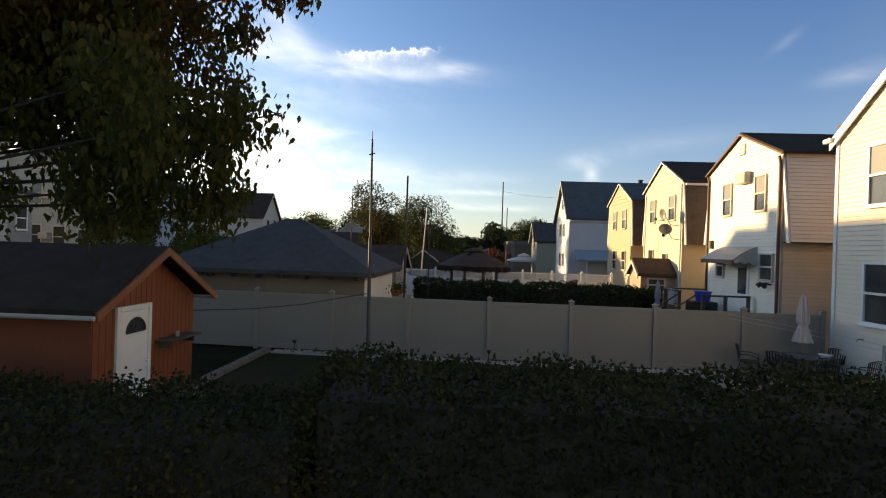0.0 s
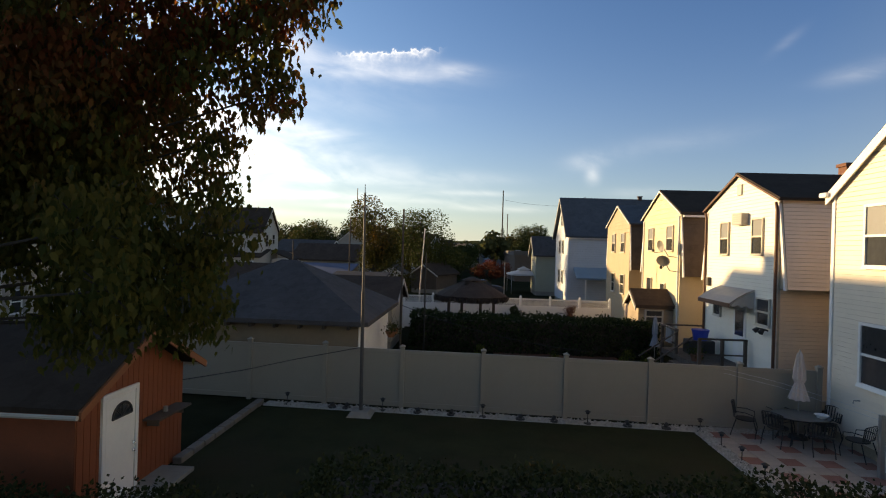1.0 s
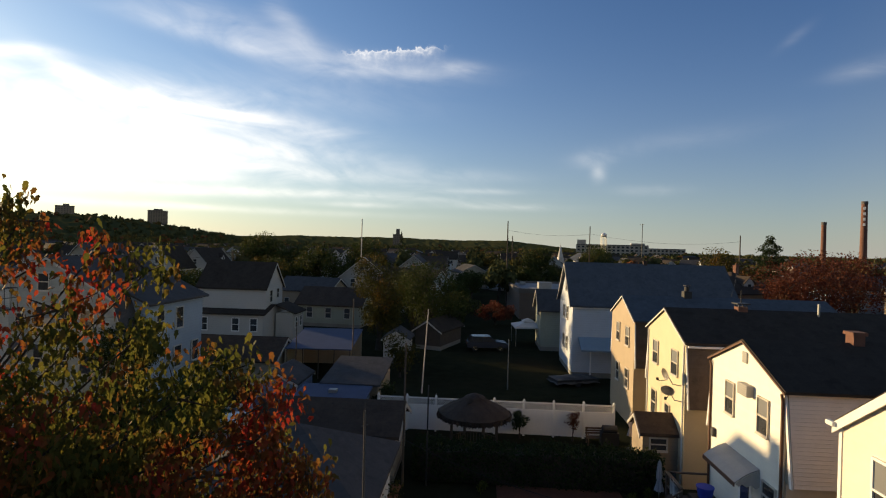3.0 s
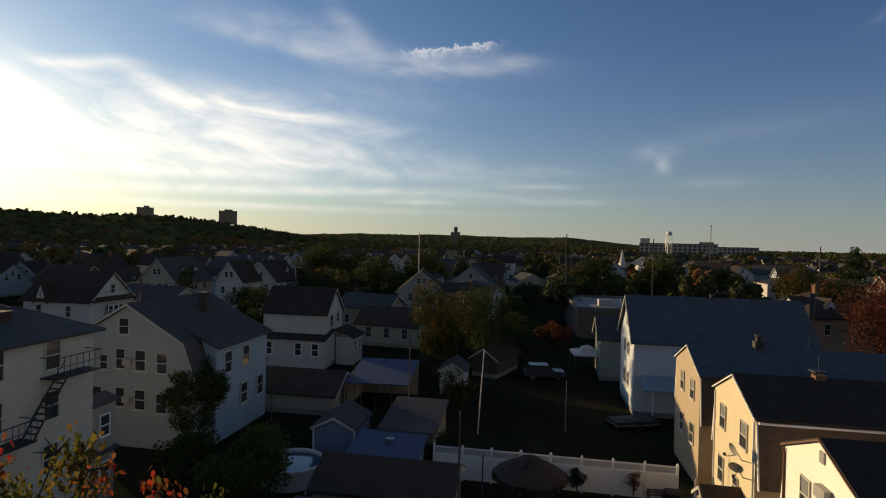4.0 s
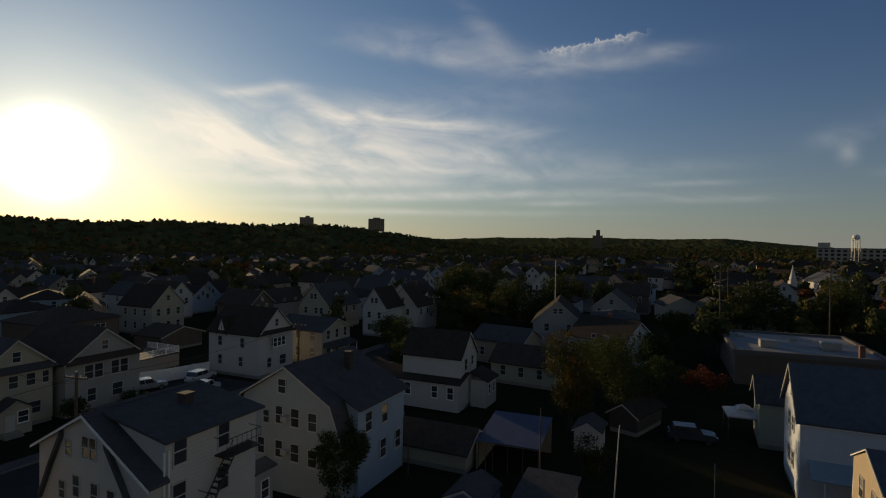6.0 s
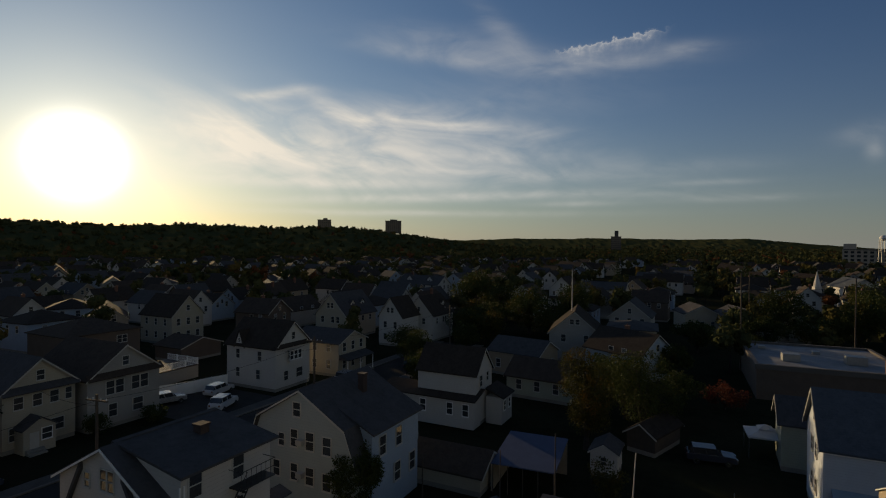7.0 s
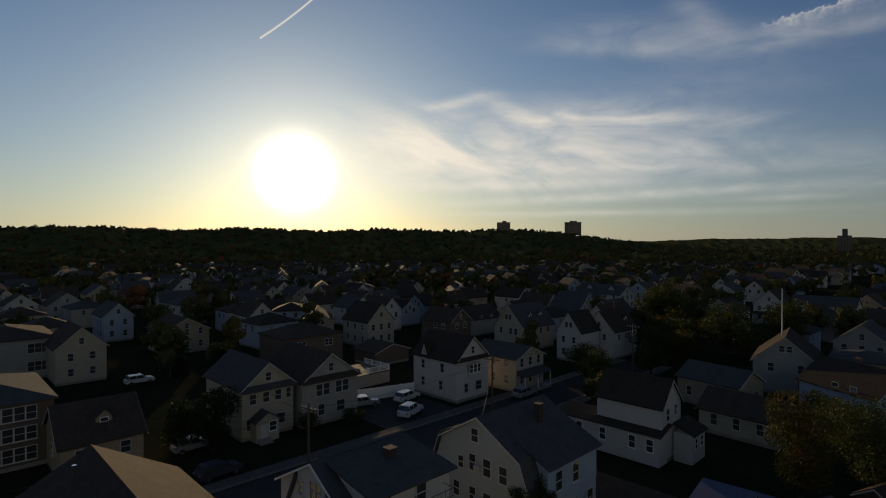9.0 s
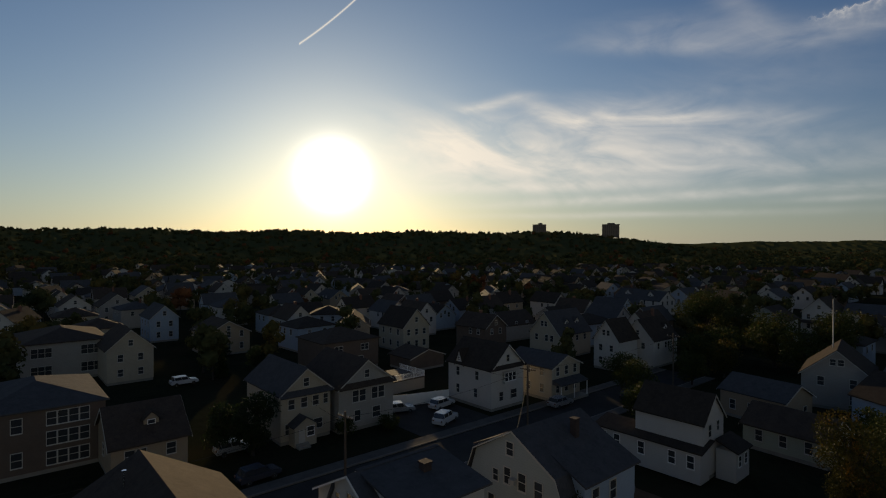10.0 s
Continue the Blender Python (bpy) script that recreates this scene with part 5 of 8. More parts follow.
def hedge(name, x0, x1, y0, y1, z1, n, size, label, mat=None, seed=5, uneven=0.12, z0=0.05):
    """A clipped hedge: a dark twiggy core under many leaves."""
    g = np.random.default_rng(seed)
    e = thing(name, (x0 + x1) / 2, (y0 + y1) / 2, 0, 0, label, "hedge")
    hx, hy = (x1 - x0) / 2, (y1 - y0) / 2
    core = bmesh.new()
    bmesh.ops.create_grid(core, x_segments=24, y_segments=4, size=1.0)
    for v in core.verts:
        v.co = Vector((v.co.x * (hx - 0.12), v.co.y * (hy - 0.12), z1 - 0.16 + 0.05 * math.sin(v.co.x * 23) * math.cos(v.co.y * 3)))
    r = bmesh.ops.extrude_face_region(core, geom=core.faces[:])
    for v in (q for q in r["geom"] if isinstance(q, bmesh.types.BMVert)):
        v.co.z = z0
    bmesh.ops.recalc_face_normals(core, faces=core.faces[:])
    part("twig_core", core, M_BARK, e, "dark twiggy inside")
    area = np.array([4 * hx * hy, 2 * hx * (z1 - z0), 2 * hx * (z1 - z0) * 0.5, 2 * hy * z1, 2 * hy * z1])
    k = g.choice(5, size=n, p=area / area.sum())
    u, v = g.uniform(-1, 1, n), g.uniform(0, 1, n)
    P = np.empty((n, 3))
    P[:] = np.stack([u * hx, (2 * v - 1) * hy, np.full(n, z1)], 1)
    m = k == 1
    P[m] = np.stack([u * hx, np.full(n, -hy), z0 + v * (z1 - z0)], 1)[m]
    m = k == 2
    P[m] = np.stack([u * hx, np.full(n, hy), z0 + v * (z1 - z0)], 1)[m]
    m = k == 3
    P[m] = np.stack([np.full(n, -hx), u * hy, z0 + v * (z1 - z0)], 1)[m]
    m = k == 4
    P[m] = np.stack([np.full(n, hx), u * hy, z0 + v * (z1 - z0)], 1)[m]
    wob = uneven * (np.sin(P[:, 0] * 2.1) * 0.5 + np.sin(P[:, 0] * 5.3 + P[:, 1] * 3) * 0.35 + np.sin(P[:, 2] * 4 + P[:, 0]) * 0.3)
    P += g.normal(size=(n, 3)) * 0.07
    P[:, 2] += wob * (P[:, 2] / z1)
    P[:, 1] += wob * 0.5
    part_data("leaves", leaf_mesh("leaves", P, size, mat or M_LEAF_HEDGE, droop=-0.4, gen=g), None, e)
    return e


hedge("hedge", -1.9, 9.2, 6.2, 8.1, 1.62, 30000, 0.075, "clipped dark green hedge in front of the lawn", seed=5)
hedge("hedge", -8.2, -1.9, 5.9, 7.7, 1.22, 15000, 0.075, "lower clipped hedge below the maple", seed=6)
hedge("hedge", -2.6, 8.9, 25.5, 26.8, 1.65, 14000, 0.13, "dense dark hedge in the neighbouring garden", M_LEAF_DARK, seed=8)

for i, (x, y, h, r, mt, lb, kw) in enumerate([
    (-10.2, 57.0, 10.7, 2.9, M_LEAF_OLIVE, "broad olive-leaved tree behind the carport", dict(n=14000, size=0.2, balls=24)),
    (-8.0, 69.0, 8.6, 4.2, M_LEAF_GREEN, "dense dark green tree behind the yards", dict(n=12000, size=0.21)),
    (-5.2, 63.0, 9.8, 3.6, M_LEAF_GREEN, "round green tree behind the yards", dict(n=10000, size=0.2)),
    (-22.6, 33.6, 7.6, 1.8, M_LEAF_GREEN, "narrow leafy tree against the gambrel house", dict(n=18000, size=0.17, base=0.0, balls=34, r0=0.55)),
    (-15.4, 26.8, 4.7, 2.7, M_LEAF_BRIGHT, "bushy light green tree beside the pool", dict(n=13000, size=0.15, base=0.4, balls=22)),
    (-19.5, 28.5, 3.2, 2.2, M_LEAF_GREEN, "low dark shrubbery between houses", dict(n=3500, size=0.18, base=0.2)),
    (-59.0, 142.0, 14.0, 7.5, M_LEAF_GREEN, "large dark green spreading tree", dict(n=6500, size=0.45)),
    (-49.0, 140.0, 12.0, 5.5, M_LEAF_GREEN, "dark tree beside the large tree", dict(n=4500, size=0.42)),
    (42.0, 72.0, 10.8, 5.0, M_LEAF_RUST, "broad tree with dark red autumn leaves", dict(n=9000, size=0.26)),
    (50.0, 80.0, 12.4, 6.0, M_LEAF_RUST, "spreading dark red autumn tree", dict(n=6000, size=0.3)),
    (58.0, 86.0, 12.8, 6.0, M_LEAF_RUST, "spreading dark red autumn tree", dict(n=5000, size=0.3)),
    (15.5, 138.0, 12.6, 5.0, M_LEAF_GREEN, "tall dark tree beyond the flat roof", dict(n=7000, size=0.4)),
    (28.5, 134.0, 13.2, 4.6, M_LEAF_GREEN, "tall dark tree beyond the slate roof", dict(n=7000, size=0.4)),
    (-27.0, 126.0, 13.0, 5.0, M_LEAF_GREEN, "tall dark tree beyond the shingled house", dict(n=7000, size=0.4)),
    (-37.0, 123.0, 12.0, 5.0, M_LEAF_GREEN, "tall dark tree beyond the shingled house", dict(n=7000, size=0.4)),
    (46.0, 105.0, 12.5, 5.0, M_LEAF_OLIVE, "tall tree with olive-green leaves", dict(n=5000, size=0.32)),
    (3.0, 79.0, 4.0, 4.0, M_LEAF_RUST, "low rust-coloured shrubs by the flat roof", dict(n=3000, size=0.22, base=0.1, r0=0.38, balls=26)),
    (-2.5, 76.0, 5.0, 3.2, M_LEAF_GREEN, "grey-green bush by the flat roof", dict(n=3500, size=0.25, base=0.3)),
    (-6.2, 45.5, 4.0, 1.6, M_LEAF_OLIVE, "thin shrub beside the small white shed", dict(n=1800, size=0.2, base=0.4)),
    (-5.6, 33.6, 2.9, 0.8, M_LEAF_DARK, "small dark conical shrub by the lattice fence", dict(n=1500, size=0.16, base=0.1)),
    (-60.5, 24.6, 8.5, 2.8, M_LEAF_DARK, "dense dark evergreen beside a pale house", dict(n=5000, size=0.28, base=0.3)),
    (-63.5, 22.0, 6.5, 2.4, M_LEAF_DARK, "dark evergreen shrub beside a brown house", dict(n=3500, size=0.28, base=0.2)),
    (-58.5, 35.8, 2.6, 1.6, M_LEAF_GREEN, "small shrubs in a front garden", dict(n=1500, size=0.2, base=0.1)),
    (-57.5, 41.8, 2.2, 2.0, M_LEAF_GREEN, "small shrubs in a front garden", dict(n=1500, size=0.2, base=0.1)),
    (-46.5, 108.0, 7.5, 4.0, M_LEAF_GREEN, "dark tree at the end of the street", dict(n=4500, size=0.32)),
    (-41.5, 96.0, 6.0, 3.0, M_LEAF_GREEN, "dark tree at the end of the street", dict(n=3500, size=0.3)),
    (-45.0, 117.0, 8.5, 4.4, M_LEAF_GREEN, "dark tree at the end of the street", dict(n=4500, size=0.34)),
    (-50.5, 121.0, 8.0, 4.2, M_LEAF_OLIVE, "olive tree at the end of the street", dict(n=4500, size=0.34)),
    (-40.0, 106.0, 7.0, 3.6, M_LEAF_OLIVE, "olive tree at the end of the street", dict(n=4000, size=0.32)),
    (-48.0, 84.0, 6.5, 3.4, M_LEAF_GREEN, "dark round tree beside the street", dict(n=3500, size=0.3)),
    (-36.0, 69.0, 6.0, 3.2, M_LEAF_GREEN, "dark tree behind the white house", dict(n=3500, size=0.3, base=0.6)),
    (-42.0, 78.0, 7.0, 3.6, M_LEAF_GREEN, "dark tree along the street", dict(n=3500, size=0.3, base=1.0)),
    (-13.5, 82.0, 5.0, 3.2, M_LEAF_GREEN, "dark tree behind a cottage", dict(n=4000, size=0.32)),
    (-15.5, 93.0, 4.8, 3.0, M_LEAF_GREEN, "dark tree before a square house", dict(n=4000, size=0.32)),
    (-4.0, 92.0, 5.4, 4.0, M_LEAF_GREEN, "dark tree beyond the yards", dict(n=4500, size=0.34)),
    (-1.0, 118.0, 6.5, 5.0, M_LEAF_GREEN, "dark green tree among cottages", dict(n=4500, size=0.36)),
    (11.0, 128.0, 6.8, 5.0, M_LEAF_GREEN, "dark green tree among cottages", dict(n=4500, size=0.36)),
    (22.0, 132.0, 7.5, 6.0, M_LEAF_GREEN, "dark green tree among cottages", dict(n=4500, size=0.36)),
    (33.0, 150.0, 12.0, 6.5, M_LEAF_GREEN, "large dark tree beyond the flat roof", dict(n=5000, size=0.4)),
    (-30.0, 118.0, 9.0, 4.6, M_LEAF_GREEN, "dark tree beside a gabled house", dict(n=4500, size=0.34)),
    (-120.0, 40.0, 4.0, 3.0, M_LEAF_DARK, "dark shrubs in front of a tan house", dict(n=2500, size=0.3, base=0.2)),
    (-104.0, 42.5, 5.0, 2.4, M_LEAF_DARK, "dark conical shrub before a tan house", dict(n=2500, size=0.3, base=0.2)),
]):
    tree(x, y, h, r, mt, lb, seed=20 + i, cat="tree" if h > 4.6 else "shrub", **kw)
conifer(62.0, 118.0, 15.6, 6.2, "tall dark spruce beyond the red trees", 3, n=16000, power=0.5)
conifer(14.0, 250.0, 17.0, 5.5, "tall dark fir in the distance", 4)
conifer(-30.0, 210.0, 17.0, 5.0, "tall dark fir in the distance", 5)
conifer(-101.5, 34.5, 6.0, 1.7, "dark conical evergreen before a tan house", 6)

# ---- distance: houses and woods ----


def clear(x, y, pad=0.0):
    if -53.5 - pad < x < -39.0 + pad or (-72 < x < 12 and y < 76) or (8 < x < 30 and y < 118) or (pad > 4.2 and (12 < x < 60 and y < 172 or -110 < x < -66 and y < 50)):
        return False
    for hx, hy, hr_ in made_houses:
        if (x - hx) ** 2 + (y - hy) ** 2 < (hr_ + pad + 1.0) ** 2:
            return False
    return True


def in_view(x, y):
    a = math.degrees(math.atan2(-x, y))
    return -42 < a < 95


fg = np.random.default_rng(99)
protos = {}
far_list = []
for ix in range(-48, 16):
    for iy in range(0, 46):
        x = ix * 13.5 + fg.uniform(-2.0, 2.0) + (4 if iy % 2 else 0)
        y = iy * 14.5 - 10 + fg.uniform(-2.5, 2.5)
        r = math.hypot(x, y)
        if not in_view(x, y) or r < 85 or r > 560:
            continue
        if ix % 4 == 0 or iy % 9 == 4 or fg.uniform() > (0.74 if r < 200 else 0.66 if r < 340 else 0.42):
            continue
        if not clear(x, y, 4.5):
            continue
        far_list.append((r, x, y))
far_list.sort()
wall_keys, roof_keys = ["cream", "white", "grey", "tan", "white", "blue", "brown"], ["black", "grey", "brown", "black"]
KINDS = [(7.0, 10.5, 5.6, 8.6), (7.6, 9.5, 5.4, 8.2), (8.4, 11.0, 4.2, 7.2), (6.6, 10.0, 5.8, 9.0), (9.5, 10.0, 5.5, 7.6)]
stuff_list = []
for i, (r, x, y) in enumerate(far_list):
    k = int(fg.integers(0, 21))
    rz = float(fg.choice([0, 90, 0, 90, 60])) + fg.uniform(-4, 4)
    if i < 105:
        made_houses.append((x, y, 6))
        if k not in protos:
            w, d, he, hr = KINDS[k % 5]
            wn_ = [("f", -1.5, 4.4, 0.8, 1.3), ("f", 1.5, 4.4, 0.8, 1.3), ("f", 0, he + 1.0, 0.7, 1.0), ("r", -2, 4.4, 0.8, 1.2), ("r", 2, 4.4, 0.8, 1.2), ("l", 0, 4.4, 0.8, 1.2), ("l", 2.5, 4.4, 0.8, 1.2)]
            if k % 5 == 4:
                wn_ = [w_ for w_ in wn_ if w_[2] < 5]
            wn_ = [(*w_, (k + q) % 3 == 0) for q, w_ in enumerate(wn_)]
            wk, rk = wall_keys[k % 7], roof_keys[k % 4]
            protos[k] = house(x, y, rz, w, d, he, hr, WALLS[wk], ROOFS[rk], f"distant {wk} house with {'hipped' if k % 5 == 4 else 'gabled'} {rk} roof", windows=wn_, hip=k % 5 == 4, group="distant houses", chimney=(1.0, 1.0, hr + 0.6) if k % 3 == 0 else None)
        else:
            copy_thing(protos[k], pose(x, y, 0, 0, 0, rz))
    else:
        stuff_list.append((x, y, rz, k))
stuff_bm = {}
for x, y, rz, k in stuff_list:
    w, d, he, hr = KINDS[k % 5]
    mk = wall_keys[k % 7]
    V, Fc = stuff_bm.setdefault(mk, ([], []))
    c, s = math.cos(radians(rz)), math.sin(radians(rz))
    z0 = hill(x, y)
    o = len(V)
    for yy in (-d / 2, d / 2):
        for lx, lz in ((-w / 2, -1), (w / 2, -1), (w / 2, he), (0, hr), (-w / 2, he)):
            V.append((x + lx * c - yy * s, y + lx * s + yy * c, z0 + lz))
    Fc += [(o, o + 1, o + 2, o + 3, o + 4), (o + 9, o + 8, o + 7, o + 6, o + 5), (o + 1, o, o + 5, o + 6), (o + 2, o + 1, o + 6, o + 7), (o, o + 4, o + 9, o + 5)]
    V, Fc = stuff_bm.setdefault("roof" + roof_keys[k % 4], ([], []))
    o = len(V)
    ov = 0.4
    for yy in (-d / 2 - ov, d / 2 + ov):
        for lx, lz in ((-w / 2 - ov, he - 0.3), (0, hr + 0.05), (w / 2 + ov, he - 0.3), (w / 2 + ov, he - 0.1), (0, hr + 0.25), (-w / 2 - ov, he - 0.1)):
            V.append((x + lx * c - yy * s, y + lx * s + yy * c, z0 + lz))
    Fc += [(o + 5, o + 4, o + 10, o + 11), (o + 4, o + 3, o + 9, o + 10), (o, o + 1, o + 7, o + 6), (o + 1, o + 2, o + 8, o + 7), (o, o + 5, o + 4, o + 1), (o + 1, o + 4, o + 3, o + 2), (o + 5, o, o + 6, o + 11), (o + 3, o + 2, o + 8, o + 9)]
# their windows: pale frames with dark panes, joined
for mk, grow, proud in (("frames", 0.13, 0.05), ("panes", 0.0, 0.09)):
    V, Fc = [], []
    for x, y, rz, k in stuff_list:
        w, d, he, hr = KINDS[k % 5]
        c, s = math.cos(radians(rz)), math.sin(radians(rz))
        z0 = hill(x, y)
        for fx, fy, span, spots_ in ((0, -1, d / 2, ((-1.6, 4.3), (1.6, 4.3), (0.0, he + 1.1))), (1, 0, w / 2, ((-2.4, 4.3), (2.2, 4.3))), (-1, 0, w / 2, ((-2.2, 4.3), (2.4, 4.3)))):
            for u, z in spots_:
                if z > he and k % 5 == 4:
                    continue
                o = len(V)
                for q in (0.0, proud):
                    for du, dv in ((-0.4, -0.62), (0.4, -0.62), (0.4, 0.62), (-0.4, 0.62)):
                        uu, vv = u + du + math.copysign(grow, du), z + dv + math.copysign(grow, dv)
                        lx, ly = (uu, -(span + q)) if fy else (fx * (span + q), fx * uu)
                        V.append((x + lx * c - ly * s, y + lx * s + ly * c, z0 + vv))
                Fc += [(o + 4, o + 5, o + 6, o + 7), (o, o + 1, o + 5, o + 4), (o + 1, o + 2, o + 6, o + 5), (o + 2, o + 3, o + 7, o + 6), (o + 3, o, o + 4, o + 7)]
    me = bpy.data.meshes.new("distant_window_" + mk)
    me.from_pydata(V, [], Fc)
    me.materials.append(M_TRIM_DULL if mk == "frames" else M_GLASS)
    tagged(new("distant_window_" + mk, me), f"small window {mk} of many far houses", "windows", kind="stuff")
for mk, (V, Fc) in stuff_bm.items():
    me = bpy.data.meshes.new("distant_houses")
    me.from_pydata(V, [], Fc)
    rf = mk.startswith("roof")
    me.materials.append(ROOFS[mk[4:]] if rf else WALLS[mk])
    tagged(new("distant_roofs" if rf else "distant_houses", me), f"many small far {mk[4:] if rf else mk} {'roofs' if rf else 'house walls'} among trees", "houses", kind="stuff")


def ico(level):
    bm = bmesh.new()
    bmesh.ops.create_icosphere(bm, subdivisions=level, radius=1.0)
    out = np.array([v.co[:] for v in bm.verts]), np.array([[v.index for v in f.verts] for f in bm.faces])
    bm.free()
    return out


ICO = {1: ico(1), 2: ico(2)}


def woods(name, spots, mat, label, quads, gen, size=1.9, nb=7, level=1):
    """Far trees: a dense uneven core of twigs under loose clumps that face outwards, one object."""
    P, N, core_v, core_f = [], [], [], []
    trunk_v, trunk_f = [], []
    count = 0
    ICO_V, ICO_F = ICO[level]
    for x, y, h, r in spots:
        z0 = hill(x, y) - 0.3
        u = gen.normal(size=(nb, 3))
        u /= np.linalg.norm(u, axis=1, keepdims=True)
        ctr = u * np.array([r * 0.58, r * 0.58, h * 0.25]) * gen.uniform(0.6, 1.1, size=(nb, 1)) + np.array([x, y, z0 + h * 0.60])
        rad = r * gen.uniform(0.34, 0.58, size=nb)
        p = gen.integers(0, nb, quads)
        d = gen.normal(size=(quads, 3))
        d /= np.linalg.norm(d, axis=1, keepdims=True)
        P.append(ctr[p] + d * rad[p][:, None] * gen.uniform(0.72, 1.08, size=(quads, 1)))
        N.append(d + gen.normal(size=(quads, 3)) * 0.35)
        for c, q in zip(ctr, rad):
            core_v.append(c + ICO_V * q * gen.uniform(0.5, 0.8, size=(len(ICO_V), 1)))
            core_f.append(ICO_F + count)
            count += len(ICO_V)
        o = len(trunk_v)
        trunk_v += [(x - 0.25, y, z0), (x + 0.25, y, z0), (x, y + 0.3, z0), (x, y, z0 + h * 0.7)]
        trunk_f += [(o, o + 1, o + 3), (o + 1, o + 2, o + 3), (o + 2, o, o + 3)]
    P, N = np.concatenate(P), np.concatenate(N)
    N /= np.linalg.norm(N, axis=1, keepdims=True)
    a = np.cross(N, gen.normal(size=N.shape))
    a /= np.linalg.norm(a, axis=1, keepdims=True)
    b = np.cross(N, a)
    n = len(P)
    s_ = size * gen.uniform(0.6, 1.35, size=(n, 1))
    v = np.empty((n, 4, 3))
    for i, (p, q) in enumerate(((-0.5, 0.0), (0.0, -0.38), (0.5, 0.0), (0.0, 0.38))):
        v[:, i] = P + s_ * (p * a + q * b)
    me = bpy.data.meshes.new(name)
    me.vertices.add(n * 4)
    me.vertices.foreach_set("co", v.reshape(-1))
    me.loops.add(n * 4)
    me.loops.foreach_set("vertex_index", np.arange(n * 4, dtype=np.int32))
    me.polygons.add(n)
    me.polygons.foreach_set("loop_start", np.arange(0, n * 4, 4, dtype=np.int32))
    me.update(calc_edges=True)
    me.materials.append(mat)
    ob = tagged(new(name, me), label, "woods", kind="stuff")
    cm = bpy.data.meshes.new("inner_foliage")
    cm.from_pydata(np.concatenate(core_v).tolist(), [], np.concatenate(core_f).tolist())
    part_data("inner_foliage", cm, mat, ob)
    tm = bpy.data.meshes.new("trunks")
    tm.from_pydata(trunk_v, [], trunk_f)
    part_data("trunks", tm, M_BARK, ob)


wg = np.random.default_rng(41)
sets = {0: [], 1: [], 2: [], 3: []}
tries = 0
while sum(len(s) for s in sets.values()) < 2700 and tries < 40000:
    tries += 1
    a = radians(wg.uniform(-42, 95))
    r = 88 + (620 - 88) * wg.uniform() ** 0.62
    x, y = -r * math.sin(a), r * math.cos(a)
    if not clear(x, y, 1.0 if r > 130 else 3.0):
        continue
    h = wg.uniform(6.5, 11.5) if r < 300 else wg.uniform(6.5, 10.5)
    sets[int(wg.choice([0, 0, 0, 1, 1, 2, 3], p=[0.3, 0.2, 0.15, 0.15, 0.08, 0.05, 0.07]))].append((x, y, h, h * wg.uniform(0.30, 0.44)))
for i, (mt, lb) in enumerate(((M_LEAF_FAR, "dark green trees between distant houses"), (M_LEAF_FAR_OLIVE, "olive trees between distant houses"), (M_LEAF_FAR_RUST, "reddish autumn trees between distant houses"), (M_LEAF_DARK, "dark evergreens between distant houses"))):
    for near, quads, size in ((True, 420, 0.72), (False, 110, 1.15)):
        woods("distant_trees", [s for s in sets[i] if (math.hypot(s[0], s[1]) < 230) == near], mt, lb, quads, wg, size, 6, 2 if near else 1)
# closed canopy of the far woods, from which single crowns stand out
cv, cf = [], []
radii = [600 + 26 * k + 0.55 * k * k for k in range(48)]
for r in radii:
    for i in range(392):
        a = radians(-42 + 0.35 * i)
        x, y = -r * math.sin(a), r * math.cos(a)
        lump = noise.noise((x * 0.045, y * 0.045, 1.0)) * 3.2 + noise.noise((x * 0.13, y * 0.13, 4.0)) * 2.2
        cv.append((x + wg.uniform(-2.5, 2.5), y + wg.uniform(-2.5, 2.5), hill(x, y) + (4.5 + lump if r > 600 else -1.0)))
for k in range(len(radii) - 1):
    for i in range(391):
        o = k * 392 + i
        cf.append((o, o + 392, o + 393, o + 1))
me = bpy.data.meshes.new("ridge_canopy")
me.from_pydata(cv, [], cf)
me.materials.append(M_LEAF_FAR)
tagged(new("ridge_canopy", me), "closed canopy of the far wooded ridge", "woods", kind="stuff")
sets = {0: [], 1: [], 2: []}
for _ in range(4800):
    a = radians(wg.uniform(-42, 95))
    r = 580 + 1500 * wg.uniform() ** 1.25
    x, y = -r * math.sin(a), r * math.cos(a)
    h = wg.uniform(8.5, 12.0)
    sets[int(wg.choice([0, 1, 2], p=[0.8, 0.14, 0.06]))].append((x, y, h, h * wg.uniform(0.45, 0.8)))
for i, mt in enumerate((M_LEAF_FAR, M_LEAF_FAR_OLIVE, M_LEAF_FAR_RUST)):
    woods("ridge_woods", sets[i], mt, "wooded ridge and far tree tops", 44, wg, 2.4, 3)

# ---- far landmarks ----


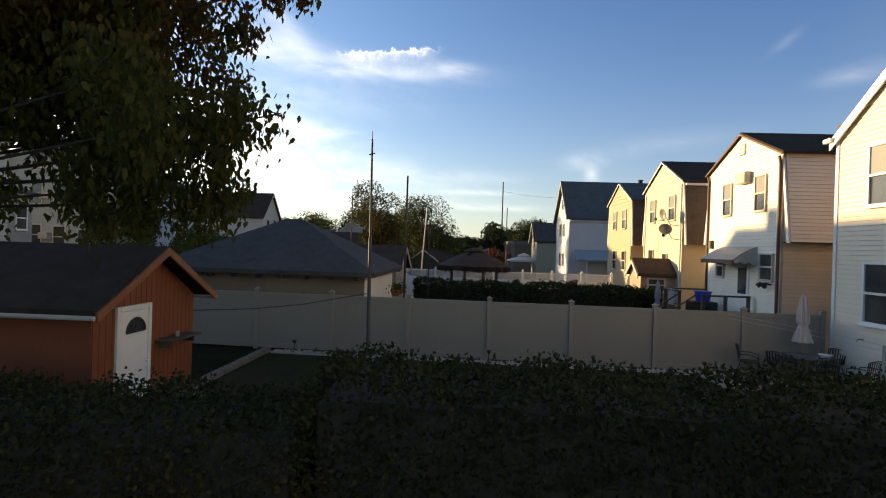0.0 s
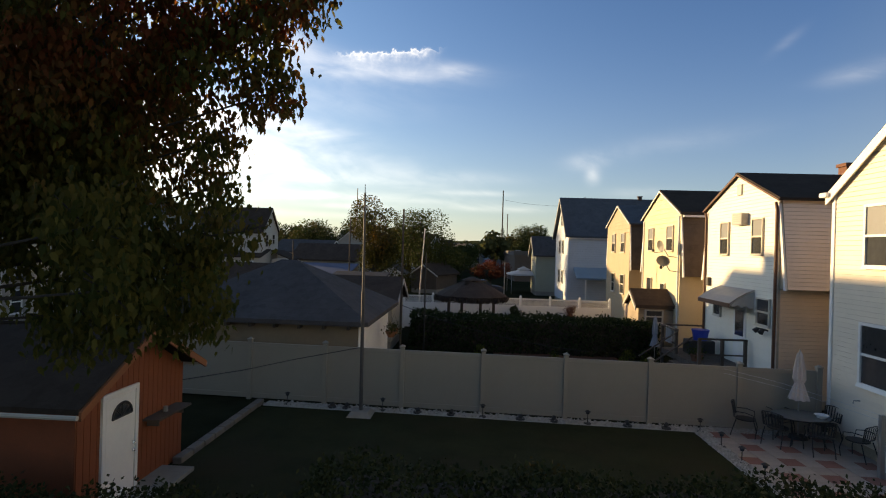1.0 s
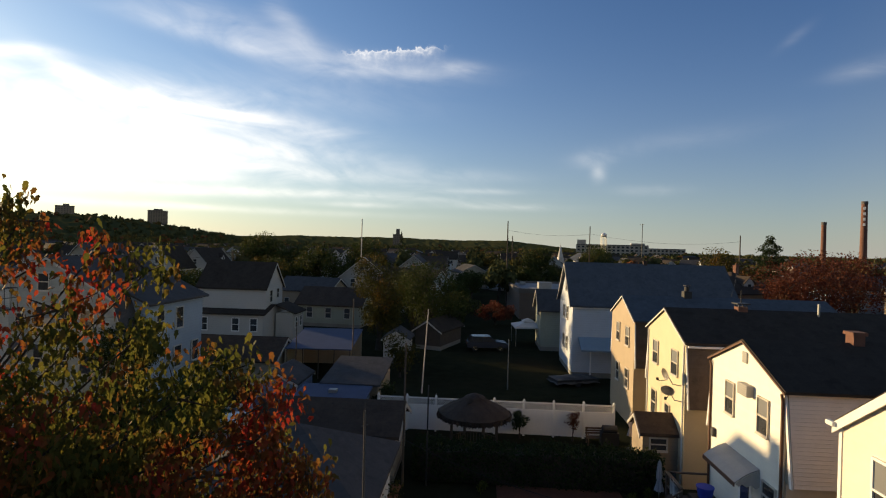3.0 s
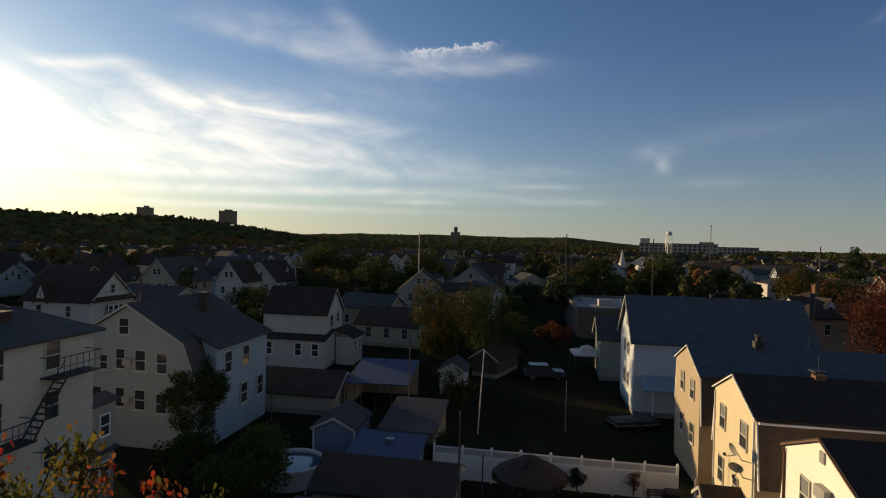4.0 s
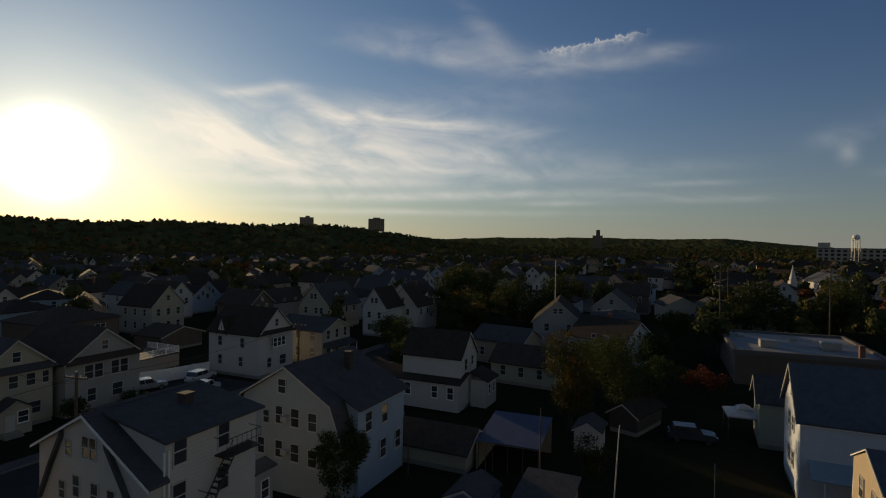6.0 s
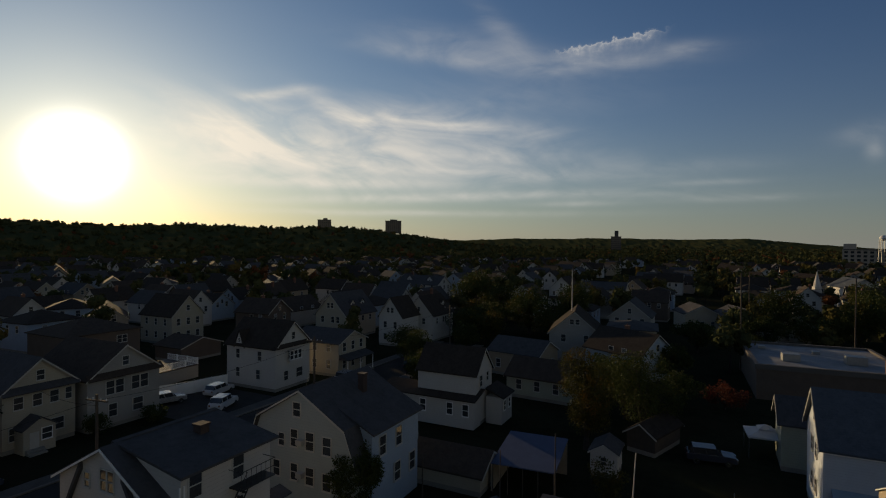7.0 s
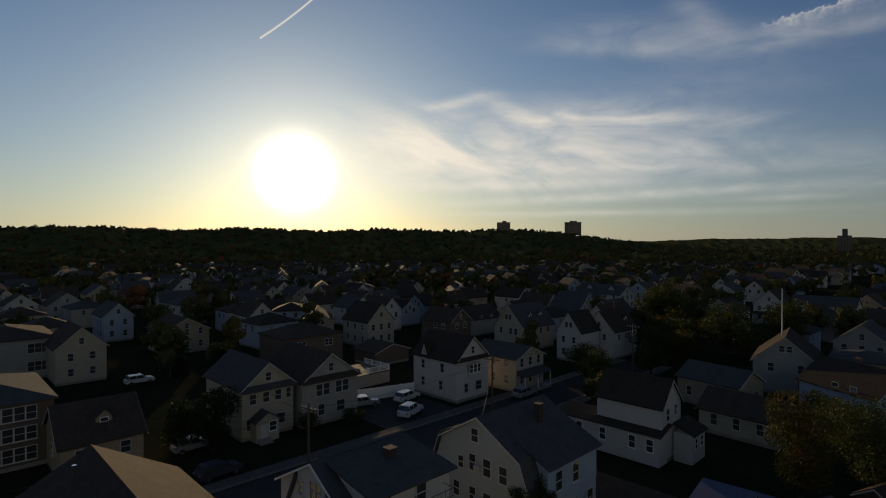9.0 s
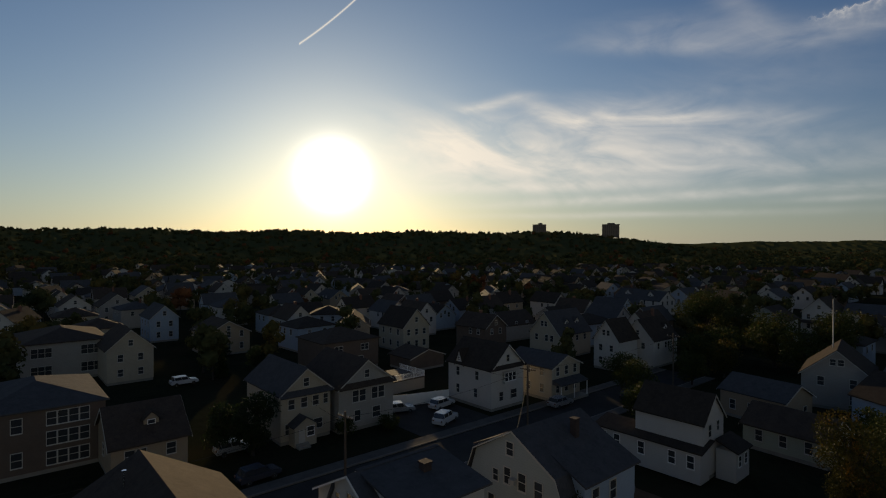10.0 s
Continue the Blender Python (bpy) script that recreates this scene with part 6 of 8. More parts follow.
def block(name, azim, dist, w, d, h, mat, label, z0=None, floors=0, cols=0, top=()):
    x, y = -dist * math.sin(radians(azim)), dist * math.cos(radians(azim))
    z0 = hill(x, y) if z0 is None else z0
    e = thing(name, x, y, z0, azim, label, "building")
    part("wall", boxes((-w / 2, w / 2, -d / 2, d / 2, -5, h)), mat, e)
    part("roof", boxes((-w / 2 - 0.5, w / 2 + 0.5, -d / 2 - 0.5, d / 2 + 0.5, h, h + 1.0)), M_FARDARK, e)
    for x0, x1, hh in top:
        part("roof_block", boxes((x0, x1, -d / 4, d / 4, h + 0.8, h + hh)), mat, e)
    if floors:
        fh, cw = h / floors, w / cols
        pm = bpy.data.meshes.new("window")
        bm = boxes((-cw * 0.28, cw * 0.28, -0.15, 0.1, -fh * 0.28, fh * 0.28))
        bm.to_mesh(pm)
        bm.free()
        pm.materials.append(M_GLASS)
        for fl in range(floors):
            for c_ in range(cols):
                part_data("window", pm, None, e, "", pose(-w / 2 + (c_ + 0.5) * cw, -d / 2, (fl + 0.5) * fh))
        if name == "factory":
            for c_ in range(cols + 1):
                part("pier", boxes((-0.45, 0.45, -0.5, 0.0, -5, h + 0.6)), mat, e).matrix_basis = pose(-w / 2 + c_ * cw, -d / 2, 0)
    return e


block("apartment_tower", 31.85, 1700, 50, 20, 34, M_FARDARK, "dark slab apartment block on the ridge", 57, floors=9, cols=8, top=((-10, 12, 5),))
block("apartment_tower", 39.05, 1800, 44, 20, 38, M_FARDARK, "lower dark apartment block on the ridge", 58, floors=7, cols=7, top=((-4, 10, 6),))
block("office_tower", 8.6, 1500, 26, 20, 42, M_FARDARK, "dark stepped office tower on the skyline", 0, floors=8, cols=5, top=((-4, 6, 16),))
block("office_block", 16.5, 3250, 14, 14, 44, M_FARDARK, "slim dark block on the skyline", 8, floors=8, cols=3)
block("factory", -13.8, 620, 74, 24, 17.5, M_FARBRICK, "long pale factory with rows of windows", floors=5, cols=16, top=((-37, -28, 6), (20, 34, 3)))
block("factory", -19.0, 700, 40, 20, 15, M_FARBRICK, "brick factory wing with window rows", floors=4, cols=9)
for azim, dist, h, r0, r1, lb in ((-31.7, 330, 28.5, 1.35, 1.05, "tall round brick chimney of the factory"), (-34.45, 330, 38.5, 1.7, 1.25, "taller round brick chimney with pale marks")):
    x, y = -dist * math.sin(radians(azim)), dist * math.cos(radians(azim))
    st = thing("smokestack", x, y, 0, azim, lb, "chimney")
    part("shaft", rod(bmesh.new(), (0, 0, -1), (0, 0, h), r0, r1, 20), M_BRICK, st)
    part("rim", rod(bmesh.new(), (0, 0, h - 1.2), (0, 0, h + 0.2), r1 * 1.12, r1 * 1.12, 20), M_FARDARK, st)
    if h > 30:
        for k in range(4):
            part("mark", boxes((-0.5, 0.5, -1.75, -1.25, h - 4 - k * 2.6, h - 2.6 - k * 2.6)), M_WHITE, st, "pale painted mark")
wx, wy = -600 * math.sin(radians(-13.0)), 600 * math.cos(radians(-13.0))
wtower = thing("water_tower", wx, wy, 0, 0, "white water tank on thin legs", "water tower")
bm = bmesh.new()
bmesh.ops.create_uvsphere(bm, u_segments=16, v_segments=10, radius=3.0, matrix=Matrix.Translation((0, 0, 28.5)) @ Matrix.Diagonal((1, 1, 0.8, 1)))
part("tank", bm, M_WHITE, wtower)
for k in range(6):
    a = k * math.pi / 3
    part("leg", rod(bmesh.new(), (3.6 * math.cos(a), 3.6 * math.sin(a), 0), (2.8 * math.cos(a), 2.8 * math.sin(a), 28), 0.3, 0.25, 6), M_STEEL, wtower)
cx_, cy_ = 30.2, 214.0
church = thing("church", cx_, cy_, 0, 15, "small white church with a slim spire", "church")
part("wall", prism(bmesh.new(), [(-3.5, 0), (3.5, 0), (3.5, 4.6), (0, 7.2), (-3.5, 4.6)], -6, 6), WALLS["white"], church)
part("roof", ribbon(bmesh.new(), [(-3.9, 4.35), (0, 7.25), (3.9, 4.35)], 0.2, -6.3, 6.3), ROOFS["grey"], church)
part("tower", boxes((-1.0, 1.0, -7.3, -5.3, 0, 8.2)), WALLS["white"], church)
bm = bmesh.new()
bmesh.ops.create_cone(bm, cap_ends=True, segments=8, radius1=1.2, radius2=0.02, depth=5.2, matrix=Matrix.Translation((0, -6.3, 10.8)))
part("spire", bm, WALLS["white"], church)
flat = thing("commercial_building", 15.0, 97.0, 0, 3, "long flat-roofed building with grey roof and vents", "building")
part("wall", boxes((-8.5, 9.5, -10, 10, 0, 4.4)), WALLS["brown"], flat)
part("roof", boxes((-8.2, 9.2, -9.7, 9.7, 4.4, 4.55)), M_MEMBRANE, flat, "grey membrane roof")
part("parapet", boxes((-8.7, 9.7, -10.2, -9.7, 4.2, 4.9), (-8.7, 9.7, 9.7, 10.2, 4.2, 4.9), (-8.7, -8.2, -9.7, 9.7, 4.2, 4.9), (9.2, 9.7, -9.7, 9.7, 4.2, 4.9)), M_FARDARK, flat)
for ux, uy, s in ((-3.5, -4.0, 1.1), (4.5, -3.0, 1.2), (1.0, 3.0, 0.5), (-6.0, 5.0, 0.5)):
    part("roof_unit", boxes((ux - s, ux + s, uy - s * 0.8, uy + s * 0.8, 4.55, 4.55 + s), bevel=0.05), M_STEEL, flat)
part("chimney", boxes((6.3, 6.9, -9.0, -8.4, 4.5, 6.4)), M_BRICK, flat)

# ---- shed in the yard ----
shed = thing("garden_shed", -8.25, 10.25, 0, 0, "orange-brown board shed with a white door", "shed")
part("wall", prism(bmesh.new(), [(-1.6, 0), (1.6, 0), (1.6, 2.2), (0, 3.1), (-1.6, 2.2)], -1.93, 1.93), M_SHED, shed).matrix_basis = pose(0, 0, 0, 0, 0, 90)
part("roof", ribbon(bmesh.new(), [(-2.0, 2.08), (0, 3.12), (2.0, 2.08)], 0.09, -2.28, 2.2), M_ROOF_BLACK, shed).matrix_basis = pose(0, 0, 0, 0, 0, 90)
part("fascia", ribbon(bmesh.new(), [(-2.0, 1.98), (0, 3.04), (2.0, 1.98)], 0.15, -2.33, -2.285), M_SHED_TRIM, shed, "brown bargeboard").matrix_basis = pose(0, 0, 0, 0, 0, 90)
for i in range(20):
    y = -1.58 + i * 0.163
    top = 2.2 + (1.6 - abs(y + 0.07)) / 1.6 * 0.9
    part("board", boxes((1.932, 1.947, y, y + 0.15, 0.02, top - 0.05)), M_SHED, shed)
for s in (-1, 1):
    bm = bmesh.new()
    tube(bm, [(-2.25, s * 2.05, 2.05), (2.3, s * 2.05, 2.05)], 0.04, 8)
    part("gutter", bm, M_TRIM_DULL, shed, "dull white half-round gutter")
door = part("door", boxes((1.95, 1.99, -0.93, -0.10, 0.08, 2.0), bevel=0.01), M_WHITE, shed, "white panelled door with a fan light")
bm = bmesh.new()
n = 12
arc = [(-0.28 * math.cos(math.pi * i / n), 0.26 * math.sin(math.pi * i / n)) for i in range(n + 1)]
prism(bm, arc, -0.01, 0.0)
part("fan_light", bm, M_GLASS, door).matrix_basis = pose(1.99, -0.5, 1.60, 0, 0, 90)
bm = bmesh.new()
for i in range(n):
    a, b = arc[i], arc[i + 1]
    rod(bm, (a[0], -0.015, a[1]), (b[0], -0.015, b[1]), 0.018, n=5)
rod(bm, (-0.28, -0.015, 0), (0.28, -0.015, 0), 0.018, n=5)
for k in (3, 6, 9):
    rod(bm, (0, -0.015, 0), (arc[k][0], -0.015, arc[k][1]), 0.01, n=5)
part("glazing_bar", bm, M_IRON, door).matrix_basis = pose(1.99, -0.5, 1.60, 0, 0, 90)
for z in (1.0, 0.85):
    bm = bmesh.new()
    bmesh.ops.create_uvsphere(bm, u_segments=10, v_segments=6, radius=0.035, matrix=Matrix.Translation((2.03, -0.18, z)))
    part("door_handle", bm, M_CHROME, door)
for spec in ((1.95, 2.0, -1.03, -0.94, 0.05, 2.1), (1.95, 2.0, -0.09, 0.0, 0.05, 2.1), (1.95, 2.0, -0.935, -0.095, 2.01, 2.1)):
    part("door_frame", boxes(spec), M_TRIM, shed)
sh = part("shelf", boxes((1.95, 2.3, 0.2, 1.42, 1.27, 1.31)), M_WOOD, shed, "small weathered wall shelf")
for y in (0.35, 1.25):
    part("bracket", boxes((1.95, 2.2, y, y + 0.03, 1.13, 1.27)), M_WOOD, sh)
part("tin", rod(bmesh.new(), (2.1, 0.75, 1.31), (2.1, 0.75, 1.42), 0.05), M_STEEL, sh)
solo("doorstep", boxes((-6.35, -5.6, 9.0, 11.2, -0.02, 0.1)), M_CONCRETE, label="pale concrete slab before the shed door", category="doorstep", kind="structure")

# kerbed bed, gravel strips, lights
kerb_bed = thing("bed_edging", -6.15, 13.8, 0, 0, "weathered stone edging of a planting bed", "edging", kind="structure")
for i in range(9):
    part("stone", boxes((-0.11, 0.11, -2.3 + i * 0.52, -1.81 + i * 0.52, -0.02, 0.15), bevel=0.02), M_KERB, kerb_bed)
for (x0, x1, y0, y1, nm) in ((-6.0, 9.9, 15.55, 15.95, "strip"), (6.45, 6.8, 8.2, 15.5, "edge")):
    gg = np.random.default_rng(17 + int(y0))
    n = 1500
    P = np.stack([gg.uniform(x0, x1, n), gg.uniform(y0, y1, n), gg.uniform(0.0, 0.05, n)], 1)
    if nm == "strip":
        P[:, 1] += 0.058 * (0.6 - P[:, 0]) * 0.9 + 0.08
    me = bpy.data.meshes.new("gravel")
    V, Fc = [], []
    for p in P:
        s = gg.uniform(0.025, 0.055)
        o = len(V)
        for q in ((1, 0, 0), (-1, 0, 0), (0, 1, 0), (0, -1, 0), (0, 0, 1)):
            V.append(tuple(p + s * (np.array(q) + gg.uniform(-0.3, 0.3, 3))))
        Fc += [(o, o + 2, o + 4), (o + 2, o + 1, o + 4), (o + 1, o + 3, o + 4), (o + 3, o, o + 4)]
    me.from_pydata(V, [], Fc)
    me.materials.append(M_STONE)
    tagged(new("gravel", me), "white pebbles along the lawn edge", "gravel", kind="stuff")
solo("gravel_bed", boxes((-6.0, 9.9, -0.22, 0.2, -0.02, 0.025)), M_STONE, 0.0, 15.835, 0, math.degrees(math.atan(-0.055)), label="pale gravel bed under the fence", category="gravel bed", kind="structure")
solo("gravel_bed", boxes((6.45, 6.8, 8.2, 15.35, -0.02, 0.028)), M_STONE, label="pale gravel strip beside the patio", category="gravel bed", kind="structure")


def path_light(tall):
    e = thing("path_light", 0, 0, 0, 0, "small black solar path light" if tall else "low black pathway spotlight", "lamp", "path lights")
    if tall:
        part("stake", rod(bmesh.new(), (0, 0, 0), (0, 0, 0.28), 0.012, n=6), M_IRON, e)
        part("lens", rod(bmesh.new(), (0, 0, 0.28), (0, 0, 0.35), 0.045, 0.055, 10), M_GLASS, e)
        part("cap", rod(bmesh.new(), (0, 0, 0.35), (0, 0, 0.39), 0.09, 0.02, 10), M_IRON, e)
        part("base", rod(bmesh.new(), (0, 0, 0.0), (0, 0, 0.035), 0.11, 0.09, 10), M_IRON, e)
    else:
        part("base", rod(bmesh.new(), (0, 0, 0.0), (0, 0, 0.05), 0.14, 0.12, 10), M_IRON, e)
        part("head", rod(bmesh.new(), (-0.05, 0, 0.07), (0.06, 0, 0.12), 0.05, 0.06, 8), M_IRON, e)
    return e


lights = [path_light(True), path_light(False)]
spots = [(-5.3, 1), (-3.9, 0), (-3.45, 0), (-2.35, 1), (-1.3, 0), (-0.3, 0), (0.62, 1), (1.7, 0), (2.65, 0), (3.6, 1), (4.7, 0), (5.75, 0)]
spots = [(x, fence_y(x) - 0.42, k) for x, k in spots] + [(6.62, 15.3, 1), (6.7, 14.2, 1), (6.72, 13.2, 1), (6.72, 12.2, 1)]
done = set()
for x, y, k in spots:
    src = lights[0 if k else 1]
    m = pose(x, y, 0.02, 0, 0, (x * 57) % 90)
    if k in done:
        copy_thing(src, m)
    else:
        src.matrix_basis = m
        done.add(k)

# flagpole
fp = thing("flagpole", -2.91, 15.45, 0, 0, "tall thin dark grey flagpole on a concrete pad", "flagpole")
part("pole", rod(bmesh.new(), (0, 0, 0), (-0.03, 0, 3.6), 0.055, 0.05, 12), M_POLE_DARK, fp)
part("upper_pole", rod(bmesh.new(), (-0.03, 0, 3.55), (-0.06, 0, 6.45), 0.04, 0.03, 12), M_POLE_DARK, fp)
part("finial", rod(bmesh.new(), (-0.06, 0, 6.45), (-0.06, 0, 6.7), 0.012, 0.008, 6), M_POLE_DARK, fp)
part("bracket", rod(bmesh.new(), (-0.14, 0, 6.0), (0.04, 0, 6.05), 0.015, n=6), M_POLE_DARK, fp)
bm = bmesh.new()
bmesh.ops.create_cone(bm, cap_ends=True, segments=4, radius1=0.52, radius2=0.34, depth=0.16, matrix=Matrix.Translation((0, 0, 0.08)) @ Matrix.Rotation(radians(45), 4, "Z"))
part("pad", bm, M_CONCRETE, fp)

# ---- patio ----
patio = thing("patio", 0, 0, 0, 0, "pale paved patio with scattered red pavers", "patio", kind="structure")
paver_mesh = {}
for c, mt in (("p", M_PAVER), ("r", M_PAVER_RED)):
    bm = boxes((-0.218, 0.218, -0.218, 0.218, -0.04, 0.04), bevel=0.006)
    pm = bpy.data.meshes.new("paver")
    bm.to_mesh(pm)
    bm.free()
    pm.materials.append(mt)
    paver_mesh[c] = pm
for i in range(8):
    for j in range(17):
        red = (j % 2 == 1) and (i % 2 == (0 if (j // 2) % 2 else 1))
        part_data("paver", paver_mesh["r" if red else "p"], None, patio, "", pose(7.03 + i * 0.445, 8.4 + j * 0.445, 0.0 + 0.003 * ((i * 7 + j * 3) % 3)))


def patio_chair(first):
    e = thing("patio_chair", 0, 0, 0, 0, "black wrought-iron patio chair with slatted back", "chair", "chairs round the patio table")
    for sx in (-0.22, 0.22):
        bm = tube(bmesh.new(), [(sx, -0.22, 0.44), (sx * 1.12, -0.28, 0.22), (sx * 1.05, -0.26, 0.0)], 0.013)
        part("leg", bm, M_IRON, e)
        bm = tube(bmesh.new(), [(sx, 0.2, 0.44), (sx * 1.1, 0.27, 0.22), (sx * 1.1, 0.33, 0.0)], 0.013)
        part("leg", bm, M_IRON, e)
        bm = tube(bmesh.new(), [(sx * 1.05, 0.22, 0.66), (sx * 1.2, 0.0, 0.67), (sx * 1.15, -0.2, 0.62), (sx, -0.22, 0.44)], 0.012)
        part("arm", bm, M_IRON, e)
    bm = bmesh.new()
    bmesh.ops.create_cone(bm, cap_ends=True, segments=18, radius1=0.25, radius2=0.25, depth=0.03, matrix=Matrix.Translation((0, -0.01, 0.45)))
    part("seat", bm, M_IRON, e)
    arc_pts = [(0.25 * math.sin(a), 0.22 + 0.05 * math.cos(a), 0.0) for a in [(-1 + 2 * k / 8) * 1.25 for k in range(9)]]
    for z, nm in ((0.86, "top_rail"), (0.52, "lower_rail")):
        bm = tube(bmesh.new(), [(p[0], p[1] + (0.07 if z > 0.8 else 0), z + (0.03 if z > 0.8 else 0) * math.cos(p[0] * 6)) for p in arc_pts], 0.014)
        part(nm, bm, M_IRON, e)
    for p in arc_pts:
        bm = boxes((-0.014, 0.014, -0.004, 0.004, 0.0, 0.35))
        ob = part("slat", bm, M_IRON, e)
        ob.matrix_basis = pose(p[0], p[1], 0.515, -11, 0, -math.degrees(p[0] * 1.5))
    return e


chair = patio_chair(True)
seats = [(7.75, 15.15, 60), (8.25, 14.5, 125), (8.95, 13.95, 170), (9.75, 13.75, 205), (9.75, 15.0, 285), (8.85, 15.5, 10)]
for i, (x, y, rz) in enumerate(seats):
    if i == 0:
        chair.matrix_basis = pose(x, y, 0.045, 0, 0, rz)
    else:
        copy_thing(chair, pose(x, y, 0.045, 0, 0, rz))
tb = thing("patio_table", 8.95, 14.7, 0.045, 0, "oval dark glass patio table on iron legs", "table")
bm = rod(bmesh.new(), (0, 0, 0.70), (0, 0, 0.735), 0.55, 0.55, 28)
for v in bm.verts:
    v.co.x *= 1.25
part("tabletop", bm, M_TABLE_GLASS, tb, "frosted pale glass top")
bm = bmesh.new()
ring = [(0.69 * math.cos(a), 0.555 * math.sin(a), 0.717) for a in [2 * math.pi * k / 28 for k in range(29)]]
tube(bm, ring, 0.02)
part("rim", bm, M_IRON, tb)
for sx in (-1, 1):
    for sy in (-1, 1):
        part("leg", tube(bmesh.new(), [(0.45 * sx, 0.33 * sy, 0.7), (0.35 * sx, 0.26 * sy, 0.35), (0.45 * sx, 0.34 * sy, 0.0)], 0.016), M_IRON, tb)
bowl = solo("serving_bowl", rod(bmesh.new(), (0, 0, 0), (0, 0, 0.09), 0.09, 0.17, 16), M_WHITE, 9.35, 14.5, 0.785, label="white bowl on the patio table", category="bowl")


def closed_umbrella(x, y, z, h, mat, label, fold=0.17):
    e = thing("patio_umbrella", x, y, z, 0, label, "umbrella")
    part("pole", rod(bmesh.new(), (0, 0, 0.0), (0, 0, h), 0.02, n=8), M_STEEL, e)
    bm = bmesh.new()
    prof_ = [(0.02, h), (0.06, h - 0.08), (fold * 0.75, h - 0.5), (fold * 0.8, h - 0.75), (fold * 0.55, h - 0.85), (fold * 0.95, h - 1.1), (fold * 1.3, h - 1.3)]
    rings_ = []
    for r, zz in prof_:
        rings_.append([bm.verts.new((r * (1 + 0.22 * math.cos(8 * a)) * math.cos(a), r * (1 + 0.22 * math.cos(8 * a)) * math.sin(a), zz)) for a in [2 * math.pi * k / 48 for k in range(48)]])
    for r0, r1 in zip(rings_[:-1], rings_[1:]):
        for k in range(48):
            bm.faces.new((r0[k], r0[(k + 1) % 48], r1[(k + 1) % 48], r1[k]))
    part("canopy", bm, mat, e)
    part("strap", rod(bmesh.new(), (0, 0, h - 0.88), (0, 0, h - 0.82), fold * 0.62, fold * 0.62, 16), mat, e)
    part("finial", rod(bmesh.new(), (0, 0, h), (0, 0, h + 0.06), 0.02, 0.008, 8), M_STEEL, e)
    part("base", rod(bmesh.new(), (0, 0, 0), (0, 0, 0.08), 0.24, 0.2, 16), M_IRON, e)
    return e


closed_umbrella(9.12, 15.1, 0.045, 2.35, M_UMBRELLA, "closed faded pink umbrella standing by the patio table")
solo("iron_post", boxes((-0.05, 0.05, -0.05, 0.05, 0, 1.45)), M_STEEL, 9.45, 12.6, 0, label="square grey steel post at the patio edge", category="post")
cl = thing("clothesline", 0, 0, 0, 0, "thin slack clothesline along the patio wall", "clothesline")
for zz in (1.62, 1.5):
    bm = bmesh.new()
    tube(bm, [(7.4, fence_y(7.4) - 0.08, zz + 0.1), (8.5, 14.9, zz - 0.05), (9.45, 12.65, zz - 0.18)], 0.004, 4)
    part("line", bm, M_TARP, cl)
bn = thing("storage_bin", 9.92, 12.8, 0.045, 0, "pale grey storage bin with a grey-blue lid", "bin")
part("body", boxes((-0.15, 0.15, -0.22, 0.22, 0, 0.5), bevel=0.03), M_TARP, bn)
part("lid", boxes((-0.17, 0.17, -0.24, 0.24, 0.5, 0.56), bevel=0.02), M_UMBRELLA_BLUE, bn)
cable = solo("fence_cable", tube(bmesh.new(), [(-6.3, 11.9, 1.75), (-5.6, 13.6, 1.62), (-4.8, 15.2, 1.6), (-3.0, 15.5, 1.95)], 0.012, 5), M_IRON, label="slack black cable from shed to flagpole", category="cable")

# ---- fittings on the row of houses ----


def wall_box(parent, x, y, z, sx, sy, sz, name, mat, label="", slats=0):
    """A box fixed to a wall that faces -x; local to the house at (10.15 or so, middle)."""
    ob = part(name, boxes((x - sx, x, y - sy / 2, y + sy / 2, z - sz / 2, z + sz / 2), bevel=0.015), mat, parent, label)
    for k in range(slats):
        part("slat", boxes((x - sx - 0.012, x - sx, y - sy / 2 + 0.04, y + sy / 2 - 0.04, z - sz / 2 + (k + 0.6) * sz / (slats + 0.4) - 0.012, z - sz / 2 + (k + 0.6) * sz / (slats + 0.4) + 0.012)), M_STEEL, ob)
    return ob


WM = (18.15 + 23.55) / 2
YCH = 3.74
wall_box(w_house, -0.05, 20.45 - WM, 6.30, 0.28, 0.72, 0.42, "air_conditioner", M_AWNING, "through-wall air conditioner", 5)
wall_box(w_house, -0.07, 20.75 - WM, 7.42, 0.05, 0.36, 0.42, "vent", M_STEEL, "louvred gable vent", 5)
wall_box(w_house, -0.07, 23.1 - WM, 3.85, 0.14, 0.22, 0.35, "meter_box", M_POLE_DARK, "grey electric meter")
for yy in (18.2, 23.5):
    bm = bmesh.new()
    tube(bm, [(-0.16, yy - WM, 6.75), (-0.12, yy - WM, 6.5), (-0.12, yy - WM, 0.2)], 0.05, 8)
    part("downspout", bm, M_GABLE_BROWN, w_house, "brown metal downspout")
wd = part("door", boxes((-0.1, -0.04, 20.05 - WM, 20.95 - WM, 1.05, 3.1)), M_WHITE, w_house, "white rear door with dark glass")
part("pane", boxes((-0.115, -0.1, 20.2 - WM, 20.8 - WM, 2.0, 2.95)), M_GLASS, wd)
bm = bmesh.new()
arc = [(0.0, 3.72), (-0.3, 3.6), (-0.6, 3.42), (-0.85, 3.22)]
ribbon(bm, arc[::-1], 0.04, -1.3, 1.3)
aw = part("awning", bm, M_AWNING, w_house, "sloping grey metal awning over the rear door")
aw.matrix_basis = pose(-0.06, 20.85 - WM, 0)
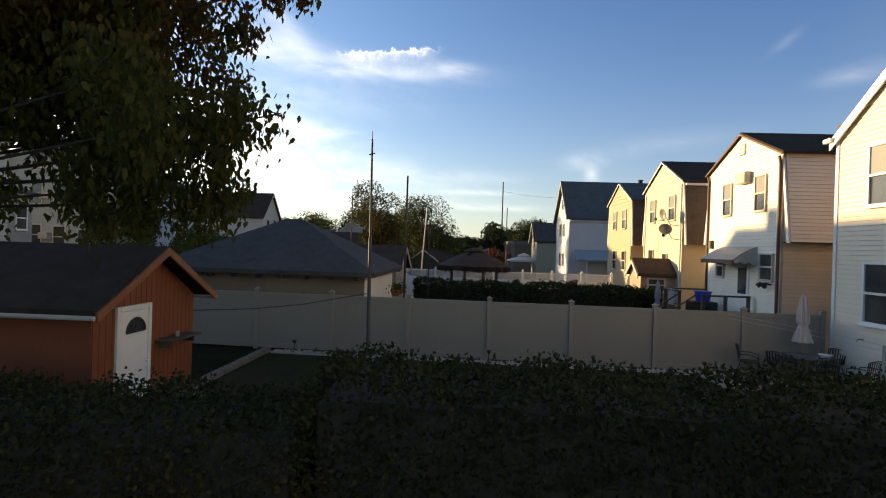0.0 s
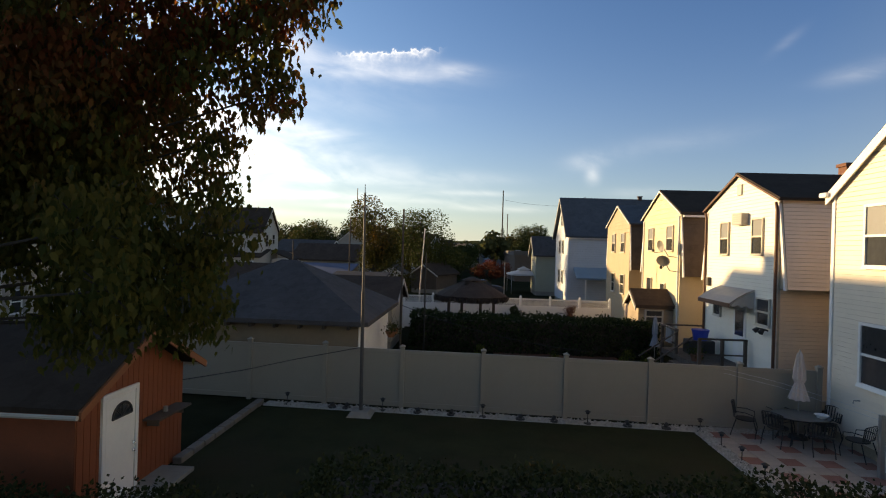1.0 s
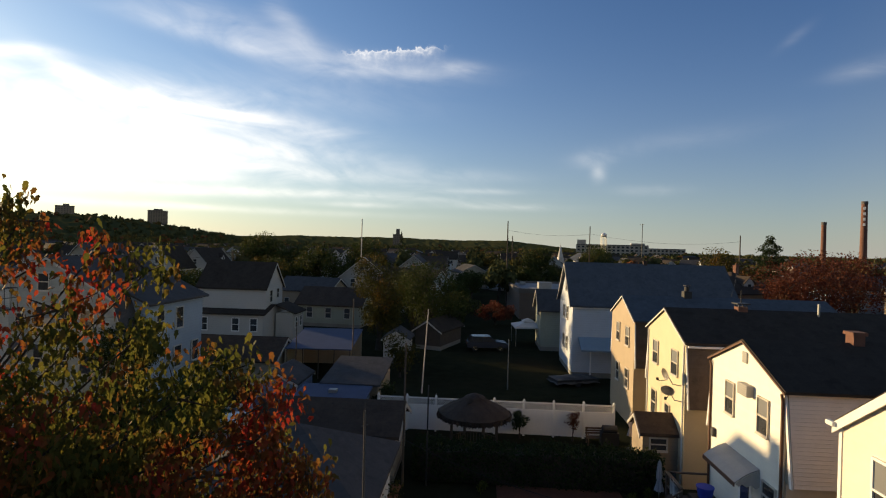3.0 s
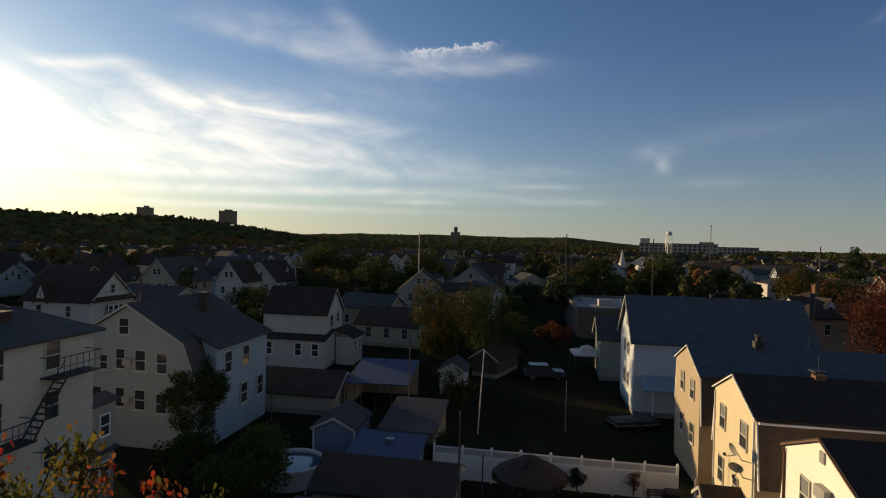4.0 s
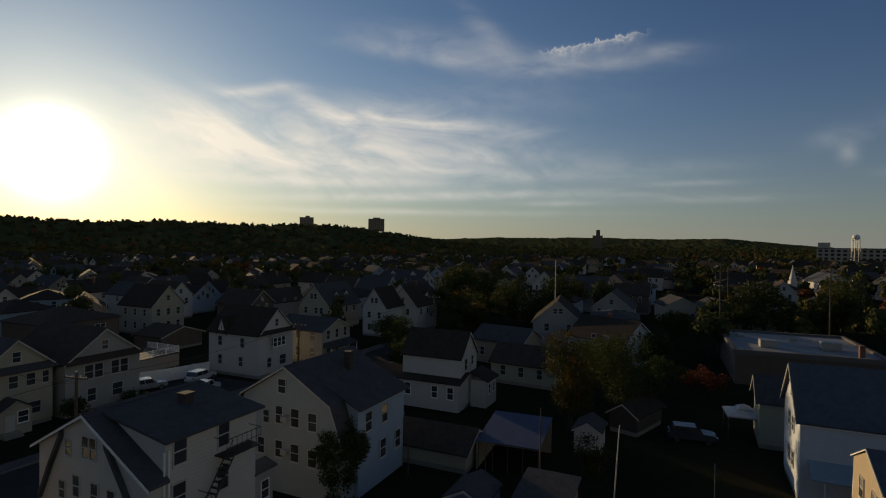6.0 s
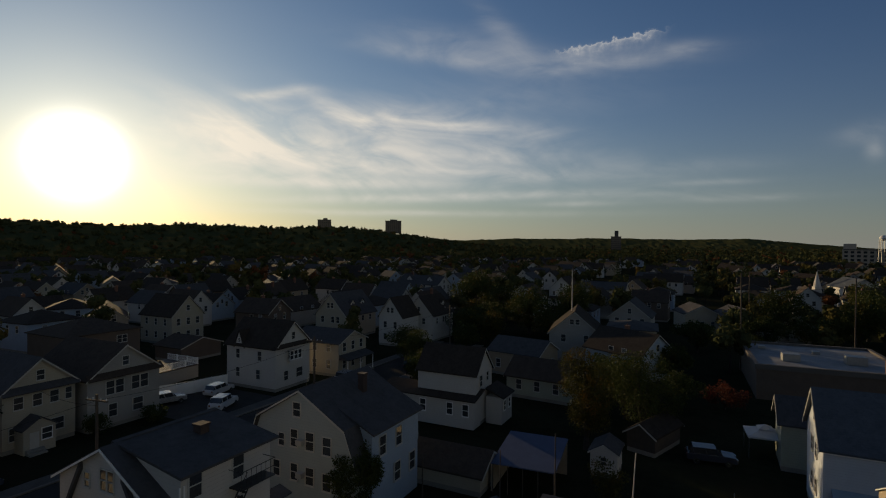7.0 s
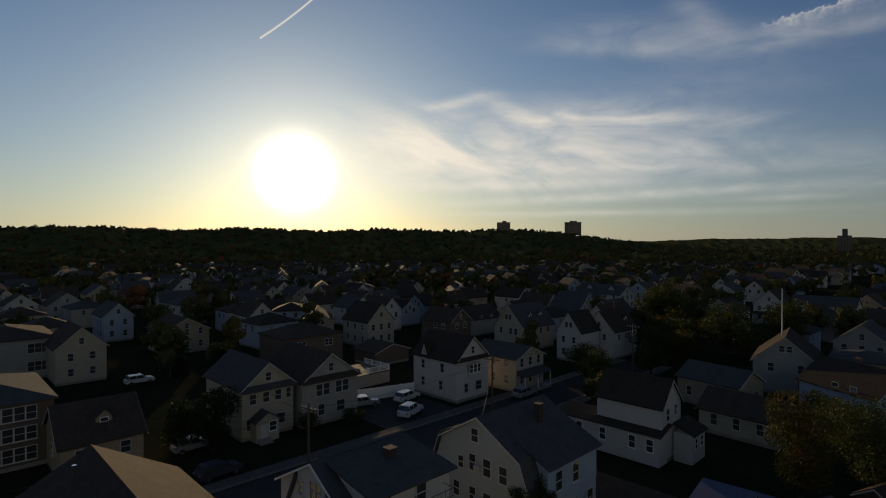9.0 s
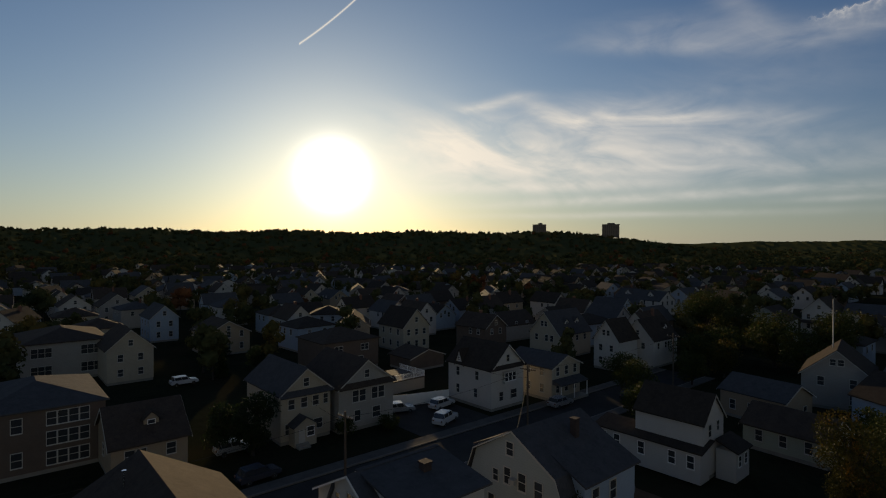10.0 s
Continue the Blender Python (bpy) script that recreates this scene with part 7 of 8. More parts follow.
for s in (-1.3, 1.3):
    bm = prism(bmesh.new(), [(0, 3.7), (-0.3, 3.58), (-0.6, 3.4), (-0.83, 3.2), (-0.72, 3.12), (-0.6, 3.2), (-0.45, 3.1), (-0.3, 3.18), (-0.15, 3.06), (0, 3.14)], s - 0.015, s + 0.015)
    part("side_panel", bm, M_TRIM_DULL, aw, "scalloped pale side panel")
part("valance", boxes((-0.88, -0.852, -1.3, 1.3, 3.1, 3.25)), M_GABLE_BROWN, aw, "brown awning valance")
for s in (-1, 1):
    bm = tube(bmesh.new(), [(-0.07, 18.75 - WM + s * 0.12, 2.45), (-0.25, 18.75 - WM + s * 0.15, 2.5)], 0.03)
    rod(bm, (-0.25, 18.75 - WM + s * 0.15, 2.5), (-0.36, 18.75 - WM + s * 0.2, 2.38), 0.06, 0.09, 10)
    part("floodlight", bm, M_IRON, w_house, "black twin floodlight")
part("chimney", boxes((3.65, 4.05, -0.22, 0.22, 7.4, 8.38), (3.59, 4.11, -0.28, 0.28, 8.38, 8.5)), M_BRICK, w_house)
part("chimney", boxes((YCH - 0.24, YCH + 0.24, -0.24, 0.24, 7.6, 8.5), bevel=0.01), M_BRICK, y_house)
part("chimney_cap", boxes((YCH - 0.33, YCH + 0.33, -0.33, 0.33, 8.64, 8.7), *[(YCH + a * 0.2 - 0.02, YCH + a * 0.2 + 0.02, b * 0.2 - 0.02, b * 0.2 + 0.02, 8.5, 8.65) for a in (-1, 1) for b in (-1, 1)]), M_IRON, y_house, "flat black chimney cap")
part("antenna_mast", rod(bmesh.new(), (YCH, 0, 8.68), (YCH, 0, 9.35), 0.025, n=6), M_IRON, y_house, "thin dark antenna mast")
part("chimney", boxes((-0.16, 0.16, -0.06, 0.26, 9.6, 10.3), (-0.2, 0.2, -0.1, 0.3, 10.3, 10.4)), M_BRICK_DARK, b_house)
part("vent_pipe", rod(bmesh.new(), (7.4, -0.4, 7.7), (7.4, -0.4, 8.8), 0.06, n=8), M_STEEL, y_house)
bm = boxes((3.9, 4.4, -0.25, 0.25, 7.6, 8.65))
rod(bm, (4.15, 0, 8.65), (4.15, 0, 8.95), 0.16, 0.16, 10)
rod(bm, (4.15, 0, 9.0), (4.15, 0, 9.06), 0.24, 0.24, 10)
part("chimney", bm, M_IRON, t_house, "dark capped chimney")
YM = (26.35 + 31.95) / 2


def dish(parent, y, z, turn, tip, mat):
    bm = bmesh.new()
    n, rg = 20, 6
    prev = None
    for k in range(rg + 1):
        r = 0.29 * k / rg
        rw = [bm.verts.new((r * 1.12 * math.cos(a), -0.09 + 0.09 * (k / rg) ** 2 * -1 + 0.09, r * math.sin(a))) for a in [2 * math.pi * q / n for q in range(n)]] if k else [bm.verts.new((0, 0, 0))]
        if prev:
            for q in range(n):
                if len(prev) == 1:
                    bm.faces.new((prev[0], rw[q], rw[(q + 1) % n]))
                else:
                    bm.faces.new((prev[q], rw[q], rw[(q + 1) % n], prev[(q + 1) % n]))
        prev = rw
    bmesh.ops.solidify(bm, geom=bm.faces[:], thickness=0.015)
    d = part("satellite_dish", bm, mat, parent, "round satellite dish on an arm")
    d.matrix_basis = pose(-0.75, y, z, tip, 0, turn)
    bm = tube(bmesh.new(), [(-0.05, y - 0.1, z - 0.55), (-0.45, y, z - 0.5), (-0.72, y, z - 0.05)], 0.025)
    part("mast", bm, M_STEEL, parent)
    bm = tube(bmesh.new(), [(0, -0.02, -0.3), (0, -0.45, -0.25), (0, -0.5, -0.15)], 0.018)
    box(bm, -0.05, 0.05, -0.56, -0.46, -0.2, -0.08)
    part("feed_arm", bm, M_IRON, d)


dish(y_house, 26.85 - YM, 5.35, -80, 12, M_AWNING)
dish(y_house, 26.6 - YM, 4.65, -35, 25, M_AWNING)
for yy in (26.5, 31.8):
    part("downspout", tube(bmesh.new(), [(-0.1, yy - YM, 6.8), (-0.1, yy - YM, 0.2)], 0.045, 8), M_TRIM, y_house)
part("gutter", boxes((0.0, 12.5, -2.98, -2.86, 6.74, 6.84)), M_TRIM, y_house, "white eave gutter")
part("gutter", boxes((3.62, 3.78, -7.0, 7.2, 6.10, 6.22)), M_TRIM, b_house, "white eave gutter")
NM = (YN0 + YN1) / 2
part("gutter_end", boxes((-0.3, -0.16, YN1 - NM - 0.02, YN1 - NM + 0.3, 6.62, 6.75), bevel=0.02), M_TRIM, n_house, "white gutter end")
part("corner_trim", boxes((-0.1, -0.045, YN1 - NM - 0.1, YN1 - NM + 0.02, 0.3, 6.7)), M_TRIM, n_house)
part("tap", tube(bmesh.new(), [(-0.05, 14.2 - NM, 1.35), (-0.22, 14.2 - NM, 1.35), (-0.24, 14.2 - NM, 1.28)], 0.02), M_STEEL, n_house, "wall tap")
# lean-to porch and pipe of the pale blue house
bm = prism(bmesh.new(), [(3.61, 3.4), (5.3, 2.6), (5.3, 2.75), (3.61, 3.6)], -6.6, 0.4)
part("porch_roof", bm, M_AWNING_BLUE, b_house).matrix_basis = pose(0, 0, 0)
for yy in (-5.8, -2.4, 0.8):
    part("post", boxes((5.1, 5.2, yy - 0.05, yy + 0.05, 0, 2.65)), M_TRIM, b_house)

# ---- neighbouring garden ----
deck = thing("deck", 9.4, 21.6, 0, 0, "weathered grey wooden deck with rails and stairs", "deck")
part("frame", boxes((-1.05, 0.66, -1.9, 1.9, 0.75, 0.93)), M_WOOD, deck)
for i in range(13):
    part("plank", boxes((-1.05, 0.66, -1.9 + i * 0.293, -1.9 + i * 0.293 + 0.28, 0.935, 0.97)), M_WOOD, deck)
for x, y in ((-1.0, -1.85), (-1.0, 0.3), (-1.0, 1.85), (0.6, -1.85), (-0.2, -1.85)):
    part("post", boxes((x - 0.05, x + 0.05, y - 0.05, y + 0.05, 0, 1.95)), M_WOOD, deck)
for spec in ((-1.08, -0.92, 0.3, 1.9, 1.9, 1.96), (-1.0, 0.66, -1.9, -1.8, 1.9, 1.96), (-1.0, 0.66, 1.8, 1.9, 1.9, 1.96), (-1.03, -0.97, 0.3, 1.9, 1.35, 1.4), (-1.0, 0.66, -1.87, -1.82, 1.35, 1.4)):
    part("rail", boxes(spec), M_WOOD, deck)
for k in range(5):
    part("step", boxes((-1.35 - k * 0.27, -1.06 - k * 0.27, -1.2, 0.1, 0.72 - k * 0.18, 0.76 - k * 0.18)), M_WOOD, deck)
for yy in (-1.25, 0.15):
    bm = bmesh.new()
    tube(bm, [(-1.0, yy, 1.9), (-2.5, yy, 0.85)], 0.03, 6)
    part("stair_rail", bm, M_WOOD, deck, "worn stair handrail")
    part("stringer", tube(bmesh.new(), [(-1.0, yy, 0.8), (-2.45, yy, -0.05)], 0.06, 4), M_WOOD, deck)
bm = rod(bmesh.new(), (0, 0, 0), (0, 0, 0.38), 0.26, 0.32, 20)
rod(bm, (0, 0, 0.38), (0, 0, 0.42), 0.34, 0.34, 20)
solo("plastic_barrel", bm, M_BLUE, 9.45, 22.2, 1.52, label="bright blue plastic tub on a deck stand", category="tub")
solo("storage_chest", boxes((-0.5, 0.5, -0.35, 0.35, 0, 0.55), bevel=0.03), M_IRON, 9.4, 22.2, 0.97, label="dark storage chest on the wooden deck", category="chest")
for i, (x, y) in enumerate(((8.6, 20.6), (8.9, 20.9), (8.2, 20.2))):
    pt = thing("flower_pot", x, y, 0.97 if x > 8.4 else 0.0, 0, "clay flower pot with a small plant", "flower pot", "pots on the deck")
    part("pot", rod(bmesh.new(), (0, 0, 0), (0, 0, 0.25), 0.11, 0.16, 14), M_BRICK, pt)
    part_data("plant", leaf_mesh("plant", np.random.default_rng(i).normal(size=(90, 3)) * 0.11 + np.array([0, 0, 0.38]), 0.1, M_LEAF_GREEN), None, pt)
tw_ = bmesh.new()
bmesh.ops.create_grid(tw_, x_segments=10, y_segments=6, size=0.5)
for v in tw_.verts:
    a = v.co.x
    v.co = Vector((0.04 * math.sin(a * 14) + (0.05 if v.co.y > 0 else -0.05), a * 0.7, -abs(v.co.y) * 1.3))
bmesh.ops.solidify(tw_, geom=tw_.faces[:], thickness=0.01)
solo("towel", tw_, M_TARP, 8.4, 22.6, 1.97, label="pale towel hung over the deck rail", category="towel")
hatch = thing("cellar_hatch", 9.55, 18.9, 0, 0, "pale sloping metal cellar hatch", "hatch")
part("door", prism(bmesh.new(), [(-0.75, 0.15), (0.5, 0.15), (0.5, 0.75), (-0.75, 0.25)], -0.65, 0.65), M_TARP, hatch)
part("frame", boxes((-0.85, 0.52, -0.75, 0.75, 0, 0.15)), M_CONCRETE, hatch)
closed_umbrella(8.27, 24.0, 0.0, 2.2, M_UMBRELLA_BLUE, "closed grey-blue garden umbrella before the hedge", 0.14)
solo("planting_bed", boxes((1.3, 7.0, 22.9, 25.6, -0.05, 0.05)), M_SOIL, label="bare red-brown garden bed", category="garden bed", kind="structure")
solo("blue_cover", rod(bmesh.new(), (0, 0, 0), (0, 0, 0.26), 0.36, 0.24, 14), M_BLUE, 4.0, 21.4, 0, label="blue plastic cover on the garden ground", category="cover")
pt = thing("flower_pot", 0.23, 22.0, 0, 0, "white plastic flower pot on the ground", "flower pot")
part("pot", rod(bmesh.new(), (0, 0, 0), (0, 0, 0.35), 0.13, 0.18, 14), M_TARP, pt)
for i, (x, y) in enumerate(((2.4, 22.7), (6.6, 22.8), (3.6, 22.6), (5.6, 22.6), (0.6, 24.8), (7.2, 24.0), (8.2, 25.1))):
    tree(x, y, 0.5 + 0.12 * (i % 3), 0.32, M_LEAF_BRIGHT, "small leafy garden plant in a bed", n=320, size=0.09, seed=300 + i, base=0.05, cat="plant", group="garden plants", balls=6)

# flowers along the bed, a bench and chairs by the lattice fence
for i, (x, y) in enumerate(((1.7, 22.75), (4.4, 22.7), (5.0, 22.75), (6.1, 22.7), (6.9, 22.8))):
    fl_ = thing("flower_clump", x, y, 0.05, 40 * i, "low clump of small yellow garden flowers", "flowers", "flowers along the bed")
    fgn = np.random.default_rng(500 + i)
    part_data("foliage", leaf_mesh("foliage", fgn.normal(size=(160, 3)) * np.array([0.16, 0.14, 0.07]) + np.array([0, 0, 0.12]), 0.09, M_LEAF_GREEN, gen=fgn), None, fl_)
    part_data("blossom", leaf_mesh("blossom", fgn.normal(size=(60, 3)) * np.array([0.17, 0.15, 0.05]) + np.array([0, 0, 0.24]), 0.05, M_PETAL, gen=fgn), None, fl_)
bench = thing("garden_bench", 7.3, 31.7, 0, 4, "brown slatted wooden bench by the lattice fence", "bench")
for k in range(4):
    part("seat_slat", boxes((-0.6, 0.6, -0.22 + 0.12 * k, -0.12 + 0.12 * k, 0.42, 0.45), bevel=0.006), M_BENCH, bench)
for k in range(3):
    part("back_slat", boxes((-0.6, 0.6, 0.24, 0.27, 0.55 + 0.14 * k, 0.65 + 0.14 * k), bevel=0.006), M_BENCH, bench)
for x in (-0.52, 0.52):
    part("leg", boxes((x - 0.03, x + 0.03, -0.2, -0.14, 0, 0.42)), M_BENCH, bench)
    part("leg", boxes((x - 0.03, x + 0.03, 0.2, 0.26, 0, 0.95)), M_BENCH, bench)
    part("arm", boxes((x - 0.03, x + 0.03, -0.2, 0.24, 0.62, 0.66)), M_BENCH, bench)
tub = thing("garden_tub", 7.55, 22.2, 0, 0, "round terracotta tub beside the deck stair", "flower pot")
part("tub", rod(bmesh.new(), (0, 0, 0), (0, 0, 0.34), 0.2, 0.27, 18), M_BRICK, tub)
part("rim", tube(bmesh.new(), [(0.27 * math.cos(a), 0.27 * math.sin(a), 0.34) for a in [2 * math.pi * k / 18 for k in range(19)]], 0.025, 6), M_BRICK, tub)
part_data("plant", leaf_mesh("plant", np.random.default_rng(62).normal(size=(150, 3)) * 0.13 + np.array([0, 0, 0.48]), 0.11, M_LEAF_GREEN), None, tub)

# lattice fence
lf = thing("lattice_fence", 0, 32.65, 0, 0, "white vinyl fence with lattice along its top", "fence")
lx = [6.72 + 1.77 * k for k in range(-7, 2)]
for x in lx:
    bm = boxes((-0.06, 0.06, -0.06, 0.06, 0, 2.1))
    bmesh.ops.create_cone(bm, cap_ends=True, segments=4, radius1=0.11, radius2=0.02, depth=0.12, matrix=Matrix.Translation((0, 0, 2.16)) @ Matrix.Rotation(radians(45), 4, "Z"))
    part("post", bm, M_WHITE, lf).matrix_basis = pose(x, 0, 0)
lat_mesh = None
for xa, xb in zip(lx[:-1], lx[1:]):
    L = xb - xa - 0.12
    part("panel", boxes((-L / 2, L / 2, -0.02, 0.02, 0.08, 1.52), (-L / 2, L / 2, -0.035, 0.035, 1.52, 1.6)), M_WHITE, lf).matrix_basis = pose((xa + xb) / 2, 0, 0)
    if lat_mesh is None:
        bm = boxes((-L / 2, L / 2, -0.03, 0.03, 1.96, 2.03))
        h = 0.36
        for s in (-1, 1):
            k = -L / 2 - h
            while k < L / 2:
                a0, a1 = max(k, -L / 2), min(k + h, L / 2)
                if a1 - a0 > 0.03:
                    za = 1.6 + (a0 - k if s > 0 else h - (a0 - k))
                    zb = 1.6 + (a1 - k if s > 0 else h - (a1 - k))
                    y = 0.006 * s
                    vs = [bm.verts.new(c) for c in ((a0, y, za - 0.022), (a1, y, zb - 0.022), (a1, y, zb + 0.022), (a0, y, za + 0.022))]
                    bm.faces.new(vs)
                k += 0.14
        lat_mesh = bpy.data.meshes.new("lattice")
        bm.to_mesh(lat_mesh)
        bm.free()
        lat_mesh.materials.append(M_WHITE)
    part_data("lattice", lat_mesh, None, lf, "", pose((xa + xb) / 2, 0, 0))

# gazebo
gz = thing("gazebo", 0.2, 28.9, 0, 0, "eight-sided gazebo with a brown thatched roof", "gazebo")
oct_ = [(1.3 * math.cos(math.pi / 8 + k * math.pi / 4), 1.3 * math.sin(math.pi / 8 + k * math.pi / 4)) for k in range(8)]
for x, y in oct_:
    part("post", boxes((x - 0.055, x + 0.055, y - 0.055, y + 0.055, 0, 2.5)), M_WOOD, gz)
part("floor", rod(bmesh.new(), (0, 0, 0), (0, 0, 0.18), 1.5, 1.5, 8), M_WOOD, gz)
bm = bmesh.new()
prev = None
for r, z in ((1.85, 2.36), (1.9, 2.46), (1.35, 2.78), (0.75, 3.05), (0.42, 3.2)):
    rw = [bm.verts.new((r * (1 + 0.02 * math.sin(q * 5)) * math.cos(a), r * (1 + 0.02 * math.sin(q * 5)) * math.sin(a), z + 0.02 * math.sin(q * 3))) for q, a in enumerate([math.pi / 8 + 2 * math.pi * q / 32 for q in range(32)])]
    if prev:
        for q in range(32):
            bm.faces.new((prev[q], prev[(q + 1) % 32], rw[(q + 1) % 32], rw[q]))
    prev = rw
bm.faces.new(prev)
part("roof", bm, M_THATCH, gz)
part("cupola", rod(bmesh.new(), (0, 0, 3.24), (0, 0, 3.42), 0.58, 0.14, 8), M_THATCH, gz)
part("cupola_base", rod(bmesh.new(), (0, 0, 3.1), (0, 0, 3.25), 0.4, 0.4, 8), M_WOOD, gz)
tg = np.random.default_rng(77)
ta = tg.uniform(0, 2 * np.pi, 900)
tr_ = np.where(np.arange(900) % 3 == 0, tg.uniform(0.5, 1.85, 900), tg.uniform(1.78, 1.92, 900))
tz = np.where(tr_ > 1.7, 2.44, 3.24 - (tr_ - 0.4) * 0.53)
part_data("thatch_fringe", leaf_mesh("thatch_fringe", np.stack([tr_ * np.cos(ta), tr_ * np.sin(ta), tz], 1), 0.26, M_THATCH, droop=3.5, gen=tg), None, gz)
for k in range(8):
    a, b = oct_[k], oct_[(k + 1) % 8]
    bm = bmesh.new()
    for z in (2.35, 0.95, 0.35):
        rod(bm, (*a, z), (*b, z), 0.03, n=5)
    part("rail", bm, M_WOOD, gz)
    if k != 5:
        for q in range(1, 6):
            f = q / 6
            part("baluster", rod(bmesh.new(), (a[0] + (b[0] - a[0]) * f, a[1] + (b[1] - a[1]) * f, 0.35), (a[0] + (b[0] - a[0]) * f, a[1] + (b[1] - a[1]) * f, 0.95), 0.018, n=5), M_WOOD, gz)

# garden house by the yellow house
lodge = house(9.3, 27.9, 90, 1.8, 1.7, 2.38, 3.0, WALLS["tan"], M_ROOF_BROWN, "small tan garden house with white trimmed gable", windows=[("l", -0.1, 1.85, 0.75, 0.55)], over=0.18, cat="garden house")
grill = thing("barbecue", 8.0, 31.6, 0, 0, "dark barbecue grill beside the lattice fence", "grill")
part("cart", boxes((-0.5, 0.5, -0.25, 0.25, 0.1, 0.8)), M_IRON, grill)
part("lid", rod(bmesh.new(), (-0.4, 0, 0.95), (0.4, 0, 0.95), 0.24, 0.24, 14), M_IRON, grill)
closed_umbrella(9.1, 31.2, 0.0, 2.1, M_UMBRELLA, "closed beige umbrella beside the grill", 0.15)
tree(2.9, 32.1, 1.9, 0.55, M_LEAF_DARK, "thin climbing shrub on the lattice fence", n=900, size=0.12, seed=70, base=0.4, cat="shrub", balls=8)
tree(6.0, 32.1, 2.0, 0.45, M_LEAF_RUST, "dry brown shrub on the lattice fence", n=500, size=0.1, seed=71, base=0.3, cat="shrub", balls=8)

# garages and sheds
gar = house(-6.85, 20.4, 0, 6.8, 6.2, 2.35, 4.3, M_STUCCO, M_ROOF_GREY, "beige stucco garage with a hipped shingle roof", windows=[], hip=True, over=0.4, cat="garage")
for i in range(14):
    part("board", boxes((3.402, 3.425, -3.05 + i * 0.435, -3.05 + i * 0.435 + 0.41, 0.1, 2.33)), M_WHITE, gar, "")
for i in range(9):
    part("rafter_end", boxes((-3.3 + i * 0.8, -3.22 + i * 0.8, -3.45, -3.1, 2.2, 2.32)), M_WOOD, gar)
for y in (-1.1, -0.3):
    bk = thing("hanging_basket", -2.85, 20.4 + y + 1.2, 1.45, 0, "brown hanging flower basket under the eave", "flower basket", "hanging baskets")
    part("bowl", rod(bmesh.new(), (0, 0, 0), (0, 0, 0.22), 0.12, 0.22, 14), M_SHED_TRIM, bk)
    part("chain", tube(bmesh.new(), [(0.2, 0, 0.2), (0, 0, 0.8), (-0.2, 0, 0.2)], 0.008, 4), M_IRON, bk)
    part_data("plant", leaf_mesh("plant", np.random.default_rng(int(y * 10) + 40).normal(size=(120, 3)) * np.array([0.14, 0.14, 0.08]) + np.array([0, 0, 0.3]), 0.09, M_LEAF_OLIVE), None, bk)
house(-6.9, 27.0, 90, 3.9, 6.8, 2.3, 3.25, WALLS["cream"], M_ROOF_BROWN, "low cream garage with a brown roof", windows=[], over=0.25, cat="garage")
sd = thing("metal_shed", -8.35, 31.7, 0, 2, "low shed with a pale flat metal roof", "shed")
part("wall", boxes((-2.0, 2.0, -1.75, 1.75, 0, 2.05)), WALLS["blue"], sd)
part("roof", prism(bmesh.new(), [(-1.95, 2.02), (1.95, 2.25), (1.95, 2.35), (-1.95, 2.12)], -2.2, 2.2), M_ROOF_METAL, sd).matrix_basis = pose(0, 0, 0, 0, 0, 90)
part("vent", boxes((-0.25, 0.25, 0.2, 0.6, 2.2, 2.45), bevel=0.02), M_STEEL, sd)
sd = thing("shed", -7.7, 36.2, 0, 0, "grey shed with a single sloping roof", "shed")
part("wall", boxes((-1.75, 1.75, -2.4, 2.4, 0, 2.3)), WALLS["tan"], sd)
part("roof", prism(bmesh.new(), [(-2.65, 2.3), (2.65, 2.95), (2.65, 3.07), (-2.65, 2.42)], -1.95, 1.95), M_ROOF_GREY, sd).matrix_basis = pose(0, 0, 0, 0, 0, 90)
bs = house(-12.5, 35.1, 0, 2.8, 3.3, 2.25, 2.95, M_SHED_BLUE, M_ROOF_GREY, "blue board shed with white corner trim", windows=[], over=0.15, cat="shed")
for x in (-1.4, 1.4):
    part("corner_trim", boxes((x - 0.05, x + 0.05, -1.69, -1.655, 0.1, 2.25)), M_TRIM, bs)
cp = thing("carport", -13.0, 46.8, 0, 4, "open carport with a blue-grey metal roof", "carport")
part("roof", prism(bmesh.new(), [(-3.2, 2.45), (3.2, 3.15), (3.2, 3.25), (-3.2, 2.55)], -2.75, 2.75), M_ROOF_METAL, cp).matrix_basis = pose(0, 0, 0, 0, 0, 90)
for x in (-2.6, -1.3, 0, 1.3, 2.6):
    part("post", boxes((x - 0.035, x + 0.035, -3.1, -3.03, 0, 2.45)), M_WOOD, cp)
part("back_wall", boxes((-2.7, 2.7, 2.9, 3.0, 0, 3.0)), WALLS["tan"], cp)
part("side_wall", prism(bmesh.new(), [(-3.0, 0), (2.9, 0), (2.9, 3.0), (-3.0, 2.35)], -0.05, 0.05), WALLS["cream"], cp).matrix_basis = pose(-2.75, 0, 0, 0, 0, 90)
house(-19.7, 44.4, 90, 4.8, 7.6, 1.75, 3.1, WALLS["cream"], M_ROOF_BROWN, "long low garage with a dark brown roof", windows=[], over=0.3, cat="garage")
pl = thing("swimming_pool", -14.0, 30.6, 0, 0, "round above-ground pool with a pale rim", "pool")
bm = bmesh.new()
bmesh.ops.create_cone(bm, cap_ends=False, segments=36, radius1=1.8, radius2=1.8, depth=1.1, matrix=Matrix.Translation((0, 0, 0.55)))
bmesh.ops.solidify(bm, geom=bm.faces[:], thickness=0.04)
part("wall", bm, M_TARP, pl)
part("water", rod(bmesh.new(), (0, 0, 0.1), (0, 0, 0.95), 1.75, 1.75, 36), M_POOL, pl)
bm = bmesh.new()
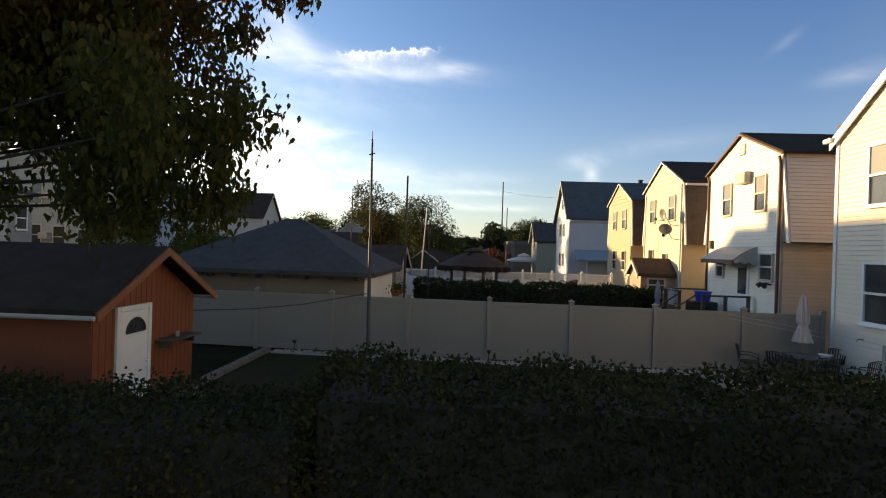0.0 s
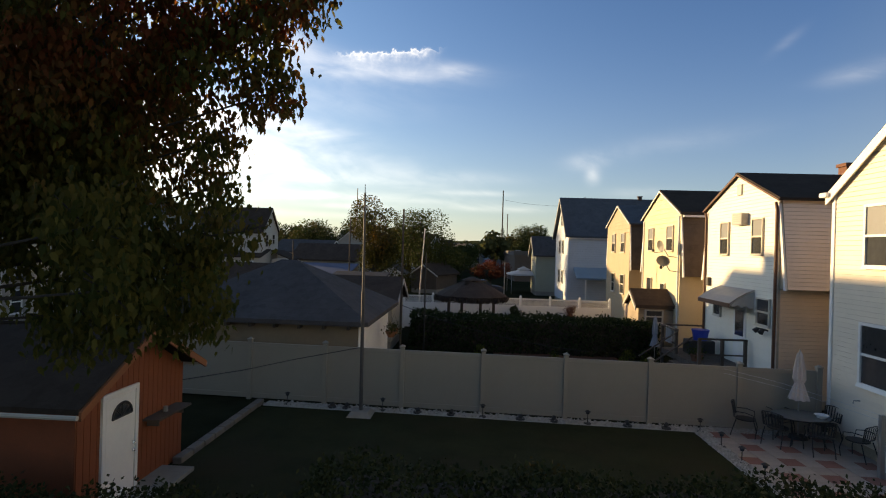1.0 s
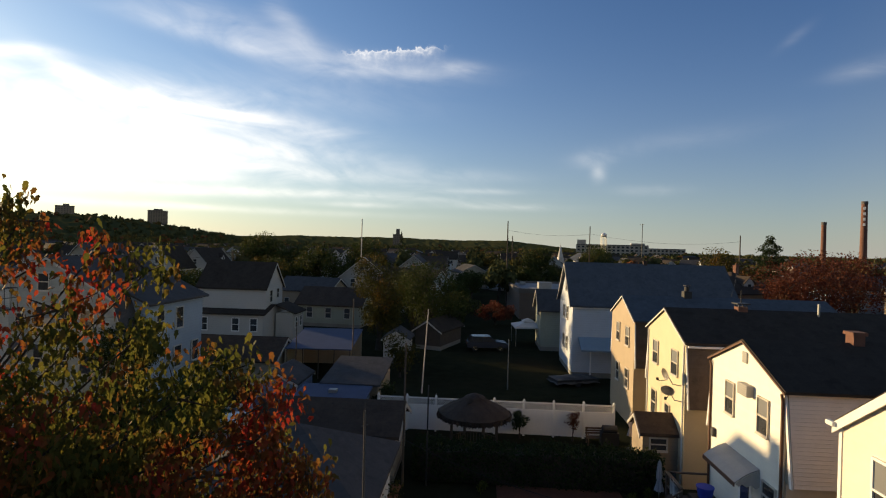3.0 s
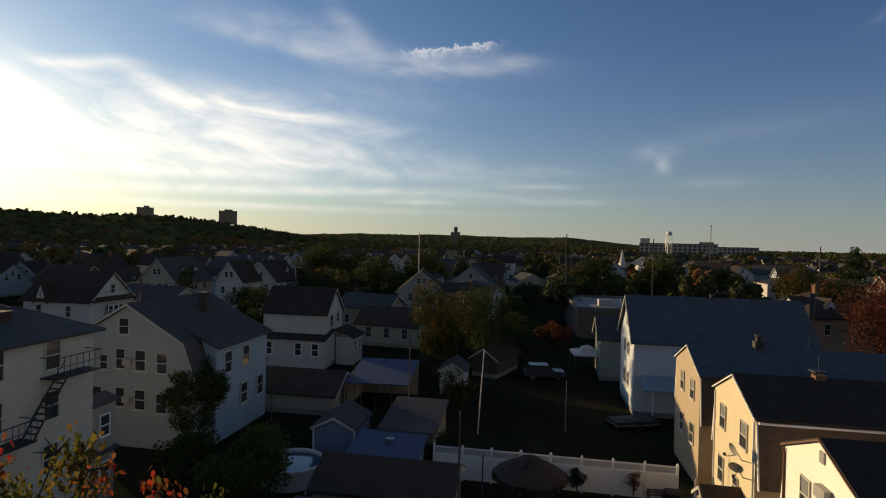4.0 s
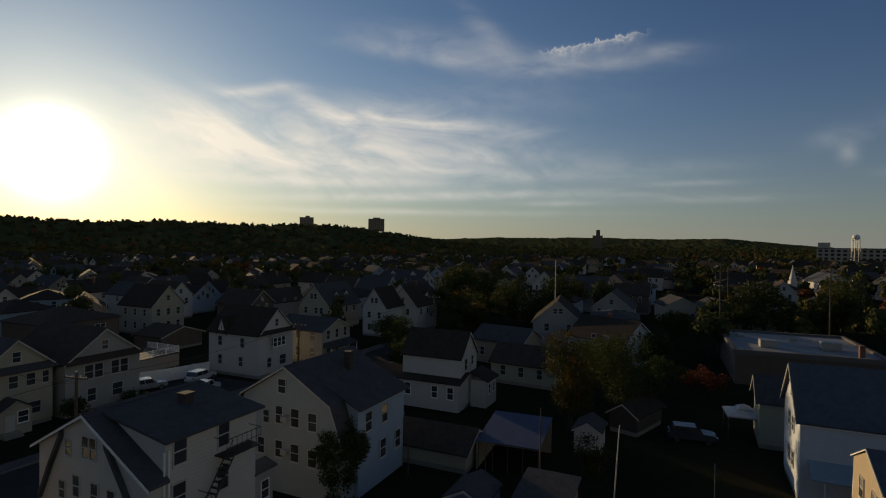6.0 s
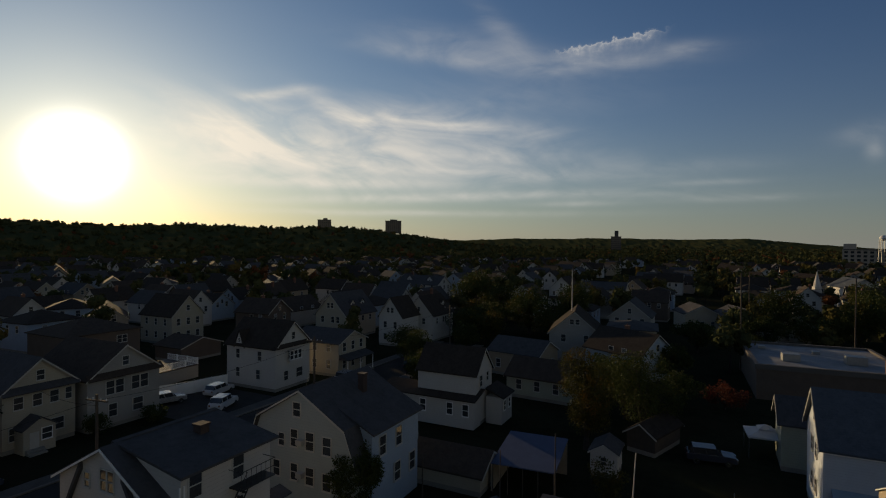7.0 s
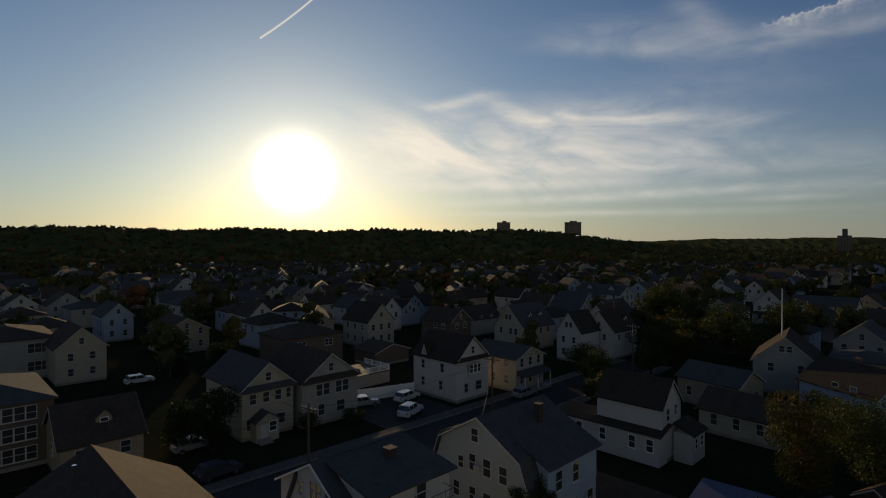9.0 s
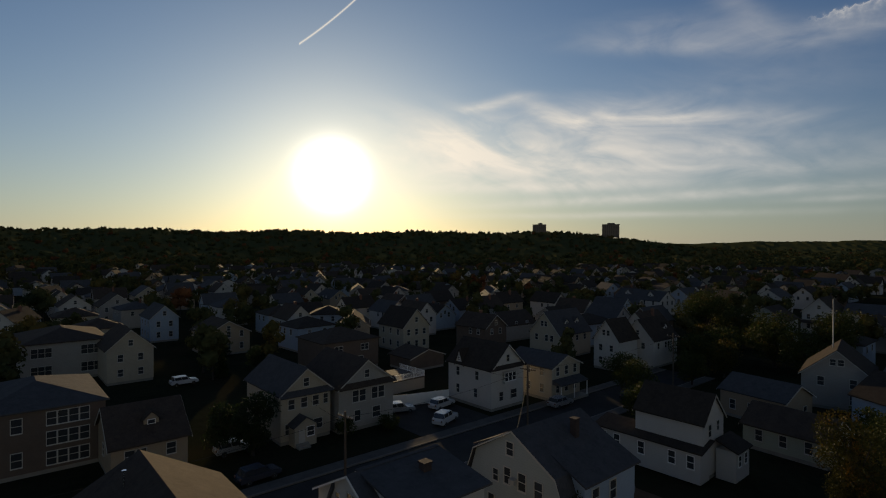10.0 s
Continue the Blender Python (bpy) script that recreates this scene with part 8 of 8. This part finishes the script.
tube(bm, [(1.82 * math.cos(a), 1.82 * math.sin(a), 1.12) for a in [2 * math.pi * k / 36 for k in range(37)]], 0.08, 6)
part("rim", bm, M_WHITE, pl)
house(-7.4, 52.3, 0, 2.4, 3.0, 2.3, 3.0, WALLS["white"], M_ROOF_GREY, "small white garden shed", windows=[("f", 0, 1.5, 0.5, 0.7)], over=0.2, cat="shed")
house(-4.0, 61.0, -20, 3.0, 6.0, 2.1, 3.1, M_WOODPOLE, M_ROOF_BLACK, "long dark brown shed in a yard", windows=[], over=0.3, cat="shed")
tn = thing("canopy_tent", 6.3, 64.0, 0, 5, "pale canopy tent with a raised vent top", "canopy")
bm = bmesh.new()
prev = None
for r, z in ((1.75, 2.05), (1.75, 2.2), (0.6, 2.6), (0.6, 2.7)):
    rw = [bm.verts.new((sx * r, sy * r, z)) for sx, sy in ((-1, -1), (1, -1), (1, 1), (-1, 1))]
    if prev:
        for q in range(4):
            bm.faces.new((prev[q], prev[(q + 1) % 4], rw[(q + 1) % 4], rw[q]))
    prev = rw
part("canopy", bm, M_TARP, tn)
bm = bmesh.new()
bmesh.ops.create_cone(bm, cap_ends=True, segments=4, radius1=1.0, radius2=0.05, depth=0.35, matrix=Matrix.Translation((0, 0, 2.9)) @ Matrix.Rotation(radians(45), 4, "Z"))
part("vent_top", bm, M_TARP, tn)
for sx in (-1.65, 1.65):
    for sy in (-1.65, 1.65):
        part("pole", rod(bmesh.new(), (sx, sy, 0), (sx, sy, 2.1), 0.03, n=6), M_STEEL, tn)

# wing of the white house, gables of the corner house
wing = thing("house_wing", -26.2, 57.6, 0, 0, "low pale wing with a dark skirt roof", "house wing")
part("wall", boxes((-8.6, 3.6, -1.5, 0.6, 0.2, 3.4)), WALLS["white"], wing)
part("roof", prism(bmesh.new(), [(-1.8, 3.35), (1.2, 4.15), (1.2, 4.3), (-1.8, 3.5)], -3.9, 8.9), M_ROOF_BLACK, wing).matrix_basis = pose(0, 0, 0, 0, 0, 90)
for x in (-7.6, -5.9, -2.9, 0.6, 2.6):
    window(wing, 0.7, 1.3, pose(x, -1.5, 2.3))
bay = thing("bay_wing", -22.0, 61.6, 0, 0, "small side bay with a dark hipped roof", "house wing")
part("wall", boxes((-0.6, 1.4, -1.8, 1.8, 0, 3.2)), WALLS["white"], bay)
part("roof", prism(bmesh.new(), [(-0.6, 4.0), (1.7, 3.1), (1.7, 3.25), (-0.6, 4.2)], -2.0, 2.0), M_ROOF_BLACK, bay)
for y in (-0.8, 0.8):
    window(bay, 0.6, 1.1, pose(1.4, y, 2.1, 0, 0, 90))
dm = thing("roof_dormer", -60.8, 58.0, 6.2, 0, "small white pointed dormer on the roof", "dormer")
part("wall", prism(bmesh.new(), [(-0.9, -0.2), (0.9, -0.2), (0, 2.1)], -0.35, 2.6), WALLS["white"], dm)
part("roof", ribbon(bmesh.new(), [(-1.05, -0.45), (0, 2.12), (1.05, -0.45)], 0.08, -0.5, 2.7), M_ROOF_BLACK, dm)
window(dm, 0.35, 0.6, pose(0, -0.36, 0.7))
pent = thing("pent_roof", -53.8, 61.3, 6.1, 0, "dark pent roof below a white attic gable", "roof")
part("slope", prism(bmesh.new(), [(-0.05, 0.45), (0.55, 0.0), (0.6, 0.08), (0.0, 0.56)], -3.9, 3.9), M_ROOF_BLACK, pent)
bw = thing("bay_window", -53.75, 61.3, 3.9, 0, "white bay window above the street", "bay window")
part("frame", boxes((0.0, 0.5, -1.25, 1.25, 0.0, 0.35), (0.0, 0.55, -1.3, 1.3, 1.6, 1.75)), WALLS["white"], bw)
for yy in (-0.85, 0.0, 0.85):
    window(bw, 0.7, 1.2, pose(0.45, yy, 0.97, 0, 0, 90))

# house whose roof passes below the camera at the end
s_house = house(-34.9, 9.0, 90, 10.6, 12.0, 7.0, 10.0, WALLS["cream"], M_ROOF_BROWN, "large house with a brown shingle roof", over=0.3)
bm = rod(bmesh.new(), (-1.6, 2.6, 8.5), (-1.6, 2.6, 10.2), 0.07, 0.07, 10)
rod(bm, (-1.6, 2.6, 10.2), (-1.6, 2.6, 10.3), 0.14, 0.14, 10)
part("vent_pipe", bm, M_CHROME, s_house)

# ---- poles and wires ----


def pole(x, y, h, r, mat, label, lean=(0, 0), arms=0, cat="pole", rz=0):
    e = thing("utility_pole" if arms else "pole", x, y, 0, rz, label, cat)
    part("shaft", rod(bmesh.new(), (0, 0, -0.1), (lean[0], lean[1], h), r, r * 0.7, 9), mat, e)
    for k in range(arms):
        z = h - 0.5 - k * 0.9
        part("crossarm", boxes((-1.1, 1.1, -0.06, 0.06, z - 0.06, z + 0.06)), M_WOODPOLE, e)
        for q in (-0.95, -0.4, 0.4, 0.95):
            part("insulator", rod(bmesh.new(), (q, 0, z + 0.06), (q, 0, z + 0.22), 0.05, 0.03, 7), M_TARP, e)
    return e


pole(-3.84, 40.9, 6.4, 0.055, M_PALEPOLE, "leaning pale clothesline pole", (0.35, 0.1))
pole(-3.07, 25.0, 6.7, 0.06, M_WOODPOLE, "thin dark wooden garden pole")
pole(-1.98, 25.2, 4.7, 0.045, M_IRON, "thin dark steel garden pole")
pole(2.8, 43.0, 4.0, 0.045, M_STEEL, "thin grey clothesline pole")
pole(-9.1, 40.2, 7.1, 0.06, M_WOODPOLE, "dark wooden pole between sheds")
pole(-13.4, 40.0, 5.2, 0.05, M_WOODPOLE, "thin dark pole beside the carport")
pole(-20.25, 39.9, 3.4, 0.07, M_WOODPOLE, "short wooden pole beside a house")
pole(5.9, 105.0, 16.6, 0.15, M_WOODPOLE, "tall bare utility pole behind the flat roof")
pole(9.3, 143.0, 14.6, 0.16, M_WOODPOLE, "tall bare utility pole among cottages")
pole(22.4, 108.6, 16.1, 0.13, M_WOODPOLE, "tall wooden pole behind the flat roof")
pole(55.7, 117.6, 15.3, 0.16, M_WOODPOLE, "tall utility pole near the spruce")
pole(-41.8, 26.0, 9.3, 0.15, M_WOODPOLE, "street utility pole with crossarm", (0, 0), 1, rz=10)
pole(-42.0, 52.0, 9.8, 0.15, M_WOODPOLE, "street utility pole with crossarm", (0, 0), 1, rz=10)
pole(-42.0, 90.0, 9.8, 0.15, M_WOODPOLE, "street utility pole with crossarm", (0, 0), 1, rz=10)
pole(-120.0, 214.0, 12.5, 0.2, M_WOODPOLE, "far utility pole with crossarms", (0, 0), 2, rz=30)
pole(-22.7, 104.3, 16.3, 0.13, M_PALEPOLE, "tall pale pole among far houses")
pole(85.1, 283.7, 26.0, 0.22, M_IRON, "tall dark floodlight mast in the distance", (0, 0), 1)
ln = 0
for pa, pb, sag in (((-41.8, 26.0, 8.8), (-42.0, 52.0, 9.3), 0.7), ((-42.0, 52.0, 9.3), (-42.0, 90.0, 9.3), 0.8), ((-41.8, 26.0, 8.8), (-41.8, -10.0, 8.8), 0.7), ((-42.0, 52.0, 8.3), (-58.0, 58.0, 6.0), 0.4), ((-42.0, 52.0, 8.2), (-27.5, 33.0, 8.4), 0.5), ((-41.8, 26.0, 8.4), (-61.0, 31.0, 6.2), 0.4),
                    ((5.9, 105.0, 14.8), (22.4, 108.6, 14.5), 0.6), ((22.4, 108.6, 14.6), (55.7, 117.6, 14.0), 1.2), ((55.7, 117.6, 12.0), (17.5, 38.0, 8.3), 1.2), ((-3.07, 25.0, 2.2), (5.0, 22.0, 0.9), 0.3)):
    a, b = Vector(pa), Vector(pb)
    pts_ = [a.lerp(b, k / 8) - Vector((0, 0, sag * 4 * (k / 8) * (1 - k / 8))) for k in range(9)]
    solo("overhead_wire", tube(bmesh.new(), pts_, 0.016, 4), M_RUBBER, label="thin black overhead wire between poles", category="wire", group="overhead wires")

# ---- vehicles ----


def car(x, y, rz, paint, label, tall=1.0):
    e = thing("car", x, y, 0.03, rz, label, "car")
    L, W = 4.5, 1.78
    bm = bmesh.new()
    side = [(-2.25, 0.35), (2.2, 0.35), (2.25, 0.65), (2.1, 0.9 * tall), (1.0, 1.0 * tall), (0.98, 1.0 * tall), (-2.1, 1.02 * tall), (-2.28, 0.8)]
    prism(bm, side, -W / 2, W / 2)
    bmesh.ops.bevel(bm, geom=bm.edges[:], offset=0.06, segments=2, affect="EDGES")
    part("body", bm, paint, e)
    bm = bmesh.new()
    cab = [(-2.05, 1.0 * tall), (1.0, 0.98 * tall), (0.35, 1.52 * tall), (-1.7, 1.55 * tall)]
    prism(bm, cab, -W / 2 + 0.12, W / 2 - 0.12)
    bmesh.ops.bevel(bm, geom=bm.edges[:], offset=0.05, segments=2, affect="EDGES")
    part("window_band", bm, M_GLASS, e, "dark glass cabin")
    part("roof", boxes((-1.72, 0.38, -W / 2 + 0.13, W / 2 - 0.13, 1.5 * tall, 1.58 * tall), bevel=0.03), paint, e)
    for xx in (-1.75, -0.6, 0.5):
        for s in (-1, 1):
            part("pillar", rod(bmesh.new(), (xx + 0.15, s * (W / 2 - 0.11), 1.0 * tall), (xx - 0.05 if xx < 0 else xx - 0.15, s * (W / 2 - 0.13), 1.52 * tall), 0.045, n=5), paint, e)
    for xx in (-1.4, 1.4):
        for s in (-1, 1):
            wl = part("wheel", rod(bmesh.new(), (xx, s * (W / 2 - 0.2), 0.32), (xx, s * (W / 2 + 0.01), 0.32), 0.32, 0.32, 18), M_RUBBER, e)
            part("rim", rod(bmesh.new(), (xx, s * (W / 2 + 0.005), 0.32), (xx, s * (W / 2 + 0.02), 0.32), 0.2, 0.2, 12), M_CHROME, wl)
    for s in (-0.65, 0.65):
        part("headlight", boxes((2.15, 2.27, s - 0.16, s + 0.16, 0.62, 0.76), bevel=0.02), M_CHROME, e)
        part("tail_light", boxes((-2.3, -2.18, s - 0.12, s + 0.12, 0.75, 0.95), bevel=0.02), M_BRICK, e)
    return e


car(1.4, 59.2, 8, M_CARPAINT_DARK, "dark parked car with a pale roof", 1.0)
car(-62.5, 47.2, 70, M_CARPAINT_SILVER, "silver sedan in the parking area")
car(-60.3, 53.6, 100, M_CARPAINT_WHITE, "white sedan in the parking area")
car(-54.6, 49.4, 110, M_CARPAINT_WHITE, "white sport utility car in the parking area", 1.12)
car(-62.8, 23.2, 90, M_CARPAINT_SILVER, "silver car parked between houses")
car(-53.6, 22.5, 95, M_CARPAINT_DARK, "dark car parked at the street edge")
car(-49.0, 68.0, 90, M_CARPAINT_SILVER, "silver car parked along the kerb")
car(-44.0, 80.0, 90, M_CARPAINT_DARK, "dark car parked along the kerb")
cover = thing("covered_trailer", 8.4, 45.6, 0, 20, "low dark grey covered trailer beside a house", "trailer")
bm = bmesh.new()
bmesh.ops.create_grid(bm, x_segments=14, y_segments=10, size=1.0)
for v in bm.verts:
    ux, uy = v.co.x, v.co.y
    v.co = Vector((ux * 2.0, uy * 0.95, 0.32 + 0.45 * (1 - ux ** 4) * (1 - abs(uy) ** 3) + 0.05 * math.sin(ux * 9 + uy * 5)))
bmesh.ops.solidify(bm, geom=bm.faces[:], thickness=0.03)
part("cover", bm, M_POLE_DARK, cover)
part("bed", boxes((-1.9, 1.9, -0.85, 0.85, 0.3, 0.6)), M_IRON, cover)
for s in (-1, 1):
    part("wheel", rod(bmesh.new(), (0, s * 0.7, 0.3), (0, s * 0.9, 0.3), 0.3, 0.3, 16), M_RUBBER, cover)
part("drawbar", rod(bmesh.new(), (1.8, 0, 0.4), (2.9, 0, 0.35), 0.04, n=6), M_IRON, cover)
car(-100.0, 27.5, 90, M_CARPAINT_WHITE, "white car parked beside a cream house")


def railing(pts, h, label, z0=0.0, solid=False):
    e = thing("white_fence", 0, 0, z0, 0, label, "fence")
    for (xa, ya), (xb, yb) in zip(pts[:-1], pts[1:]):
        L = math.hypot(xb - xa, yb - ya)
        ang_ = math.degrees(math.atan2(yb - ya, xb - xa))
        n = max(1, round(L / 2.2))
        for k in range(n):
            f0 = k / n
            x0, y0 = xa + (xb - xa) * f0, ya + (yb - ya) * f0
            part("post", boxes((-0.06, 0.06, -0.06, 0.06, 0, h + 0.08)), M_WHITE, e).matrix_basis = pose(x0, y0, 0, 0, 0, ang_)
            if solid:
                part("panel", boxes((0.06, L / n - 0.06, -0.02, 0.02, 0.05, h)), M_WHITE, e).matrix_basis = pose(x0, y0, 0, 0, 0, ang_)
            else:
                at = pose(x0, y0, 0, 0, 0, ang_)
                part("rail", boxes((0.06, L / n - 0.06, -0.025, 0.025, h - 0.08, h)), M_WHITE, e).matrix_basis = at
                part("rail", boxes((0.06, L / n - 0.06, -0.025, 0.025, 0.1, 0.18)), M_WHITE, e).matrix_basis = at
                m_ = int(L / n / 0.16)
                for q in range(1, m_):
                    xq = q * L / n / m_
                    part("baluster", boxes((xq - 0.02, xq + 0.02, -0.015, 0.015, 0.18, h - 0.08)), M_WHITE, e).matrix_basis = at
    return e


railing([(-67.5, 44.0), (-64.3, 49.9), (-62.4, 57.0)], 1.8, "solid white fence behind the parking area", solid=True)
dk = thing("raised_deck", -74.5, 55.3, 0, 0, "raised dark deck with white railings", "deck")
part("floor", boxes((-4.0, 3.6, -3.4, 3.6, 1.9, 2.05)), M_WOOD, dk)
part("skirt", boxes((-3.9, 3.5, -3.3, 3.5, 0, 1.9)), WALLS["grey"], dk)
railing([(-78.3, 52.0), (-71.0, 52.0), (-71.0, 58.7), (-78.3, 58.7)], 1.0, "white railing round a raised deck", 2.05)
